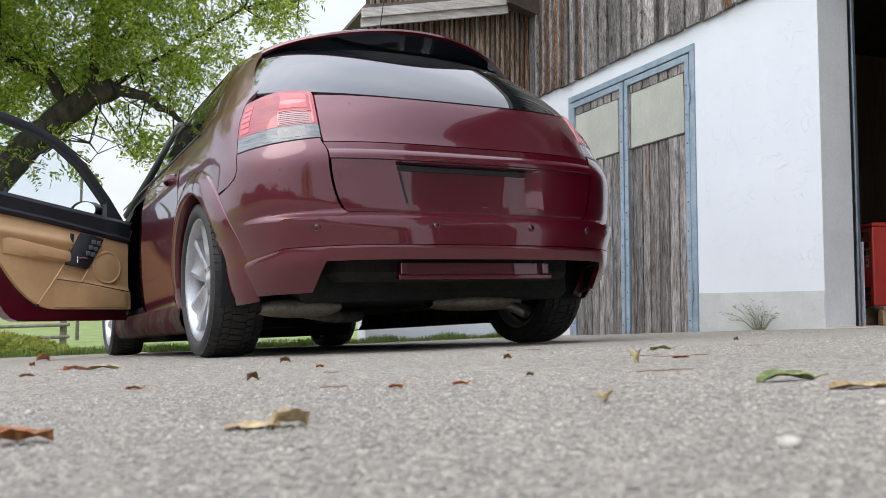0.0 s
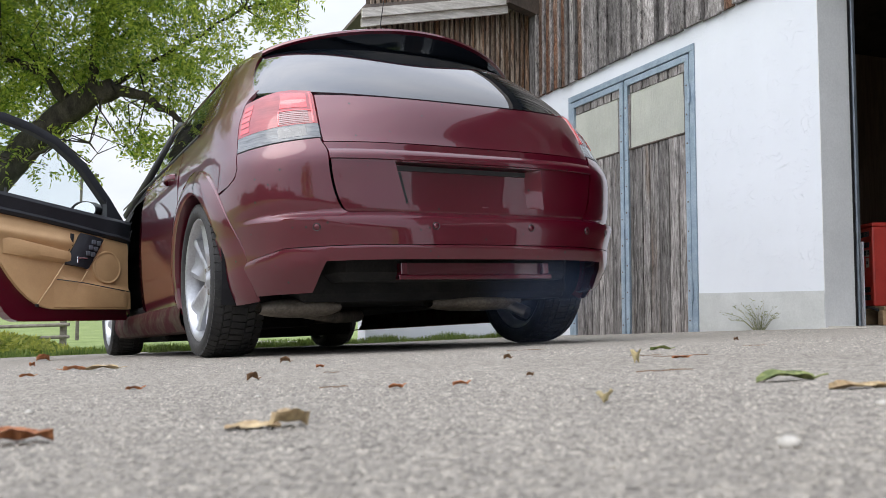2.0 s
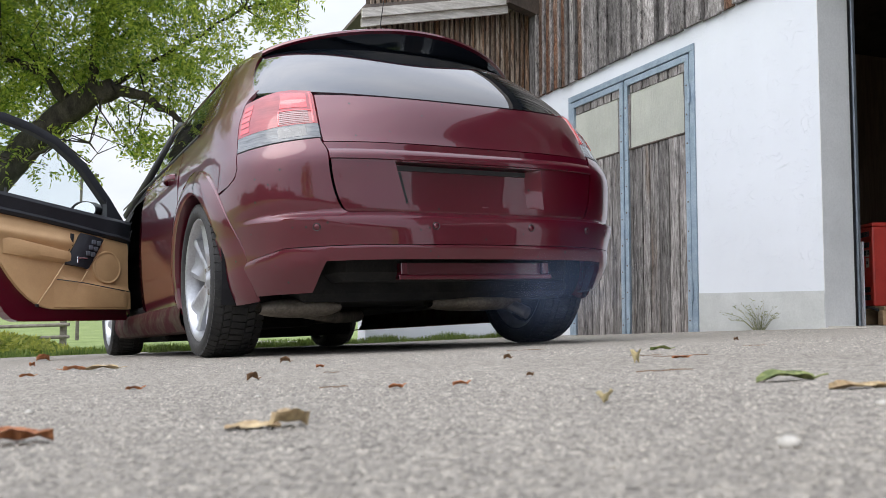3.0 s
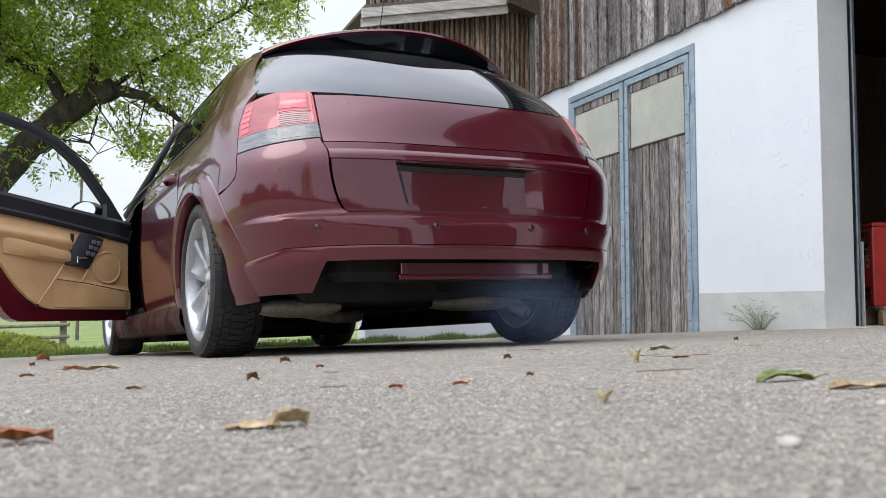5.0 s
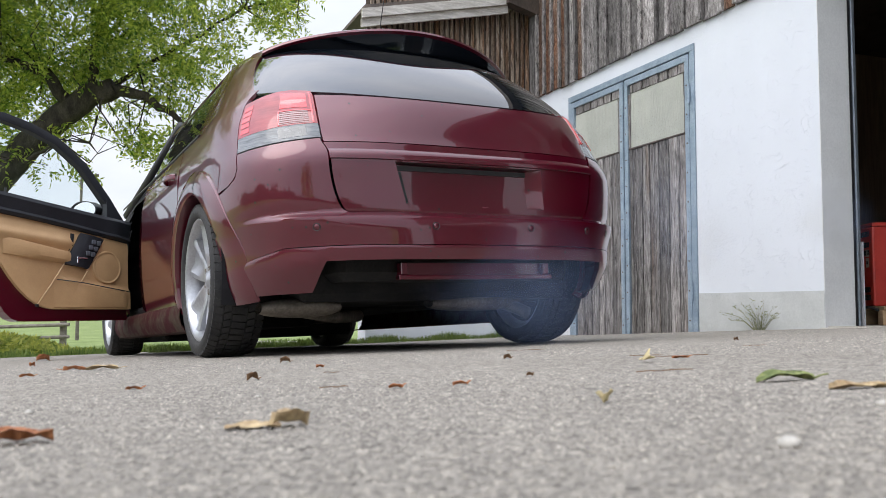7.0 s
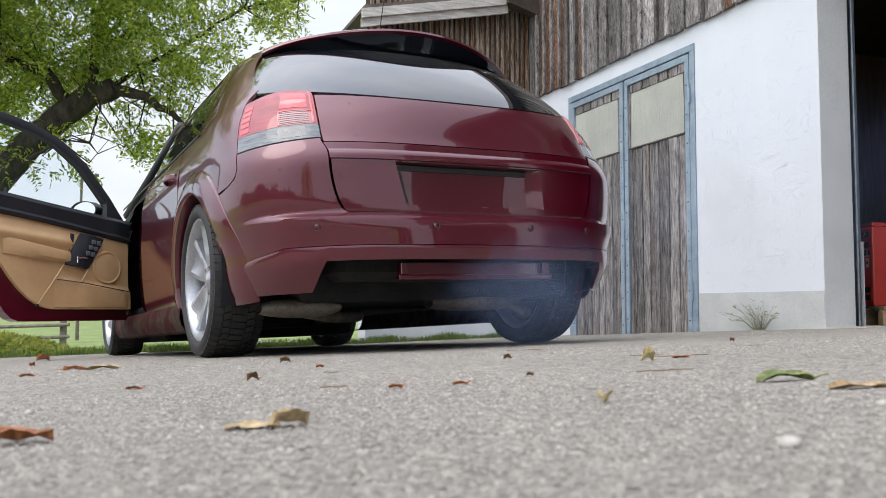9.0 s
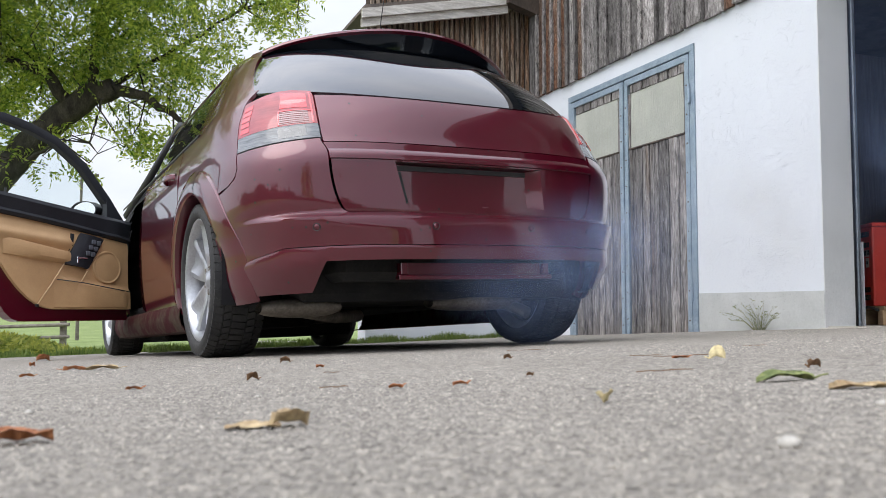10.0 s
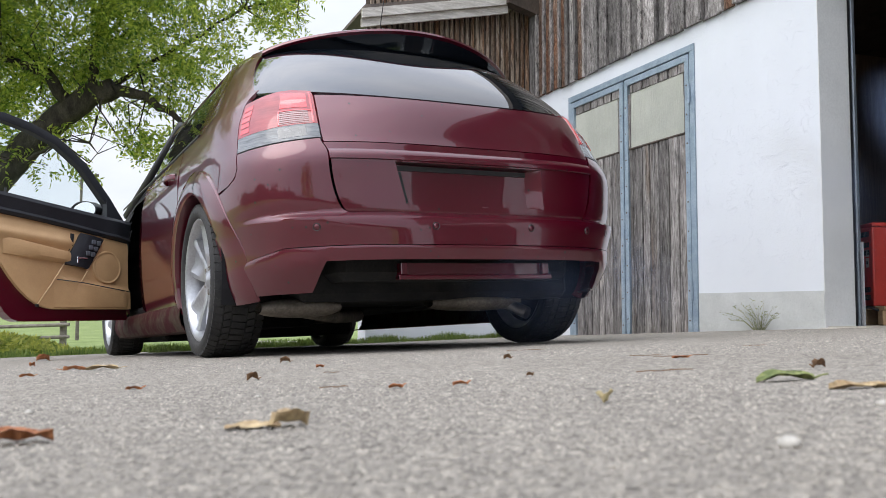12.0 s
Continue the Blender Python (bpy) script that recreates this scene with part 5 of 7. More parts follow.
def build_doors():
    rng = random.Random(8)
    unit = thing("barn_door", "closed double barn door of grey boards in a blue-grey steel frame", "door", BARN)
    z1 = 1.985
    part("frame_top", boxed(1.158, 2.972, -0.06, 0.012, z1 - 0.052, z1, 0.003), STEEL, unit)
    part("frame_post", boxed(1.158, 1.212, -0.06, 0.012, -0.3, z1 - 0.0525, 0.003), STEEL, unit)
    part("frame_post", boxed(2.918, 2.972, -0.06, 0.012, -0.3, z1 - 0.0525, 0.003), STEEL, unit)
    for a, b, pa, pb in ((1.216, 2.058, 1.285, 1.985), (2.078, 2.914, 2.165, 2.865)):
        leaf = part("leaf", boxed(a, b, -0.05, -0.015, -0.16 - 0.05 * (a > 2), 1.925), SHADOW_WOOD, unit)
        lo = -0.15 - 0.05 * (a > 2)
        for s0, s1 in ((a, a + 0.048), (b - 0.048, b)):
            part("edge_strip", boxed(s0, s1, -0.0145, 0.014, lo, 1.922, 0.002), STEEL, leaf)
            for k in range(9):
                zb = lo + 0.12 + k * 0.215
                bm = lathe(bmesh.new(), [(0.006, 0.0004), (0.005, 0.005), (0.0, 0.007)], 8)
                part("bolt", bm, RUST, leaf, m=pose((s0 + s1) / 2, 0.0142, zb, 0, 0, 90))
        part("top_strip", boxed(a + 0.0485, b - 0.0485, -0.0145, 0.0135, 1.872, 1.922, 0.002), STEEL, leaf)
        x = a + 0.052
        while x < b - 0.075:
            w = min(rng.uniform(0.085, 0.14), b - 0.052 - x)
            bm = worn_board(rng, w - 0.012, 0.022, 1.335 - lo, 0.004, 9)
            part("plank", bm, DOOR_WOOD, leaf, m=pose(x, -0.0145, lo))
            bm = worn_board(rng, w - 0.012, 0.016, 0.068, 0.002, 2)
            part("plank", bm, DOOR_WOOD, leaf, m=pose(x, -0.0145, 1.803))
            x += w
        for s0, s1 in ((a + 0.0485, pa), (pb, b - 0.0485)):
            if s1 - s0 > 0.012:
                part("plank", worn_board(rng, s1 - s0, 0.020, 0.45, 0.002, 3), DOOR_WOOD, leaf, m=pose(s0, -0.0145, 1.345))
        bm = bmesh.new()
        xs = spaced(pa, pb, 112)
        sheet(bm, [[(x, -0.004 + 0.0035 * math.sin(2 * math.pi * (x - pa) / 0.025), z) for x in xs] for z in (1.35, 1.80)])
        part("panel", bm, POLY, leaf, "ribbed translucent plastic panel", smooth=True)
        part("panel_sill", boxed(pa - 0.01, pb + 0.01, -0.0145, 0.016, 1.336, 1.350, 0.003), DARK_WOOD, leaf)
    for z in (0.18, 1.62):
        bm = tube(bmesh.new(), [(1.205, 0.022, z - 0.07), (1.205, 0.022, z + 0.07)], [0.011, 0.011], 10)
        part("hinge", bm, STEEL, unit)
    part("lock_plate", boxed(2.062, 2.074, -0.04, 0.02, 0.70, 0.86, 0.002), STEEL, unit)
    solo("door_step", boxed(1.16, 2.97, -0.2, 0.0, -0.6, -0.21), CONCRETE, "pale concrete sill under the barn door", "sill", BARN, kind="structure")


def build_second_door():
    """A closed boarded door further along the wall; only the car's paint shows it."""
    rng = random.Random(15)
    unit = thing("boarded_door", "closed door of dark weathered boards in the white barn wall", "door", BARN)
    part("backing", boxed(-6.2, -3.9, -0.09, -0.05, -0.7, 1.985), DARK_WOOD, unit)
    x = -6.19
    while x < -4.02:
        w = rng.uniform(0.10, 0.15)
        part("plank", worn_board(rng, w - 0.006, 0.022, 2.45, 0.004, 6), DARK_WOOD, unit, m=pose(x, -0.049, -0.48))
        x += w


def build_wing():
    rng = random.Random(11)
    wing = thing("wing_cladding", "narrow brown wooden slats on the barn wing", "cladding", BARN, kind="structure")
    kinds = [mesh_of("slat", worn_board(rng, 0.030 + 0.003 * i, 0.024, 0.98, 0.002, 4), SLAT_WOOD) for i in range(4)]
    y = 0.03
    while y < 1.70:
        part("slat", kinds[rng.randrange(4)], None, wing, m=pose(3.75, y, 2.06, 0, 0, 90) @ pose(0, 0, 0))
        y += 0.054 + rng.uniform(-0.003, 0.003)
    part("backing", boxed(3.752, 3.77, 0.0, 1.72, 2.05, 3.02), DARK_WOOD, wing)
    # roof over the wing: falls away from the barn; its edge boards face the yard
    top = lambda yy: 3.175 - 0.214 * yy
    roof = thing("wing_roof", "low sloping roof of the wing with pale weathered edge boards", "roof", BARN, kind="structure")
    for a, b, dx, t in ((0.0, 0.085, 0.0, 0.03), (0.088, 0.165, 0.03, 0.028)):
        bm = bmesh.new()
        vs = []
        for x in (3.55 + dx, 3.55 + dx + t):
            for yy in (0.33, 1.815):
                for o in (-a, -b):
                    vs.append(bm.verts.new((x, yy, top(yy) + o)))
        for q in ((0, 1, 3, 2), (4, 6, 7, 5), (0, 4, 5, 1), (2, 3, 7, 6), (0, 2, 6, 4), (1, 5, 7, 3)):
            bm.faces.new([vs[i] for i in q])
        bmesh.ops.recalc_face_normals(bm, faces=bm.faces)
        part("edge_board", bm, FASCIA_WOOD, roof)
    bm = bmesh.new()
    vs = [bm.verts.new((x, yy, top(yy) + o)) for x in (3.56, 9.5) for yy in (-0.2, 1.79) for o in (0.035, 0.002)]
    for q in ((0, 1, 3, 2), (4, 6, 7, 5), (0, 4, 5, 1), (2, 3, 7, 6), (0, 2, 6, 4), (1, 5, 7, 3)):
        bm.faces.new([vs[i] for i in q])
    bmesh.ops.recalc_face_normals(bm, faces=bm.faces)
    part("roof_deck", bm, ROOF_TILE, roof)
    bm = bmesh.new()
    vs = [bm.verts.new((x, yy, z)) for x in (3.50, 3.62) for yy, z in ((0.02, 2.93), (0.02, 3.4), (0.36, 3.4), (0.36, 3.02))]
    for q in ((0, 1, 2, 3), (7, 6, 5, 4), (0, 4, 5, 1), (1, 5, 6, 2), (2, 6, 7, 3), (3, 7, 4, 0)):
        bm.faces.new([vs[i] for i in q])
    bmesh.ops.recalc_face_normals(bm, faces=bm.faces)
    part("eave_board", bm, DARK_WOOD, roof)


def build_bay():
    # door track inside the opening
    tr = thing("door_track", "upright grey metal track of the garage door", "door track", BARN)
    part("gasket", boxed(0.0, 0.05, -0.262, -0.2365, -0.05, 2.9, 0.004), BLACK, tr)
    part("rail", boxed(0.0, 0.04, -0.305, -0.2735, -0.05, 2.9, 0.006), material("grey_zinc", (0.16, 0.19, 0.22), 0.45, 0.5, second=(0.22, 0.25, 0.28), scale=8, fine=0.1), tr)
    part("rail_lip", boxed(-0.045, -0.021, -0.275, -0.268, -0.05, 0.46, 0.002), ALLOY, tr)
    # red machine on a pallet
    mac = thing("machine", "red sheet-metal machine with vent slots, standing on a pallet", "machine", BARN @ pose(0.22, -0.62, 0, 0, 0, -24))
    part("case", boxed(-0.02, 0.24, -0.62, 0.0, 0.075, 0.585, 0.012, 2), RED_CASE, mac)
    part("lid", boxed(-0.015, 0.235, -0.61, -0.005, 0.5855, 0.612, 0.008, 2), RED_CASE, mac)
    for z0, n in ((0.545, 1), (0.475, 2), (0.185, 2)):
        for j in range(n):
            for k in range(9):
                part("vent_slot", boxed(0.02 + k * 0.021, 0.034 + k * 0.021, 0.0005, 0.003, z0 - 0.05 * j - 0.022, z0 - 0.05 * j + 0.012), GAP, mac)
    part("label_plate", boxed(0.03, 0.075, 0.0005, 0.003, 0.395, 0.44), POLY, mac)
    part("label_plate", boxed(0.03, 0.07, 0.0005, 0.003, 0.325, 0.385), POLY, mac)
    part("label_mark", boxed(0.04, 0.06, 0.0031, 0.004, 0.345, 0.365), BLACK, mac)
    bm = tube(bmesh.new(), [(0.24, 0.01, 0.12), (0.12, 0.04, 0.055), (-0.02, 0.03, 0.07), (-0.10, 0.01, 0.05)], [0.009] * 4, 8)
    part("cable", bm, BLACK, mac, smooth=True)
    pal = thing("pallet", "pale wooden pallet on the bay floor", "pallet", BARN @ pose(0.22, -0.62, 0, 0, 0, -24))
    for k in range(4):
        part("deck_board", boxed(-0.15, 0.45, -0.64 + 0.165 * k, -0.50 + 0.165 * k, 0.050, 0.0745, 0.003), PALLET, pal)
    for x in (-0.14, 0.12, 0.37):
        part("bearer", boxed(x, x + 0.07, -0.64, 0.0, -0.045, 0.0495, 0.003), PALLET, pal)
    solo("threshold", boxed(-3.2, -0.004, -0.02, 0.05, -0.4, -0.052, 0.006), CONCRETE, "pale concrete threshold of the garage bay", "threshold", BARN, kind="structure")
    bm = tube(bmesh.new(), [(-0.30, -0.9, 3.0), (-0.27, -0.9, 2.3), (-0.33, -0.9, 1.9), (-0.40, -0.9, 2.1)], [0.004] * 4, 6)
    solo("cable_loop", bm, BLACK, "thin black cable hanging in the bay", "cable", BARN)


build_cladding()
build_doors()
build_second_door()
build_wing()
build_bay()


# ---- greenery ----
def leafy(name, a, b, back):
    mat = bpy.data.materials.new(name)
    mat.use_nodes = True
    nt = mat.node_tree
    p = nt.nodes["Principled BSDF"]
    p.inputs["Roughness"].default_value = 0.5
    geo = nt.nodes.new("ShaderNodeNewGeometry")
    ramp = nt.nodes.new("ShaderNodeValToRGB")
    ramp.color_ramp.elements[0].color, ramp.color_ramp.elements[1].color = (*a, 1), (*b, 1)
    nt.links.new(geo.outputs["Random Per Island"], ramp.inputs["Fac"])
    nt.links.new(ramp.outputs["Color"], p.inputs["Base Color"])
    tr = nt.nodes.new("ShaderNodeBsdfTranslucent")
    sc = nt.nodes.new("ShaderNodeVectorMath")
    sc.operation = "SCALE"
    sc.inputs["Scale"].default_value = back
    nt.links.new(ramp.outputs["Color"], sc.inputs[0])
    nt.links.new(sc.outputs[0], tr.inputs["Color"])
    mx = nt.nodes.new("ShaderNodeMixShader")
    mx.inputs[0].default_value = 0.45
    nt.links.new(p.outputs[0], mx.inputs[1])
    nt.links.new(tr.outputs[0], mx.inputs[2])
    nt.links.new(mx.outputs[0], nt.nodes["Material Output"].inputs["Surface"])
    return mat


TREE_LEAF = leafy("ash_leaf", (0.075, 0.15, 0.022), (0.42, 0.46, 0.075), 2.0)
GRASS = leafy("grass_blade", (0.07, 0.12, 0.02), (0.20, 0.26, 0.06), 1.2)
WEED = leafy("weed_leaf", (0.17, 0.19, 0.08), (0.36, 0.35, 0.20), 1.0)
BARK = material("dark_bark", (0.022, 0.018, 0.015), 0.9, second=(0.075, 0.062, 0.05), scale=9, stretch=(1, 1, 0.4), fine=0.35, bump=0.02)


def leaf_mesh(name, pts, dirs, sizes, mat, width=0.36):
    """Many folded leaflets in one mesh: a leaf is two triangles along a rib."""
    rng = np.random.default_rng(3)
    n = len(pts)
    d = dirs / np.linalg.norm(dirs, axis=1)[:, None]
    side = np.cross(d, rng.normal(size=(n, 3)))
    side /= np.linalg.norm(side, axis=1)[:, None]
    up = np.cross(side, d)
    L = sizes[:, None]
    v = np.empty((n, 4, 3))
    v[:, 0] = pts
    v[:, 1] = pts + d * L * 0.45 + side * L * width * 0.5 + up * L * 0.08
    v[:, 2] = pts + d * L
    v[:, 3] = pts + d * L * 0.45 - side * L * width * 0.5 + up * L * 0.08
    me = bpy.data.meshes.new(name)
    idx = np.arange(n)[:, None] * 4
    faces = np.concatenate([idx + [0, 1, 2], idx + [0, 2, 3]])
    me.from_pydata(v.reshape(-1, 3).tolist(), [], faces.tolist())
    me.materials.append(mat)
    return me


def crown_points(rng, lobes, fronds, per):
    """Fronds of leaflets, gathered on twigs inside the lobes."""
    P, D, S = [], [], []
    vol = np.array([l[3] * l[4] * l[5] for l in lobes])
    count = np.maximum((fronds * vol / vol.sum()).astype(int), 20)
    for (x, y, z, a, b, c), m in zip(lobes, count):
        k = max(m // 9, 4)
        q = rng.normal(size=(k, 3))
        q /= np.linalg.norm(q, axis=1)[:, None]
        q *= (rng.uniform(0.25, 1.0, size=(k, 1)) ** 0.5)
        twig = q * [a, b, c] + [x, y, z]
        for t in twig:
            for _ in range(9):
                base = t + rng.normal(size=3) * 0.11
                way = rng.normal(size=3) * [1, 1, 0.5] + [0, 0, -0.35]
                way /= np.linalg.norm(way)
                side = np.cross(way, rng.normal(size=3))
                side /= np.linalg.norm(side)
                ln = rng.uniform(0.14, 0.24)
                for j in range(per):
                    s = (j // 2 + 1) / (per / 2)
                    sg = 1 if j % 2 else -1
                    P.append(base + way * ln * s + [0, 0, -0.03 * s * s])
                    D.append(side * sg + way * 0.7 + rng.normal(size=3) * 0.25)
                    S.append(rng.uniform(0.06, 0.10))
    return np.array(P), np.array(D), np.array(S)


def build_tree(name, label, base, lobes, limbs, fronds, per=9):
    rng = np.random.default_rng(7)
    tree = thing(name, label, "tree", Matrix.Translation(base))
    bm = bmesh.new()
    for pts, r0, r1 in limbs:
        n = len(pts)
        fine, rad = [], []
        for i in range(n - 1):
            for k in range(4):
                t = k / 4
                p = Vector(pts[i]).lerp(Vector(pts[i + 1]), t)
                fine.append(p - Vector(base) + Vector(rng.normal(size=3) * 0.012))
                rad.append(r0 + (r1 - r0) * (i + t) / (n - 1))
        fine.append(Vector(pts[-1]) - Vector(base))
        rad.append(r1)
        tube(bm, fine, rad, 9)
    trunk = part("trunk", bm, BARK, tree, "dark branching trunk and limbs", smooth=True)
    # twigs from the limbs into the lobes
    bm = bmesh.new()
    ends = [Vector(p) for pts, _, _ in limbs for p in pts[1:]]
    for l in lobes:
        c = Vector(l[:3])
        for _ in range(6):
            tip = c + Vector((rng.normal() * l[3] * 0.5, rng.normal() * l[4] * 0.5, rng.normal() * l[5] * 0.5))
            start = min(ends, key=lambda e: (e - tip).length + rng.uniform(0, 0.8))
            mid = start.lerp(tip, 0.5) + Vector(rng.normal(size=3) * 0.14)
            tube(bm, [start - Vector(base), mid - Vector(base), tip - Vector(base)], [0.014, 0.009, 0.004], 5)
    tagged(part("branchwork", bm, BARK, tree), kind="stuff")
    P, D, S = crown_points(rng, lobes, fronds, per)
    me = leaf_mesh("crown", P - np.array(base), D, S, TREE_LEAF)
    tagged(part("crown", me, None, tree, "loose crown of feathery green leaves"), kind="stuff")


def build_greenery():
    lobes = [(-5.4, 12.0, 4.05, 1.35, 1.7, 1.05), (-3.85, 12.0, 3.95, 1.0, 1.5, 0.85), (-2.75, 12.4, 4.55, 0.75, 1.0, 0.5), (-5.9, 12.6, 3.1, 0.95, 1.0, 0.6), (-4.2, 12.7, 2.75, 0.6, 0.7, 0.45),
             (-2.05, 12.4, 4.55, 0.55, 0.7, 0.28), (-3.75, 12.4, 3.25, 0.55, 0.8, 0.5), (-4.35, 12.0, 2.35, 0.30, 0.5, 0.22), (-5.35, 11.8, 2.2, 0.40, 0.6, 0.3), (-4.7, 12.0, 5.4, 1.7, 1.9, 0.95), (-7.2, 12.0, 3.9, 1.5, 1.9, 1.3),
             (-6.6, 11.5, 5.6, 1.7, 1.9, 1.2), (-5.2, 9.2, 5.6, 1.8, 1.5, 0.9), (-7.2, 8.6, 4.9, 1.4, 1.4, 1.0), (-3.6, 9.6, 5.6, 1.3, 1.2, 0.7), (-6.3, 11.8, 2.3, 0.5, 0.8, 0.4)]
    limbs = [([(-6.9, 12.2, -0.75), (-6.85, 12.15, 0.4), (-6.7, 12.1, 1.3), (-6.1, 12.0, 1.95), (-5.45, 12.0, 2.6), (-4.95, 12.0, 3.02), (-4.6, 12.0, 3.12)], 0.27, 0.15),
             ([(-6.8, 12.1, 1.0), (-7.3, 12.3, 2.4), (-7.4, 12.2, 4.2), (-7.0, 12.0, 5.8)], 0.18, 0.05),
             ([(-4.65, 12.0, 3.1), (-4.15, 12.0, 3.0), (-3.8, 12.1, 2.75), (-3.55, 12.2, 2.5)], 0.09, 0.02),
             ([(-4.7, 12.0, 3.1), (-4.3, 12.1, 3.4), (-3.6, 12.2, 3.85), (-2.9, 12.4, 4.4), (-2.1, 12.4, 4.6)], 0.042, 0.008),
             ([(-5.2, 12.0, 2.8), (-5.5, 11.8, 3.3), (-6.0, 11.6, 3.45), (-6.6, 11.5, 3.4)], 0.10, 0.03),
             ([(-4.95, 12.0, 3.02), (-4.95, 12.2, 3.8), (-4.7, 12.3, 4.7), (-4.5, 12.2, 5.5)], 0.08, 0.03),
             ([(-4.75, 12.0, 3.05), (-4.75, 11.8, 2.65), (-4.85, 11.8, 2.3)], 0.025, 0.006),
             ([(-6.0, 12.0, 2.05), (-5.7, 11.8, 2.05), (-5.2, 11.7, 2.3)], 0.05, 0.012)]
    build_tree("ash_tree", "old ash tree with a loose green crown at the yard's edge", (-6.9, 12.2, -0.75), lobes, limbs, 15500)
    # long grass along the yard's far edge and at the foot of the wing
    rng = np.random.default_rng(21)
    P, D, S = [], [], []
    for _ in range(9000):
        x = rng.uniform(-6.9, 0.55)
        y = yard_edge(x) + abs(rng.normal()) * 0.28 - 0.03
        clump = 0.5 + 0.5 * math.sin(3.1 * x + 1.3 * math.sin(7 * x))
        P.append((x, y, ground_z(x, y) - 0.04))
        D.append(rng.normal(size=3) * [0.35, 0.35, 0] + [0, 0, 1])
        S.append(rng.uniform(0.05, 0.10) * (0.6 + 0.8 * clump))
    for _ in range(9000):
        x, y = rng.uniform(-13, -2.2), rng.uniform(9.0, 16)
        if y < yard_edge(max(x, -7)) + 0.15:
            continue
        P.append((x, y, ground_z(x, y) - 0.04))
        D.append(rng.normal(size=3) * [0.4, 0.4, 0] + [0, 0, 1])
        S.append(rng.uniform(0.06, 0.15))
    for _ in range(3600):
        k, o = rng.uniform(0.1, 3.6), abs(rng.normal()) * 0.10 + 0.01
        x, y = 0.894 - 0.930 * k + 0.3665 * o, 8.58 - 0.3665 * k - 0.930 * o
        P.append((x, y, slope(x, y) - 0.005))
        D.append(rng.normal(size=3) * [0.5, 0.4, 0] + [0, 0, 1])
        S.append(rng.uniform(0.03, 0.085) * (0.7 + 0.5 * math.sin(5 * k) ** 2))
    me = leaf_mesh("grass", np.array(P), np.array(D), np.array(S), GRASS, 0.10)
    solo("grass", me, None, "long green grass along the asphalt's edge", "grass", kind="stuff")
    # tall weeds beyond the yard's corner
    P, D, S = [], [], []
    for _ in range(7000):
        y = rng.uniform(10.2, 14.0)
        x = y * rng.uniform(-0.60, -0.40)
        tall = 0.34 * (0.55 + 0.45 * math.sin(2.3 * x + 0.8 * y)) * (1.0 if x < -0.43 * y else 0.45)
        P.append((x, y, ground_z(x, y) - 0.03 + tall * rng.random()))
        D.append(rng.normal(size=3) * [0.8, 0.8, 0.3] + [0, 0, 0.5])
        S.append(rng.uniform(0.05, 0.12))
    solo("weeds", leaf_mesh("weeds", np.array(P), np.array(D), np.array(S), leafy("yellow_green_weed", (0.10, 0.14, 0.02), (0.36, 0.36, 0.07), 1.4), 0.4), None, "tall yellow-green weeds at the meadow's edge", "weeds", kind="stuff")
    tub = thing("water_tub", "white plastic water tub standing in the meadow", "tub", Matrix.Translation((-12.5, 26.0, ground_z(-12.5, 26.0) - 0.04)))
    PALE = material("white_plastic", (0.62, 0.64, 0.66), 0.5, second=(0.70, 0.72, 0.73), scale=6, fine=0.05)
    part("bowl", lathe(bmesh.new(), [(0.0, 0.001), (0.0, 0.27), (0.46, 0.33), (0.46, 0.31), (0.03, 0.25), (0.03, 0.001)], 28), PALE, tub, m=pose(0, 0, 0, 0, -90, 0), smooth=True)
    part("rim", lathe(bmesh.new(), [(0.462, 0.30), (0.462, 0.345), (0.50, 0.345), (0.50, 0.30), (0.462, 0.30)], 28), PALE, tub, m=pose(0, 0, 0, 0, -90, 0))
    # dry weed at the white wall
    bm = bmesh.new()
    rr = random.Random(4)
    P, D, S = [], [], []
    for k in range(34):
        a = rr.uniform(-1, 1)
        tip = Vector((0.27 * a + rr.uniform(-0.04, 0.04), rr.uniform(0.0, 0.10), rr.uniform(0.08, 0.20) * (1.1 - 0.5 * abs(a))))
        mid = tip * 0.55 + Vector((rr.uniform(-0.02, 0.02), 0, 0.02))
        tube(bm, [(0.05 * a, 0.02, 0), mid, tip], [0.0016, 0.0012, 0.0007], 4)
        for j in range(4):
            t = rr.uniform(0.35, 1.0)
            P.append(mid.lerp(tip, t))
            D.append((rr.uniform(-1, 1), rr.uniform(-1, 1), rr.uniform(-0.2, 1)))
            S.append(rr.uniform(0.010, 0.028))
    weed = thing("weed", "sparse dry weed at the foot of the white wall", "weed", BARN @ pose(0.52, 0.012, -0.080))
    part("stems", bm, WEED, weed)
    part("leaves", leaf_mesh("leaves", np.array([tuple(p) for p in P]), np.array(D), np.array(S), WEED, 0.25), None, weed)
    # rail fence in the meadow
    grey_rail = material("grey_fence_wood", (0.09, 0.075, 0.06), 0.85, second=(0.19, 0.17, 0.14), scale=4, fine=0.25, per_piece=0.15)
    fence = thing("fence", "low grey wooden rail fence in the meadow", "fence", Matrix.Translation((-12.6, 29.0, ground_z(-12.6, 29.0))))
    for k in range(6):
        x = -3.2 * k
        dz = ground_z(-12.6 + x, 29.0) - ground_z(-12.6, 29.0)
        part("post", boxed(x - 0.09, x + 0.09, -0.09, 0.09, dz - 0.3, dz + 1.05, 0.02), grey_rail, fence)
        if k < 5:
            dz2 = ground_z(-15.8 + x, 29.0) - ground_z(-12.6, 29.0)
            for h in (0.88, 0.48):
                part("rail", tube(bmesh.new(), [(x + 0.25, -0.13, dz + h), (x - 3.2, -0.13, dz2 + h)], [0.06, 0.06], 7), grey_rail, fence)
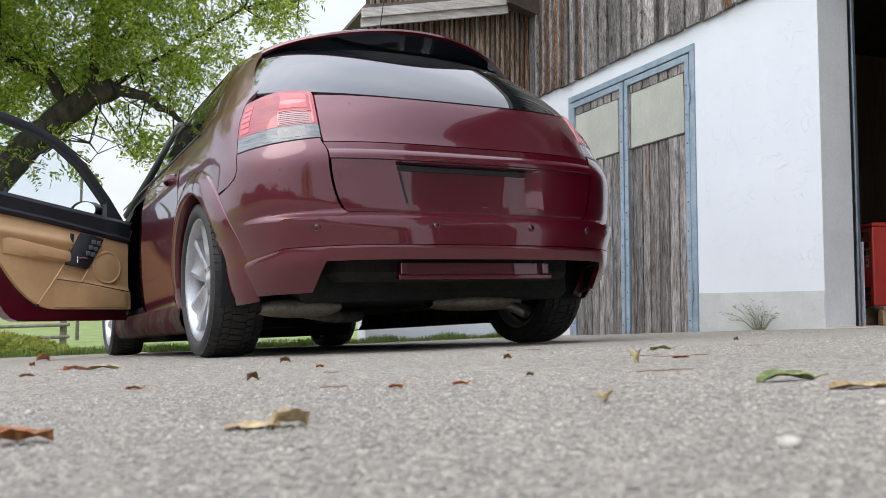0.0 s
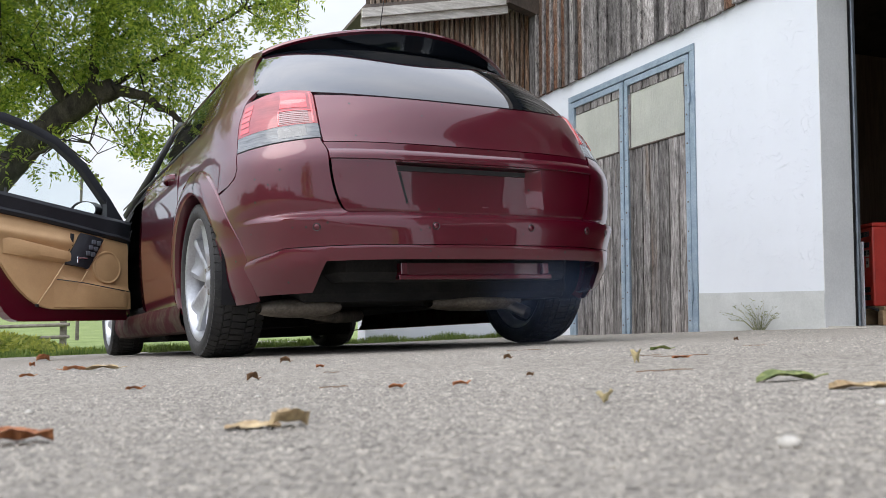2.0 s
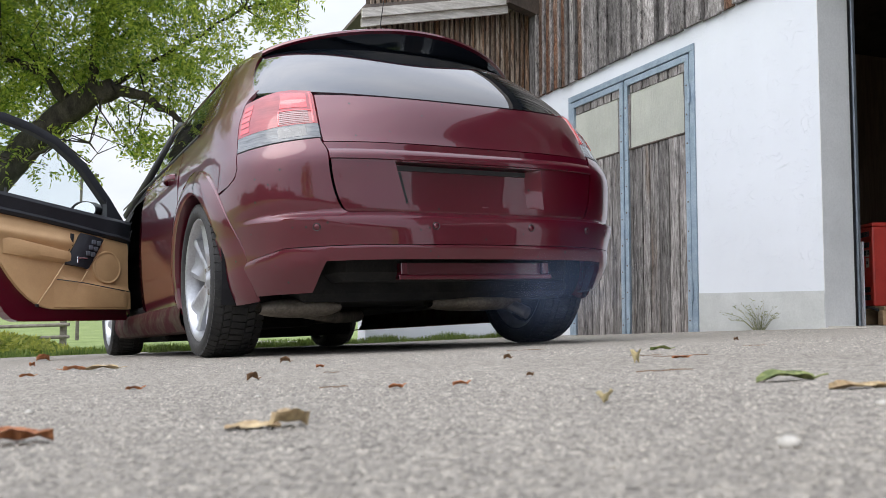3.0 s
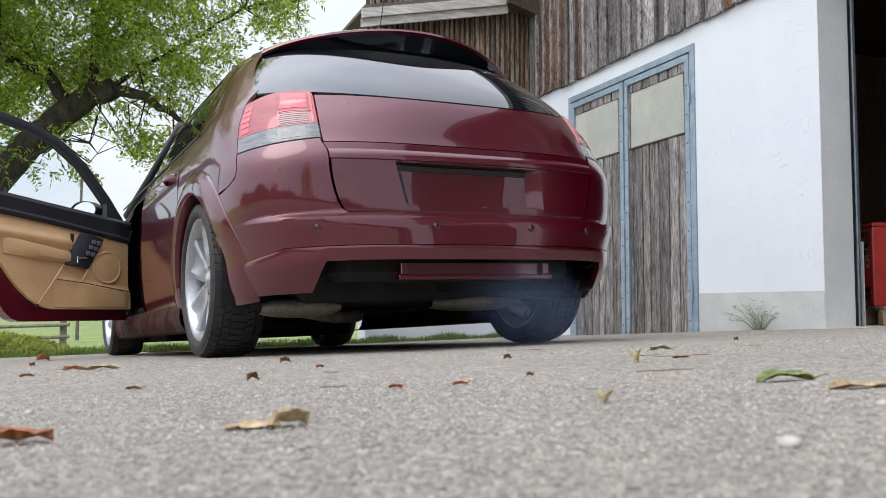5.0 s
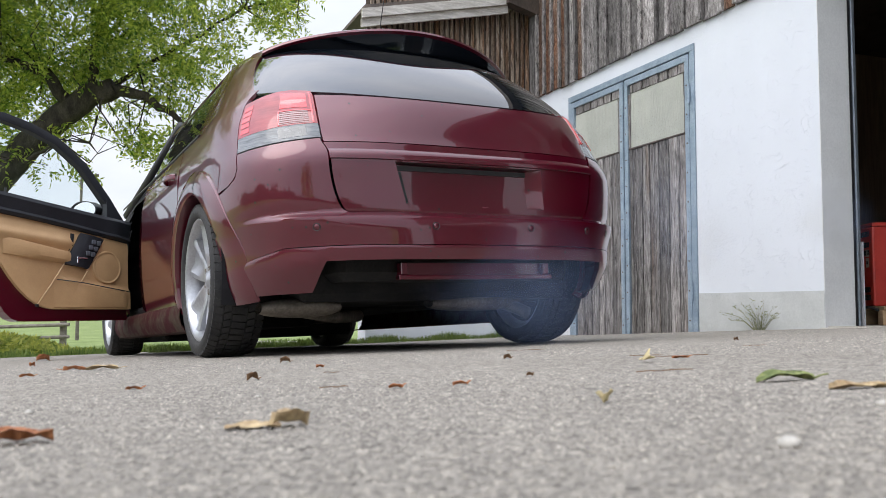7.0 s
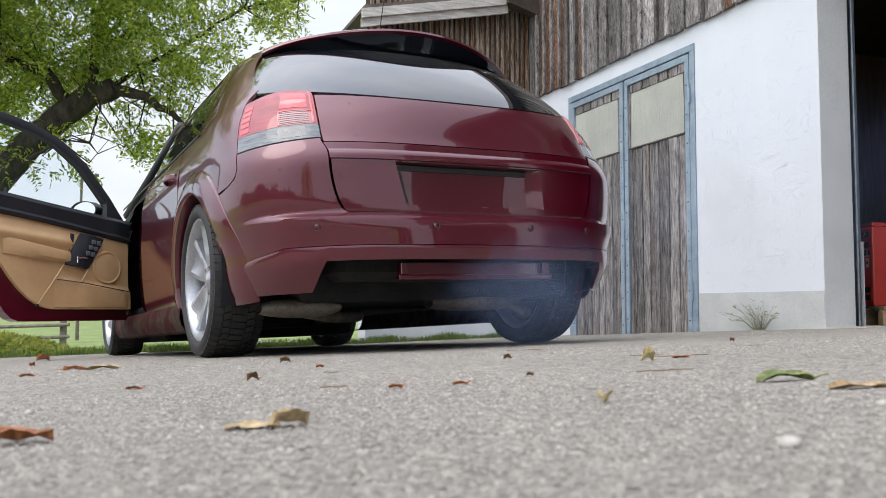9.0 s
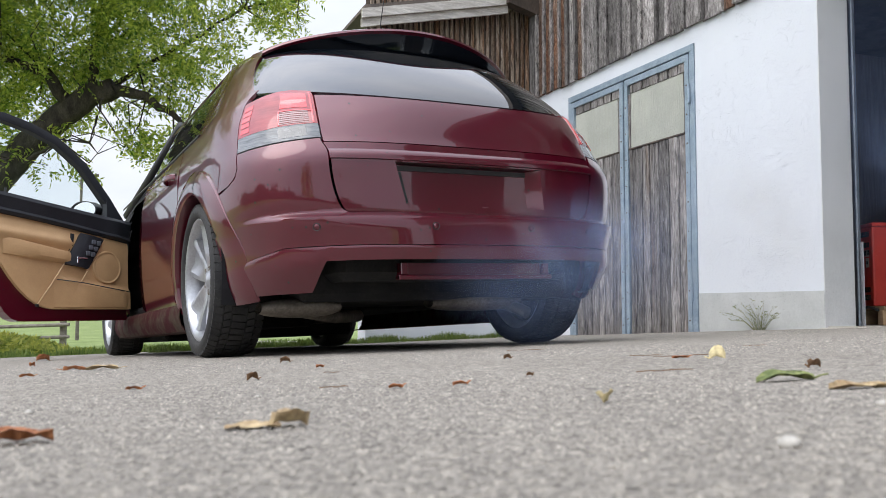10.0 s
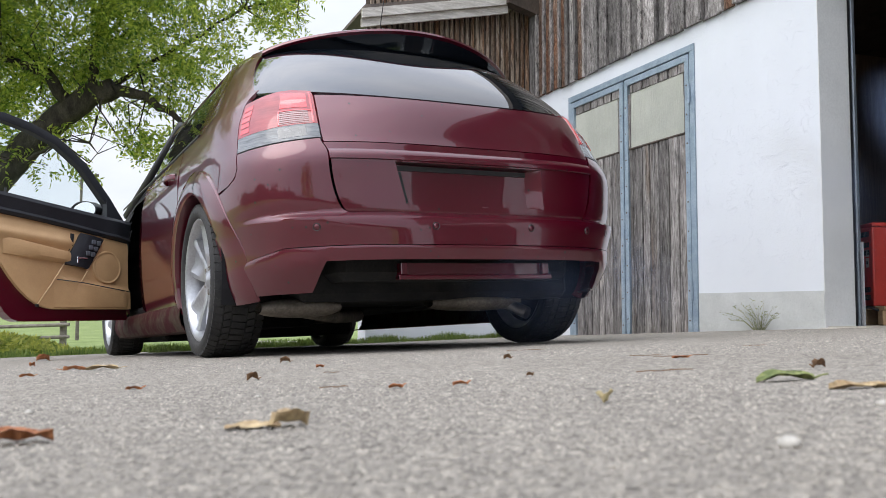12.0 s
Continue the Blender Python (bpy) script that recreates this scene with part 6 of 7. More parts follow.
    # utility pole beyond the meadow
    zp = ground_z(-18.0, 43.0)
    pole = thing("pole", "slim grey pole with a short cross arm beyond the meadow", "pole", Matrix.Translation((-18.0, 43.0, zp)))
    part("mast", tube(bmesh.new(), [(0, 0, -0.3), (0, 0, 8.25)], [0.09, 0.06], 10), grey_rail, pole)
    part("cross_arm", boxed(-0.1, 0.85, -0.05, 0.05, 8.05, 8.2, 0.01), grey_rail, pole)
    # pale kerb stone between wing and meadow
    solo("kerb_stone", boxed(-2.25, -1.35, 9.05, 9.2, -0.5, -0.292, 0.02), CONCRETE, "pale kerb stone at the yard's far edge", "kerb")


build_greenery()


# ---- dead leaves, twigs and grit on the asphalt ----
def leaf_paint(name, a, b):
    return material(name, a, 0.7, second=b, scale=40, fine=0.25, fine_scale=160, bump=0.001, bump_scale=90)


LEAF_TAN = leaf_paint("tan_leaf", (0.25, 0.16, 0.075), (0.48, 0.37, 0.21))
LEAF_RUST = leaf_paint("rust_leaf", (0.28, 0.09, 0.03), (0.40, 0.17, 0.07))
LEAF_GREEN = leaf_paint("green_leaf", (0.055, 0.085, 0.015), (0.24, 0.26, 0.09))
LEAF_BROWN = leaf_paint("brown_leaf", (0.10, 0.05, 0.02), (0.20, 0.11, 0.05))
LEAF_PALE = leaf_paint("pale_leaf", (0.42, 0.34, 0.17), (0.52, 0.44, 0.24))
ON_YARD = Euler((radians(-1.71), radians(-2.42), 0))


def leaf_body(seed, length, width, curl, lift, lobes=0.0, furl=0.0, stem=True):
    """A curled dead leaf, base at the origin, along x: blade with waved edges and a little thickness."""
    rng = random.Random(seed)
    bm = bmesh.new()
    ph = rng.uniform(0, 6)
    top, low = [], []
    for i in range(17):
        t = i / 16
        w = width * 0.5 * math.sin(math.pi * t ** 0.8) ** 0.7 * (1 + lobes * math.sin(9 * math.pi * t + ph))
        row, row2 = [], []
        for j in range(9):
            s = -1 + 2 * j / 8
            q = max(0.0, min(1.0, (0.52 - t) / 0.3))
            z = lift * length * math.sin(math.pi * t) + (curl + furl * q * (1.0 if s > 0 else 0.35)) * width * abs(s) ** 1.7 + 0.05 * width * math.sin(11 * t + 3 * s + ph) + 0.06 * width * math.sin(5 * s + ph * 2)
            row.append((length * (t - 0.5), w * s * (1 - 0.25 * abs(curl) - 0.45 * furl * q * abs(s)), z))
            row2.append((length * (t - 0.5), w * s * (1 - 0.25 * abs(curl) - 0.45 * furl * q * abs(s)), z - 0.0007))
        top.append(row)
        low.append(row2)
    a = sheet(bm, top)
    b = sheet(bm, [r[::-1] for r in low])
    if stem:
        tube(bm, [(length * 0.48, 0, lift * 0.1 * length), (length * 0.62, 0.02 * length, 0.003), (length * 0.78, 0.06 * length, 0.004)], [0.0012, 0.001, 0.0008], 5)
    m = min(v.co.z for v in bm.verts)
    for v in bm.verts:
        v.co.z -= m
    return bm


def yard_pose(x, y, turn, tilt=0.0, up=0.001, roll=0.0):
    return Matrix.Translation((x, y, slope(x, y) + up)) @ ON_YARD.to_matrix().to_4x4() @ pose(0, 0, 0, tilt, roll, turn)


def build_leaves():
    fallen = [  # seed, x, y, length, width, curl, lift, lobes, turn, colour, what
        (2, -0.279, 0.580, 0.042, 0.026, 0.12, 0.05, 0.45, 20, LEAF_RUST, "crumpled rust-brown dead leaf on asphalt"),
        (3, 0.338, 0.865, 0.060, 0.026, 0.10, 0.10, 0.05, 5, LEAF_GREEN, "folded green leaf lying on asphalt"),
        (4, 0.352, 0.742, 0.055, 0.016, 0.10, 0.03, 0.35, 8, LEAF_TAN, "shredded pale brown dead leaf on asphalt"),
        (5, -0.295, 1.36, 0.020, 0.015, 0.5, 0.25, 0.2, 40, LEAF_BROWN, "small upright brown dead leaf on asphalt"),
        (6, -0.421, 2.341, 0.026, 0.018, 0.5, 0.2, 0.1, 10, LEAF_BROWN, "small curled brown dead leaf on asphalt"),
        (7, -0.937, 2.409, 0.085, 0.03, 0.2, 0.06, 0.1, 14, LEAF_TAN, "flat tan dead leaf on asphalt"),
        (8, -1.03, 2.45, 0.07, 0.03, 0.2, 0.06, 0.1, 170, LEAF_RUST, "flat rust-brown dead leaf on asphalt"),
        (9, 0.131, 0.708, 0.018, 0.014, 0.4, 0.2, 0.2, 70, LEAF_PALE, "pale broken leaf scrap on asphalt"),
        (10, -0.62, 1.2, 0.010, 0.007, 0.4, 0.2, 0.2, 70, LEAF_BROWN, "tiny brown leaf scrap on asphalt"),
        (11, -0.95, 2.0, 0.03, 0.013, 0.3, 0.1, 0.2, 30, LEAF_RUST, "small rust-brown leaf scrap on asphalt"),
        (12, -0.43, 1.22, 0.022, 0.010, 0.2, 0.1, 0.2, 0, LEAF_RUST, "small orange leaf scrap on asphalt"),
        (13, -0.26, 1.85, 0.02, 0.011, 0.3, 0.1, 0.2, 50, LEAF_RUST, "small orange leaf scrap on asphalt"),
        (14, -2.1, 4.6, 0.07, 0.05, 0.5, 0.15, 0.1, 50, LEAF_RUST, "rust-brown dead leaf on asphalt"),
        (15, -1.5, 3.2, 0.03, 0.02, 0.5, 0.15, 0.1, 80, LEAF_RUST, "small rust-brown dead leaf on asphalt"),
        (16, 0.42, 1.55, 0.03, 0.012, 0.2, 0.05, 0.2, 5, LEAF_RUST, "small orange leaf scrap on asphalt"),
        (17, 0.14, 1.9, 0.016, 0.012, 0.5, 0.25, 0.2, 5, LEAF_BROWN, "tiny brown leaf scrap on asphalt"),
        (18, -0.055, 1.02, 0.016, 0.008, 0.3, 0.1, 0.2, 5, LEAF_RUST, "tiny orange leaf scrap on asphalt"),
        (19, 0.02, 1.02, 0.018, 0.008, 0.3, 0.1, 0.2, 20, LEAF_RUST, "tiny orange leaf scrap on asphalt"),
        (20, 0.114, 1.15, 0.008, 0.006, 0.5, 0.25, 0.2, 5, LEAF_BROWN, "tiny brown leaf scrap on asphalt"),
    ]
    for seed, x, y, ln, w, c, l, lo, turn, mat, label in fallen:
        furl = {2: 0.22, 4: 0.15}.get(seed, 0.0)
        solo("leaf", leaf_body(seed, ln, w, c, l, lo, furl, furl == 0), mat, label, "leaf", yard_pose(x, y, turn), group="fallen leaves", smooth=True)
    # the largest: a flat torn half and a half that has curled over
    flat = leaf_body(51, 0.050, 0.030, 0.05, 0.05, 0.30, 0.0, False)
    curled = leaf_body(52, 0.034, 0.034, 0.42, 0.16, 0.12, 0.0, False)
    me = bpy.data.meshes.new("curled_half")
    curled.to_mesh(me)
    curled.free()
    me.transform(pose(0.030, 0.004, 0.001, 0, 8, 35))
    flat.from_mesh(me)
    bmesh.ops.scale(flat, vec=(0.82, 0.9, 0.5), verts=flat.verts)
    bpy.data.meshes.remove(me)
    solo("leaf", flat, LEAF_TAN, "large pale tan dead leaf with one half curled over", "leaf", yard_pose(-0.133, 0.616, -6), group="fallen leaves", smooth=True)
    rng = random.Random(31)
    for x0, y0, ln, turn in ((0.285, 1.125, 0.075, 4), (0.44, 1.62, 0.10, 176), (-0.13, 1.05, 0.035, 4), (0.40, 1.72, 0.07, 12), (-0.19, 1.5, 0.03, 30), (0.25, 2.6, 0.12, 3), (0.75, 2.1, 0.06, 9)):
        pts = [(ln * (k / 5 - 0.5), rng.uniform(-0.02, 0.02) * ln, 0.0016 + rng.uniform(0, 0.0015)) for k in range(6)]
        solo("twig", tube(bmesh.new(), pts, [0.0007] * 5 + [0.0004], 5), LEAF_BROWN, "thin brown twig lying on asphalt", "twig", yard_pose(x0, y0, turn), group="twigs")
    # grit: countless small stones bedded in the surface
    quad = np.random.default_rng(17)
    n = 95000
    y = 0.2 * (34.0 ** quad.random(n))
    x = quad.uniform(-0.6, 0.6, n) * (y + 0.1)
    r = (0.0008 + 0.0010 * np.minimum(y, 2.2)) * quad.uniform(0.5, 1.3, n) * np.where(quad.random(n) < 0.015, 1.8, 1.0)
    keep = y < 8.0
    x, y, r = x[keep], y[keep], r[keep]
    n = len(x)
    z = 0.0423 * x - 0.0299 * y - r * 0.1 + 0.001
    ang = quad.uniform(0, 6.28, n)
    V = np.empty((n, 6, 3))
    for i in range(5):
        rr = r * quad.uniform(0.7, 1.25, n)
        V[:, i] = np.stack([x + rr * np.cos(ang + 1.2566 * i), y + rr * np.sin(ang + 1.2566 * i), z], 1)
    V[:, 5] = np.stack([x + r * quad.uniform(-0.3, 0.3, n), y + r * quad.uniform(-0.3, 0.3, n), z + r * quad.uniform(0.4, 0.85, n)], 1)
    idx = np.arange(n)[:, None] * 6
    F = np.concatenate([idx + [i, (i + 1) % 5, 5] for i in range(5)])
    me = bpy.data.meshes.new("grit")
    me.from_pydata(V.reshape(-1, 3).tolist(), [], F.tolist())
    mat = bpy.data.materials.new("mixed_grit")
    mat.use_nodes = True
    nt = mat.node_tree
    g = nt.nodes.new("ShaderNodeNewGeometry")
    rp = nt.nodes.new("ShaderNodeValToRGB")
    rp.color_ramp.elements[0].color, rp.color_ramp.elements[1].color = (0.15, 0.135, 0.116, 1), (0.47, 0.42, 0.345, 1)
    rp.color_ramp.elements.new(0.6).color = (0.262, 0.239, 0.205, 1)
    rp.color_ramp.elements.new(0.9).color = (0.34, 0.306, 0.258, 1)
    nt.links.new(g.outputs["Random Per Island"], rp.inputs["Fac"])
    nt.links.new(rp.outputs["Color"], nt.nodes["Principled BSDF"].inputs["Base Color"])
    nt.nodes["Principled BSDF"].inputs["Roughness"].default_value = 0.75
    me.materials.append(mat)
    me.shade_smooth()
    solo("grit", me, None, "pale and dark grit on the asphalt", "grit", kind="stuff")
    for x, y, r in ((0.167, 0.424, 0.0055), (0.30, 0.60, 0.004), (-0.40, 0.85, 0.004), (0.37, 0.55, 0.004), (-0.2, 0.95, 0.003)):
        bm = bmesh.new()
        bmesh.ops.create_icosphere(bm, subdivisions=2, radius=r)
        for v in bm.verts:
            v.co *= 1 + 0.25 * noise.noise(v.co * 300 + Vector((x * 50, y * 30, 0)))
            v.co.z *= 0.7
        solo("pebble", bm, CONCRETE, "pale rounded pebble on asphalt", "pebble", yard_pose(x, y, 0, 0, r * 0.45), group="pebbles", smooth=True)


build_leaves()


# ---- behind the camera: what the paint mirrors ----
def build_behind():
    lobes = [(-3.0, -14.7, 1.6, 2.0, 2.0, 0.9), (-3.1, -14.7, 2.8, 1.5, 1.5, 0.9), (-2.9, -14.8, 4.0, 1.05, 1.05, 0.9), (-3.0, -14.7, 5.2, 0.6, 0.6, 0.9), (-3.0, -14.7, 6.1, 0.25, 0.25, 0.6)]
    limbs = [([(-3.0, -14.7, -0.4), (-3.0, -14.7, 2.0), (-3.05, -14.7, 4.2), (-3.0, -14.7, 6.3)], 0.18, 0.02)]
    build_tree("yard_tree", "slender green tree beyond the far side of the yard", (-3.0, -14.7, -0.4), lobes, limbs, 2600)
    # woods that close the far side of the yard
    rng = np.random.default_rng(44)
    P = []
    for _ in range(9000):
        t = rng.random()
        c = np.array([-30 + 54 * t, -24.0, 0]) if rng.random() < 0.6 else np.array([-27.0, -22 + 26 * t, 0])
        top = 1.2 + 0.4 * math.sin(c[0] * 0.5 + c[1] * 0.4) + 0.3 * math.sin(c[0] * 1.3) + (1.8 if c[0] > 7 else 0.0)
        P.append(c + [rng.normal() * 0.9, rng.normal() * 1.2, -0.3 + top * rng.random() ** 0.7])
    P = np.array(P)
    me = leaf_mesh("woods", P, rng.normal(size=P.shape), rng.uniform(0.5, 1.0, len(P)), leafy("wood_leaf", (0.03, 0.055, 0.012), (0.08, 0.11, 0.03), 1.2), 0.7)
    solo("woods", me, None, "dark green woods beyond the yard", "woods", kind="stuff")


build_behind()


# ---- exhaust smoke: soft rigid puffs that drift ----
def smoke_material(name, strength):
    mat = bpy.data.materials.new(name)
    mat.use_nodes = True
    nt = mat.node_tree
    nt.nodes.remove(nt.nodes["Principled BSDF"])
    tc = nt.nodes.new("ShaderNodeTexCoord")
    sep = nt.nodes.new("ShaderNodeSeparateXYZ")
    nt.links.new(tc.outputs["Object"], sep.inputs[0])
    flat = nt.nodes.new("ShaderNodeCombineXYZ")
    nt.links.new(sep.outputs["X"], flat.inputs["X"])
    nt.links.new(sep.outputs["Z"], flat.inputs["Z"])
    ln = nt.nodes.new("ShaderNodeVectorMath")
    ln.operation = "LENGTH"
    nt.links.new(flat.outputs[0], ln.inputs[0])
    fall = nt.nodes.new("ShaderNodeMapRange")
    fall.interpolation_type = "SMOOTHSTEP"
    fall.inputs["From Min"].default_value, fall.inputs["From Max"].default_value = 0.05, 0.93
    fall.inputs["To Min"].default_value, fall.inputs["To Max"].default_value = 1.0, 0.0
    nt.links.new(ln.outputs["Value"], fall.inputs["Value"])
    info = nt.nodes.new("ShaderNodeObjectInfo")
    mul = nt.nodes.new("ShaderNodeVectorMath")
    mul.operation = "SCALE"
    mul.inputs[0].default_value = (19.0, 31.0, 23.0)
    nt.links.new(info.outputs["Random"], mul.inputs["Scale"])
    add = nt.nodes.new("ShaderNodeVectorMath")
    nt.links.new(tc.outputs["Object"], add.inputs[0])
    nt.links.new(mul.outputs[0], add.inputs[1])
    nz = nt.nodes.new("ShaderNodeTexNoise")
    nz.inputs["Scale"].default_value = 1.7
    nz.inputs["Detail"].default_value = 3
    nz.inputs["Distortion"].default_value = 0.25
    nt.links.new(add.outputs[0], nz.inputs["Vector"])
    rg = nt.nodes.new("ShaderNodeMapRange")
    rg.inputs["From Min"].default_value, rg.inputs["From Max"].default_value = 0.32, 0.66
    rg.inputs["To Min"].default_value, rg.inputs["To Max"].default_value = 0.35, 1.0
    nt.links.new(nz.outputs["Fac"], rg.inputs["Value"])
    m1 = nt.nodes.new("ShaderNodeMath")
    m1.operation = "MULTIPLY"
    nt.links.new(fall.outputs["Result"], m1.inputs[0])
    nt.links.new(rg.outputs["Result"], m1.inputs[1])
    m2 = nt.nodes.new("ShaderNodeMath")
    m2.operation = "MULTIPLY"
    m2.inputs[1].default_value = strength
    nt.links.new(m1.outputs[0], m2.inputs[0])
    clear = nt.nodes.new("ShaderNodeBsdfTransparent")
    warm = nt.nodes.new("ShaderNodeBsdfTransparent")
    warm.inputs["Color"].default_value = (0.70, 0.62, 0.46, 1)
    cool = nt.nodes.new("ShaderNodeBsdfDiffuse")
    cool.inputs["Color"].default_value = (0.085, 0.118, 0.20, 1)
    back = nt.nodes.new("ShaderNodeBsdfTranslucent")
    back.inputs["Color"].default_value = (0.07, 0.095, 0.155, 1)
    a1 = nt.nodes.new("ShaderNodeAddShader")
    a2 = nt.nodes.new("ShaderNodeAddShader")
    nt.links.new(cool.outputs[0], a1.inputs[0])
    nt.links.new(back.outputs[0], a1.inputs[1])
    nt.links.new(a1.outputs[0], a2.inputs[0])
    nt.links.new(warm.outputs[0], a2.inputs[1])
    mx = nt.nodes.new("ShaderNodeMixShader")
    nt.links.new(m2.outputs[0], mx.inputs[0])
    nt.links.new(clear.outputs[0], mx.inputs[1])
    nt.links.new(a2.outputs[0], mx.inputs[2])
    nt.links.new(mx.outputs[0], nt.nodes["Material Output"].inputs["Surface"])
    return mat


SMOKE = {"thin": smoke_material("thin_smoke", 0.15), "mid": smoke_material("blue_smoke", 0.36), "dense": smoke_material("dense_blue_smoke", 0.92), "haze": smoke_material("faint_haze", 0.15)}


def puff_mesh(kind, seed):
    """A lumpy flattened cloud of unit radius; the object's scale gives its size."""
    bm = bmesh.new()
    bmesh.ops.create_icosphere(bm, subdivisions=4, radius=1.0)
    for v in bm.verts:
        k = 1 + 0.12 * noise.noise(v.co * 1.6 + Vector((seed * 7.1, seed * 3.3, 0)))
        v.co = Vector((v.co.x * k, v.co.y * 0.14 * k, v.co.z * k * 0.95))
    bmesh.ops.delete(bm, geom=[f for f in bm.faces if f.calc_center_median().y > 0.0], context="FACES")
    me = mesh_of("smoke_puff", bm, SMOKE[kind])
    me.shade_smooth()
    return me


PUFFS = {(k, i): puff_mesh(k, i) for k in SMOKE for i in range(3)}
CABIN = (-0.83, 5.11, 0.64)
PIPE = (0.36, 3.70, 0.05)
# start, kind, half width, half height, where it lingers, how long, how fast it leaves
SMOKE_RUN = [
    (1.15, "thin", 0.20, 0.16, (0.44, 3.60, 0.12), 0.8), (1.7, "thin", 0.30, 0.22, (0.34, 3.50, 0.09), 0.9), (2.1, "mid", 0.28, 0.20, (0.38, 3.55, 0.08), 0.7), (2.45, "thin", 0.33, 0.22, (0.30, 3.52, 0.08), 0.6),
    (4.5, "thin", 0.33, 0.22, (0.32, 3.52, 0.08), 0.8), (4.95, "mid", 0.38, 0.22, (0.24, 3.45, 0.09), 0.6), (5.35, "mid", 0.30, 0.22, (0.36, 3.55, 0.08), 0.6),
    (5.75, "mid", 0.40, 0.25, (0.28, 3.48, 0.10), 0.6), (6.1, "mid", 0.38, 0.26, (0.34, 3.45, 0.12), 0.7), (6.5, "mid", 0.43, 0.24, (0.22, 3.46, 0.08), 0.7), (7.0, "mid", 0.35, 0.22, (0.30, 3.52, 0.07), 0.7),
    (7.5, "mid", 0.38, 0.24, (0.30, 3.5, 0.09), 0.7), (8.1, "mid", 0.38, 0.24, (0.30, 3.5, 0.09), 0.6), (8.5, "mid", 0.40, 0.24, (0.26, 3.48, 0.09), 0.6), (8.85, "mid", 0.45, 0.26, (0.24, 3.45, 0.10), 0.6),
    (9.15, "dense", 0.38, 0.20, (0.20, 3.40, 0.08), 0.40), (9.27, "dense", 0.40, 0.24, (0.36, 3.44, 0.09), 0.38), (9.4, "mid", 0.43, 0.26, (0.10, 3.38, 0.08), 0.30), (9.5, "mid", 0.50, 0.38, (0.56, 3.46, 0.20), 0.25),
    (9.7, "mid", 0.33, 0.22, (0.34, 3.55, 0.08), 0.5), (10.2, "mid", 0.38, 0.20, (0.28, 3.46, 0.08), 0.35), (10.38, "dense", 0.38, 0.23, (0.24, 3.42, 0.09), 0.35), (10.55, "mid", 0.45, 0.26, (0.36, 3.46, 0.10), 0.4),
    (10.85, "mid", 0.40, 0.24, (0.32, 3.5, 0.09), 0.6), (11.3, "thin", 0.38, 0.24, (0.34, 3.5, 0.09), 0.9),
    (8.55, "haze", 0.66, 0.60, (1.45, 4.2, 0.55), 1.6), (8.8, "haze", 0.66, 0.62, (1.95, 4.3, 0.75), 1.5), (9.1, "haze", 0.66, 0.60, (1.70, 4.1, 1.10), 1.4), (9.35, "haze", 0.64, 0.60, (2.1, 4.0, 1.2), 1.3),
    (5.6, "haze", 0.60, 0.5, (0.9, 4.0, 0.35), 0.9), (8.3, "haze", 0.60, 0.5, (0.9, 4.0, 0.35), 0.9), (9.6, "haze", 0.65, 0.55, (1.25, 4.1, 0.45), 0.25), (10.5, "haze", 0.6, 0.5, (1.0, 4.0, 0.40), 0.5),
]


def build_smoke():
    made = []
    for i, (t, kind, w, h, spot, stay) in enumerate(SMOKE_RUN):
        ob = solo("smoke_puff", PUFFS[(kind, i % 3)], None, "drifting puff of pale blue exhaust smoke", "smoke", group="exhaust smoke")
        ob.scale = (w, w, h)
        ob.visible_shadow = True
        made.append((ob, t, spot, stay, w, i))
    return made


PUFF_THINGS = build_smoke()

# ---- the three leaves that the exhaust blows away ----
BLOWN_TAN = solo("leaf", leaf_body(41, 0.022, 0.020, 0.75, 0.35, 0.1), LEAF_PALE, "small pale curled leaf that tumbles over the asphalt", "leaf", yard_pose(0.312, 1.409, 60), group="fallen leaves", smooth=True)
BLOWN_GREEN = solo("leaf", leaf_body(42, 0.050, 0.024, 0.2, 0.08, 0.1), LEAF_GREEN, "flat green leaf that the exhaust blows away", "leaf", yard_pose(0.52, 2.093, 10), group="fallen leaves", smooth=True)
BLOWN_BROWN = solo("leaf", leaf_body(43, 0.019, 0.013, 0.5, 0.2, 0.1), LEAF_BROWN, "small brown leaf that slides over the asphalt", "leaf", yard_pose(0.938, 2.796, 30), group="fallen leaves", smooth=True)


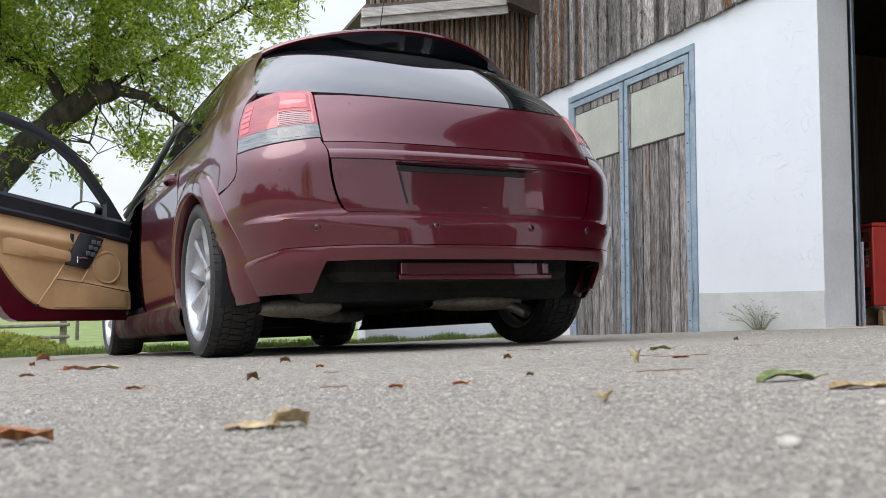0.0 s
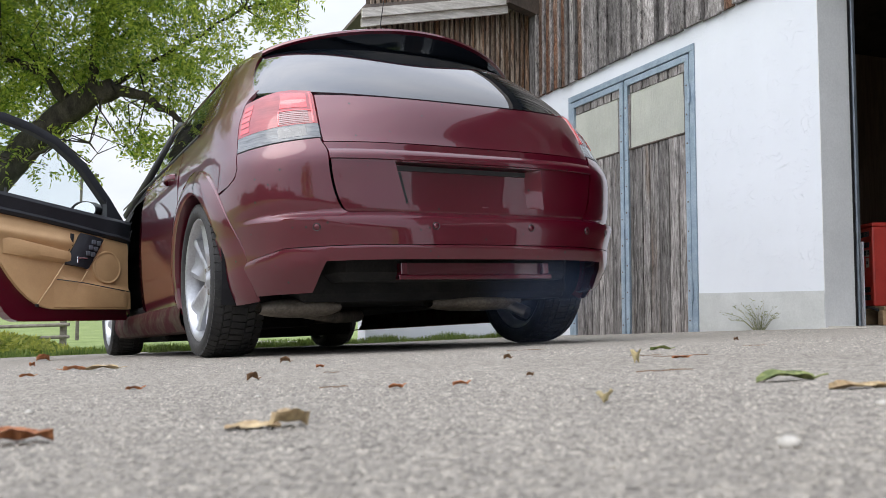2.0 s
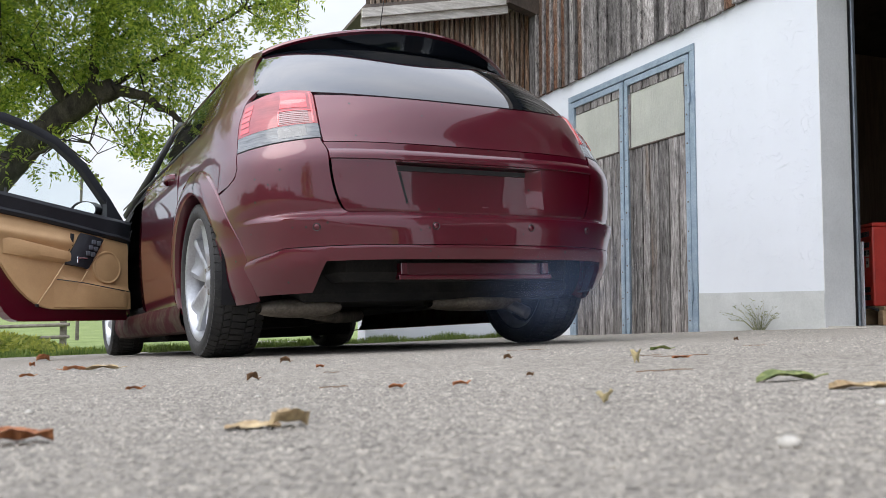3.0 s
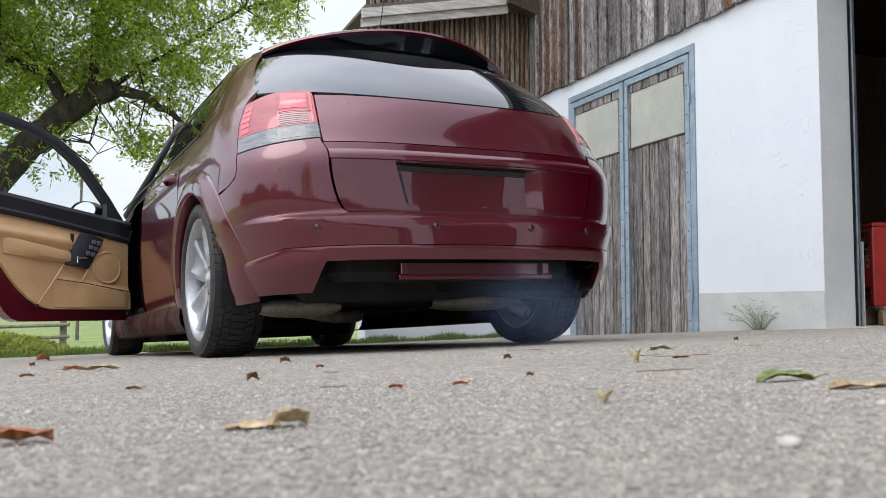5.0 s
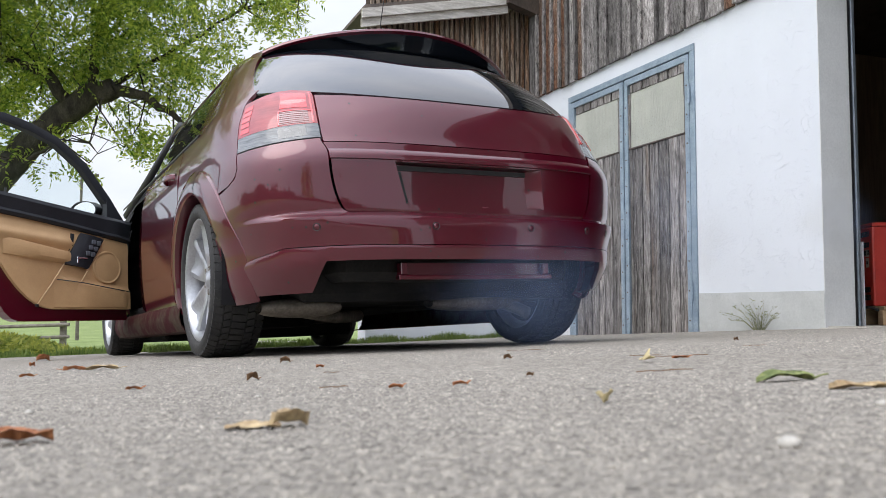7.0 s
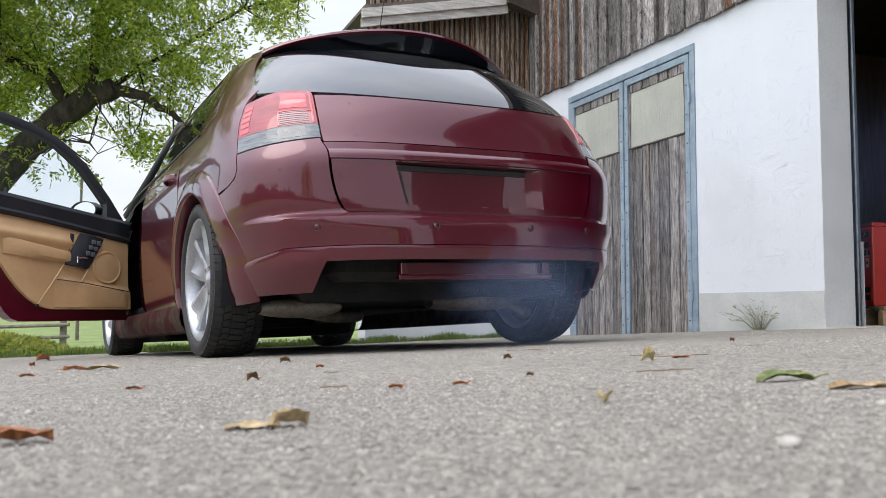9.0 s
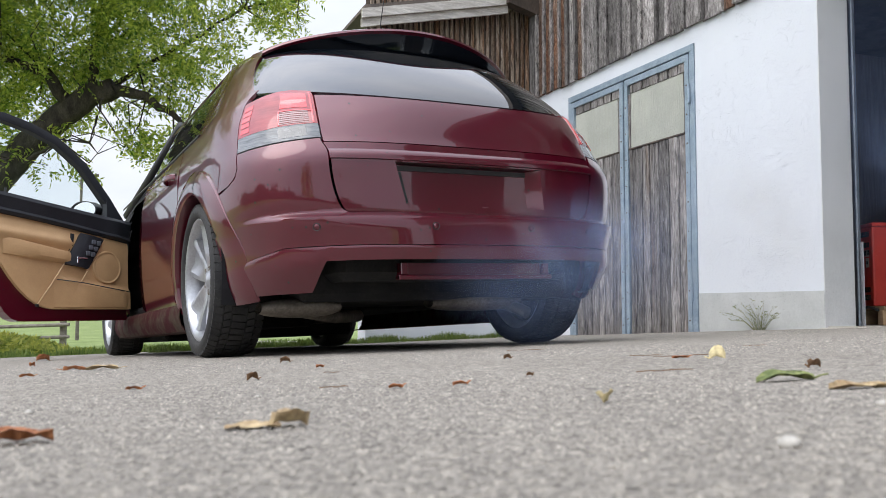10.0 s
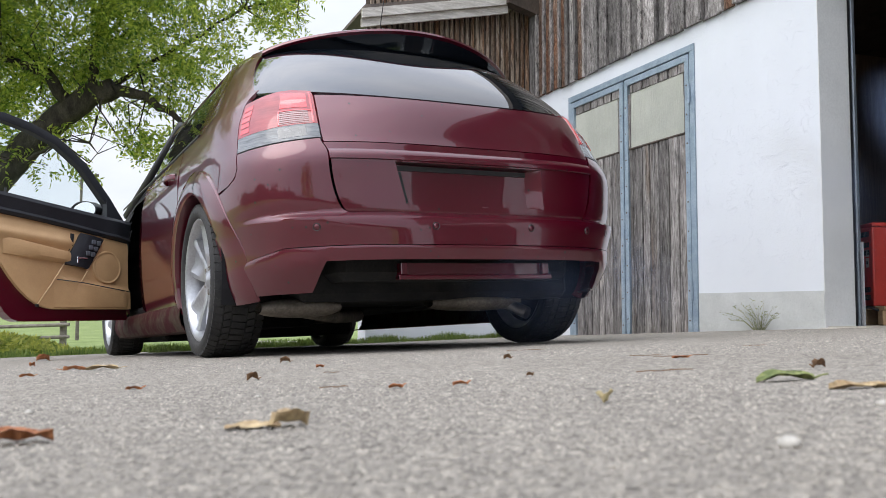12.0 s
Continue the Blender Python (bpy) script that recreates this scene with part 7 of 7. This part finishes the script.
def motions():
    # smoke: waits inside the car, comes out at the tail pipe, lingers, drifts off into the open bay
    for ob, t, spot, stay, w, i in PUFF_THINGS:
        rng = random.Random(100 + i)
        wait = Matrix.Translation((CABIN[0] + rng.uniform(-0.1, 0.1), CABIN[1] + rng.uniform(-0.1, 0.1), CABIN[2]))
        a = rng.uniform(-25, 25)
        s = Vector(spot) + Vector((0.0, -0.16, 0.0))
        rows = [(0.0, wait), (max(t - 0.3, 0.1), wait), (t, Matrix.Translation((PIPE[0], PIPE[1] - 0.1, PIPE[2])) @ pose(0, 0, 0, 0, a, 0)),
                (t + 0.25, Matrix.Translation(s) @ pose(0, 0, 0, 0, a + 10, 0)),
                (t + 0.25 + stay, Matrix.Translation(s + Vector((0.10, -0.04, 0.06))) @ pose(0, 0, 0, 0, a + 25, 0))]
        gone = t + 0.25 + stay
        for dt, q in ((0.35, (0.95, 3.85, 0.34)), (0.8, (1.7, 4.0, 0.55)), (1.5, (2.9, 3.9, 0.8)), (2.5, (4.3, 3.4, 1.0))):
            rows.append((gone + dt, Matrix.Translation(Vector(q) + Vector((rng.uniform(-0.1, 0.1), rng.uniform(-0.15, 0.05), rng.uniform(-0.12, 0.25)))) @ pose(0, 0, 0, 0, a + 25 + 30 * dt, 0)))
        rows.append((max(rows[-1][0] + 0.1, 12.5), rows[-1][1]))
        walk(ob, [r for r in rows if r[0] <= 12.6] if rows[-2][0] < 12.4 else rows)
    rest = yard_pose(0.312, 1.409, 60)
    walk(BLOWN_TAN, [(0.0, rest), (5.6, rest), (5.8, yard_pose(0.314, 1.405, 100, 30, 0.004)), (6.2, yard_pose(0.318, 1.40, 80, 70, 0.006)), (6.6, yard_pose(0.318, 1.40, 40, 20, 0.004)), (7.0, yard_pose(0.316, 1.40, 90, 60, 0.006)),
                     (7.2, yard_pose(0.320, 1.398, 60, 20, 0.003)), (8.8, yard_pose(0.324, 1.395, 20, 40, 0.005)), (9.4, yard_pose(0.326, 1.39, 10, 20, 0.004)), (9.6, yard_pose(0.331, 1.387, 50, 70, 0.010)),
                     (9.8, yard_pose(0.356, 1.30, 110, 10, 0.006)), (10.0, yard_pose(0.376, 1.20, 160, 60, 0.012)), (10.2, yard_pose(0.470, 1.17, 210, 100, 0.016)), (10.4, yard_pose(0.485, 1.0, 270, 60, 0.010)),
                     (10.6, yard_pose(0.62, 0.95, 320, 20, 0.006)), (12.0, yard_pose(0.90, 0.9, 340, 5, 0.002))])
    rest = yard_pose(0.52, 2.093, 10)
    walk(BLOWN_GREEN, [(0.0, rest), (5.85, rest), (6.0, yard_pose(0.53, 2.12, 30, 20, 0.008)), (6.2, yard_pose(0.70, 2.38, 60, 15, 0.03)), (6.4, yard_pose(0.84, 2.12, 110, 80, 0.05)), (6.6, yard_pose(0.87, 1.82, 170, 85, 0.04)),
                       (6.8, yard_pose(0.86, 1.68, 230, 40, 0.02)), (7.0, yard_pose(1.0, 1.6, 260, 10, 0.004)), (12.0, yard_pose(1.3, 1.6, 270, 0, 0.002))])
    rest = yard_pose(0.938, 2.796, 30)
    walk(BLOWN_BROWN, [(0.0, rest), (8.9, rest), (9.2, yard_pose(0.563, 1.63, 80, 60, 0.012)), (9.4, yard_pose(0.537, 1.32, 130, 30, 0.008)), (9.7, yard_pose(0.46, 1.08, 180, 60, 0.006)), (9.9, yard_pose(0.449, 1.057, 200, 10, 0.002)),
                       (12.0, yard_pose(0.453, 1.053, 200, 10, 0.002))])


motions()
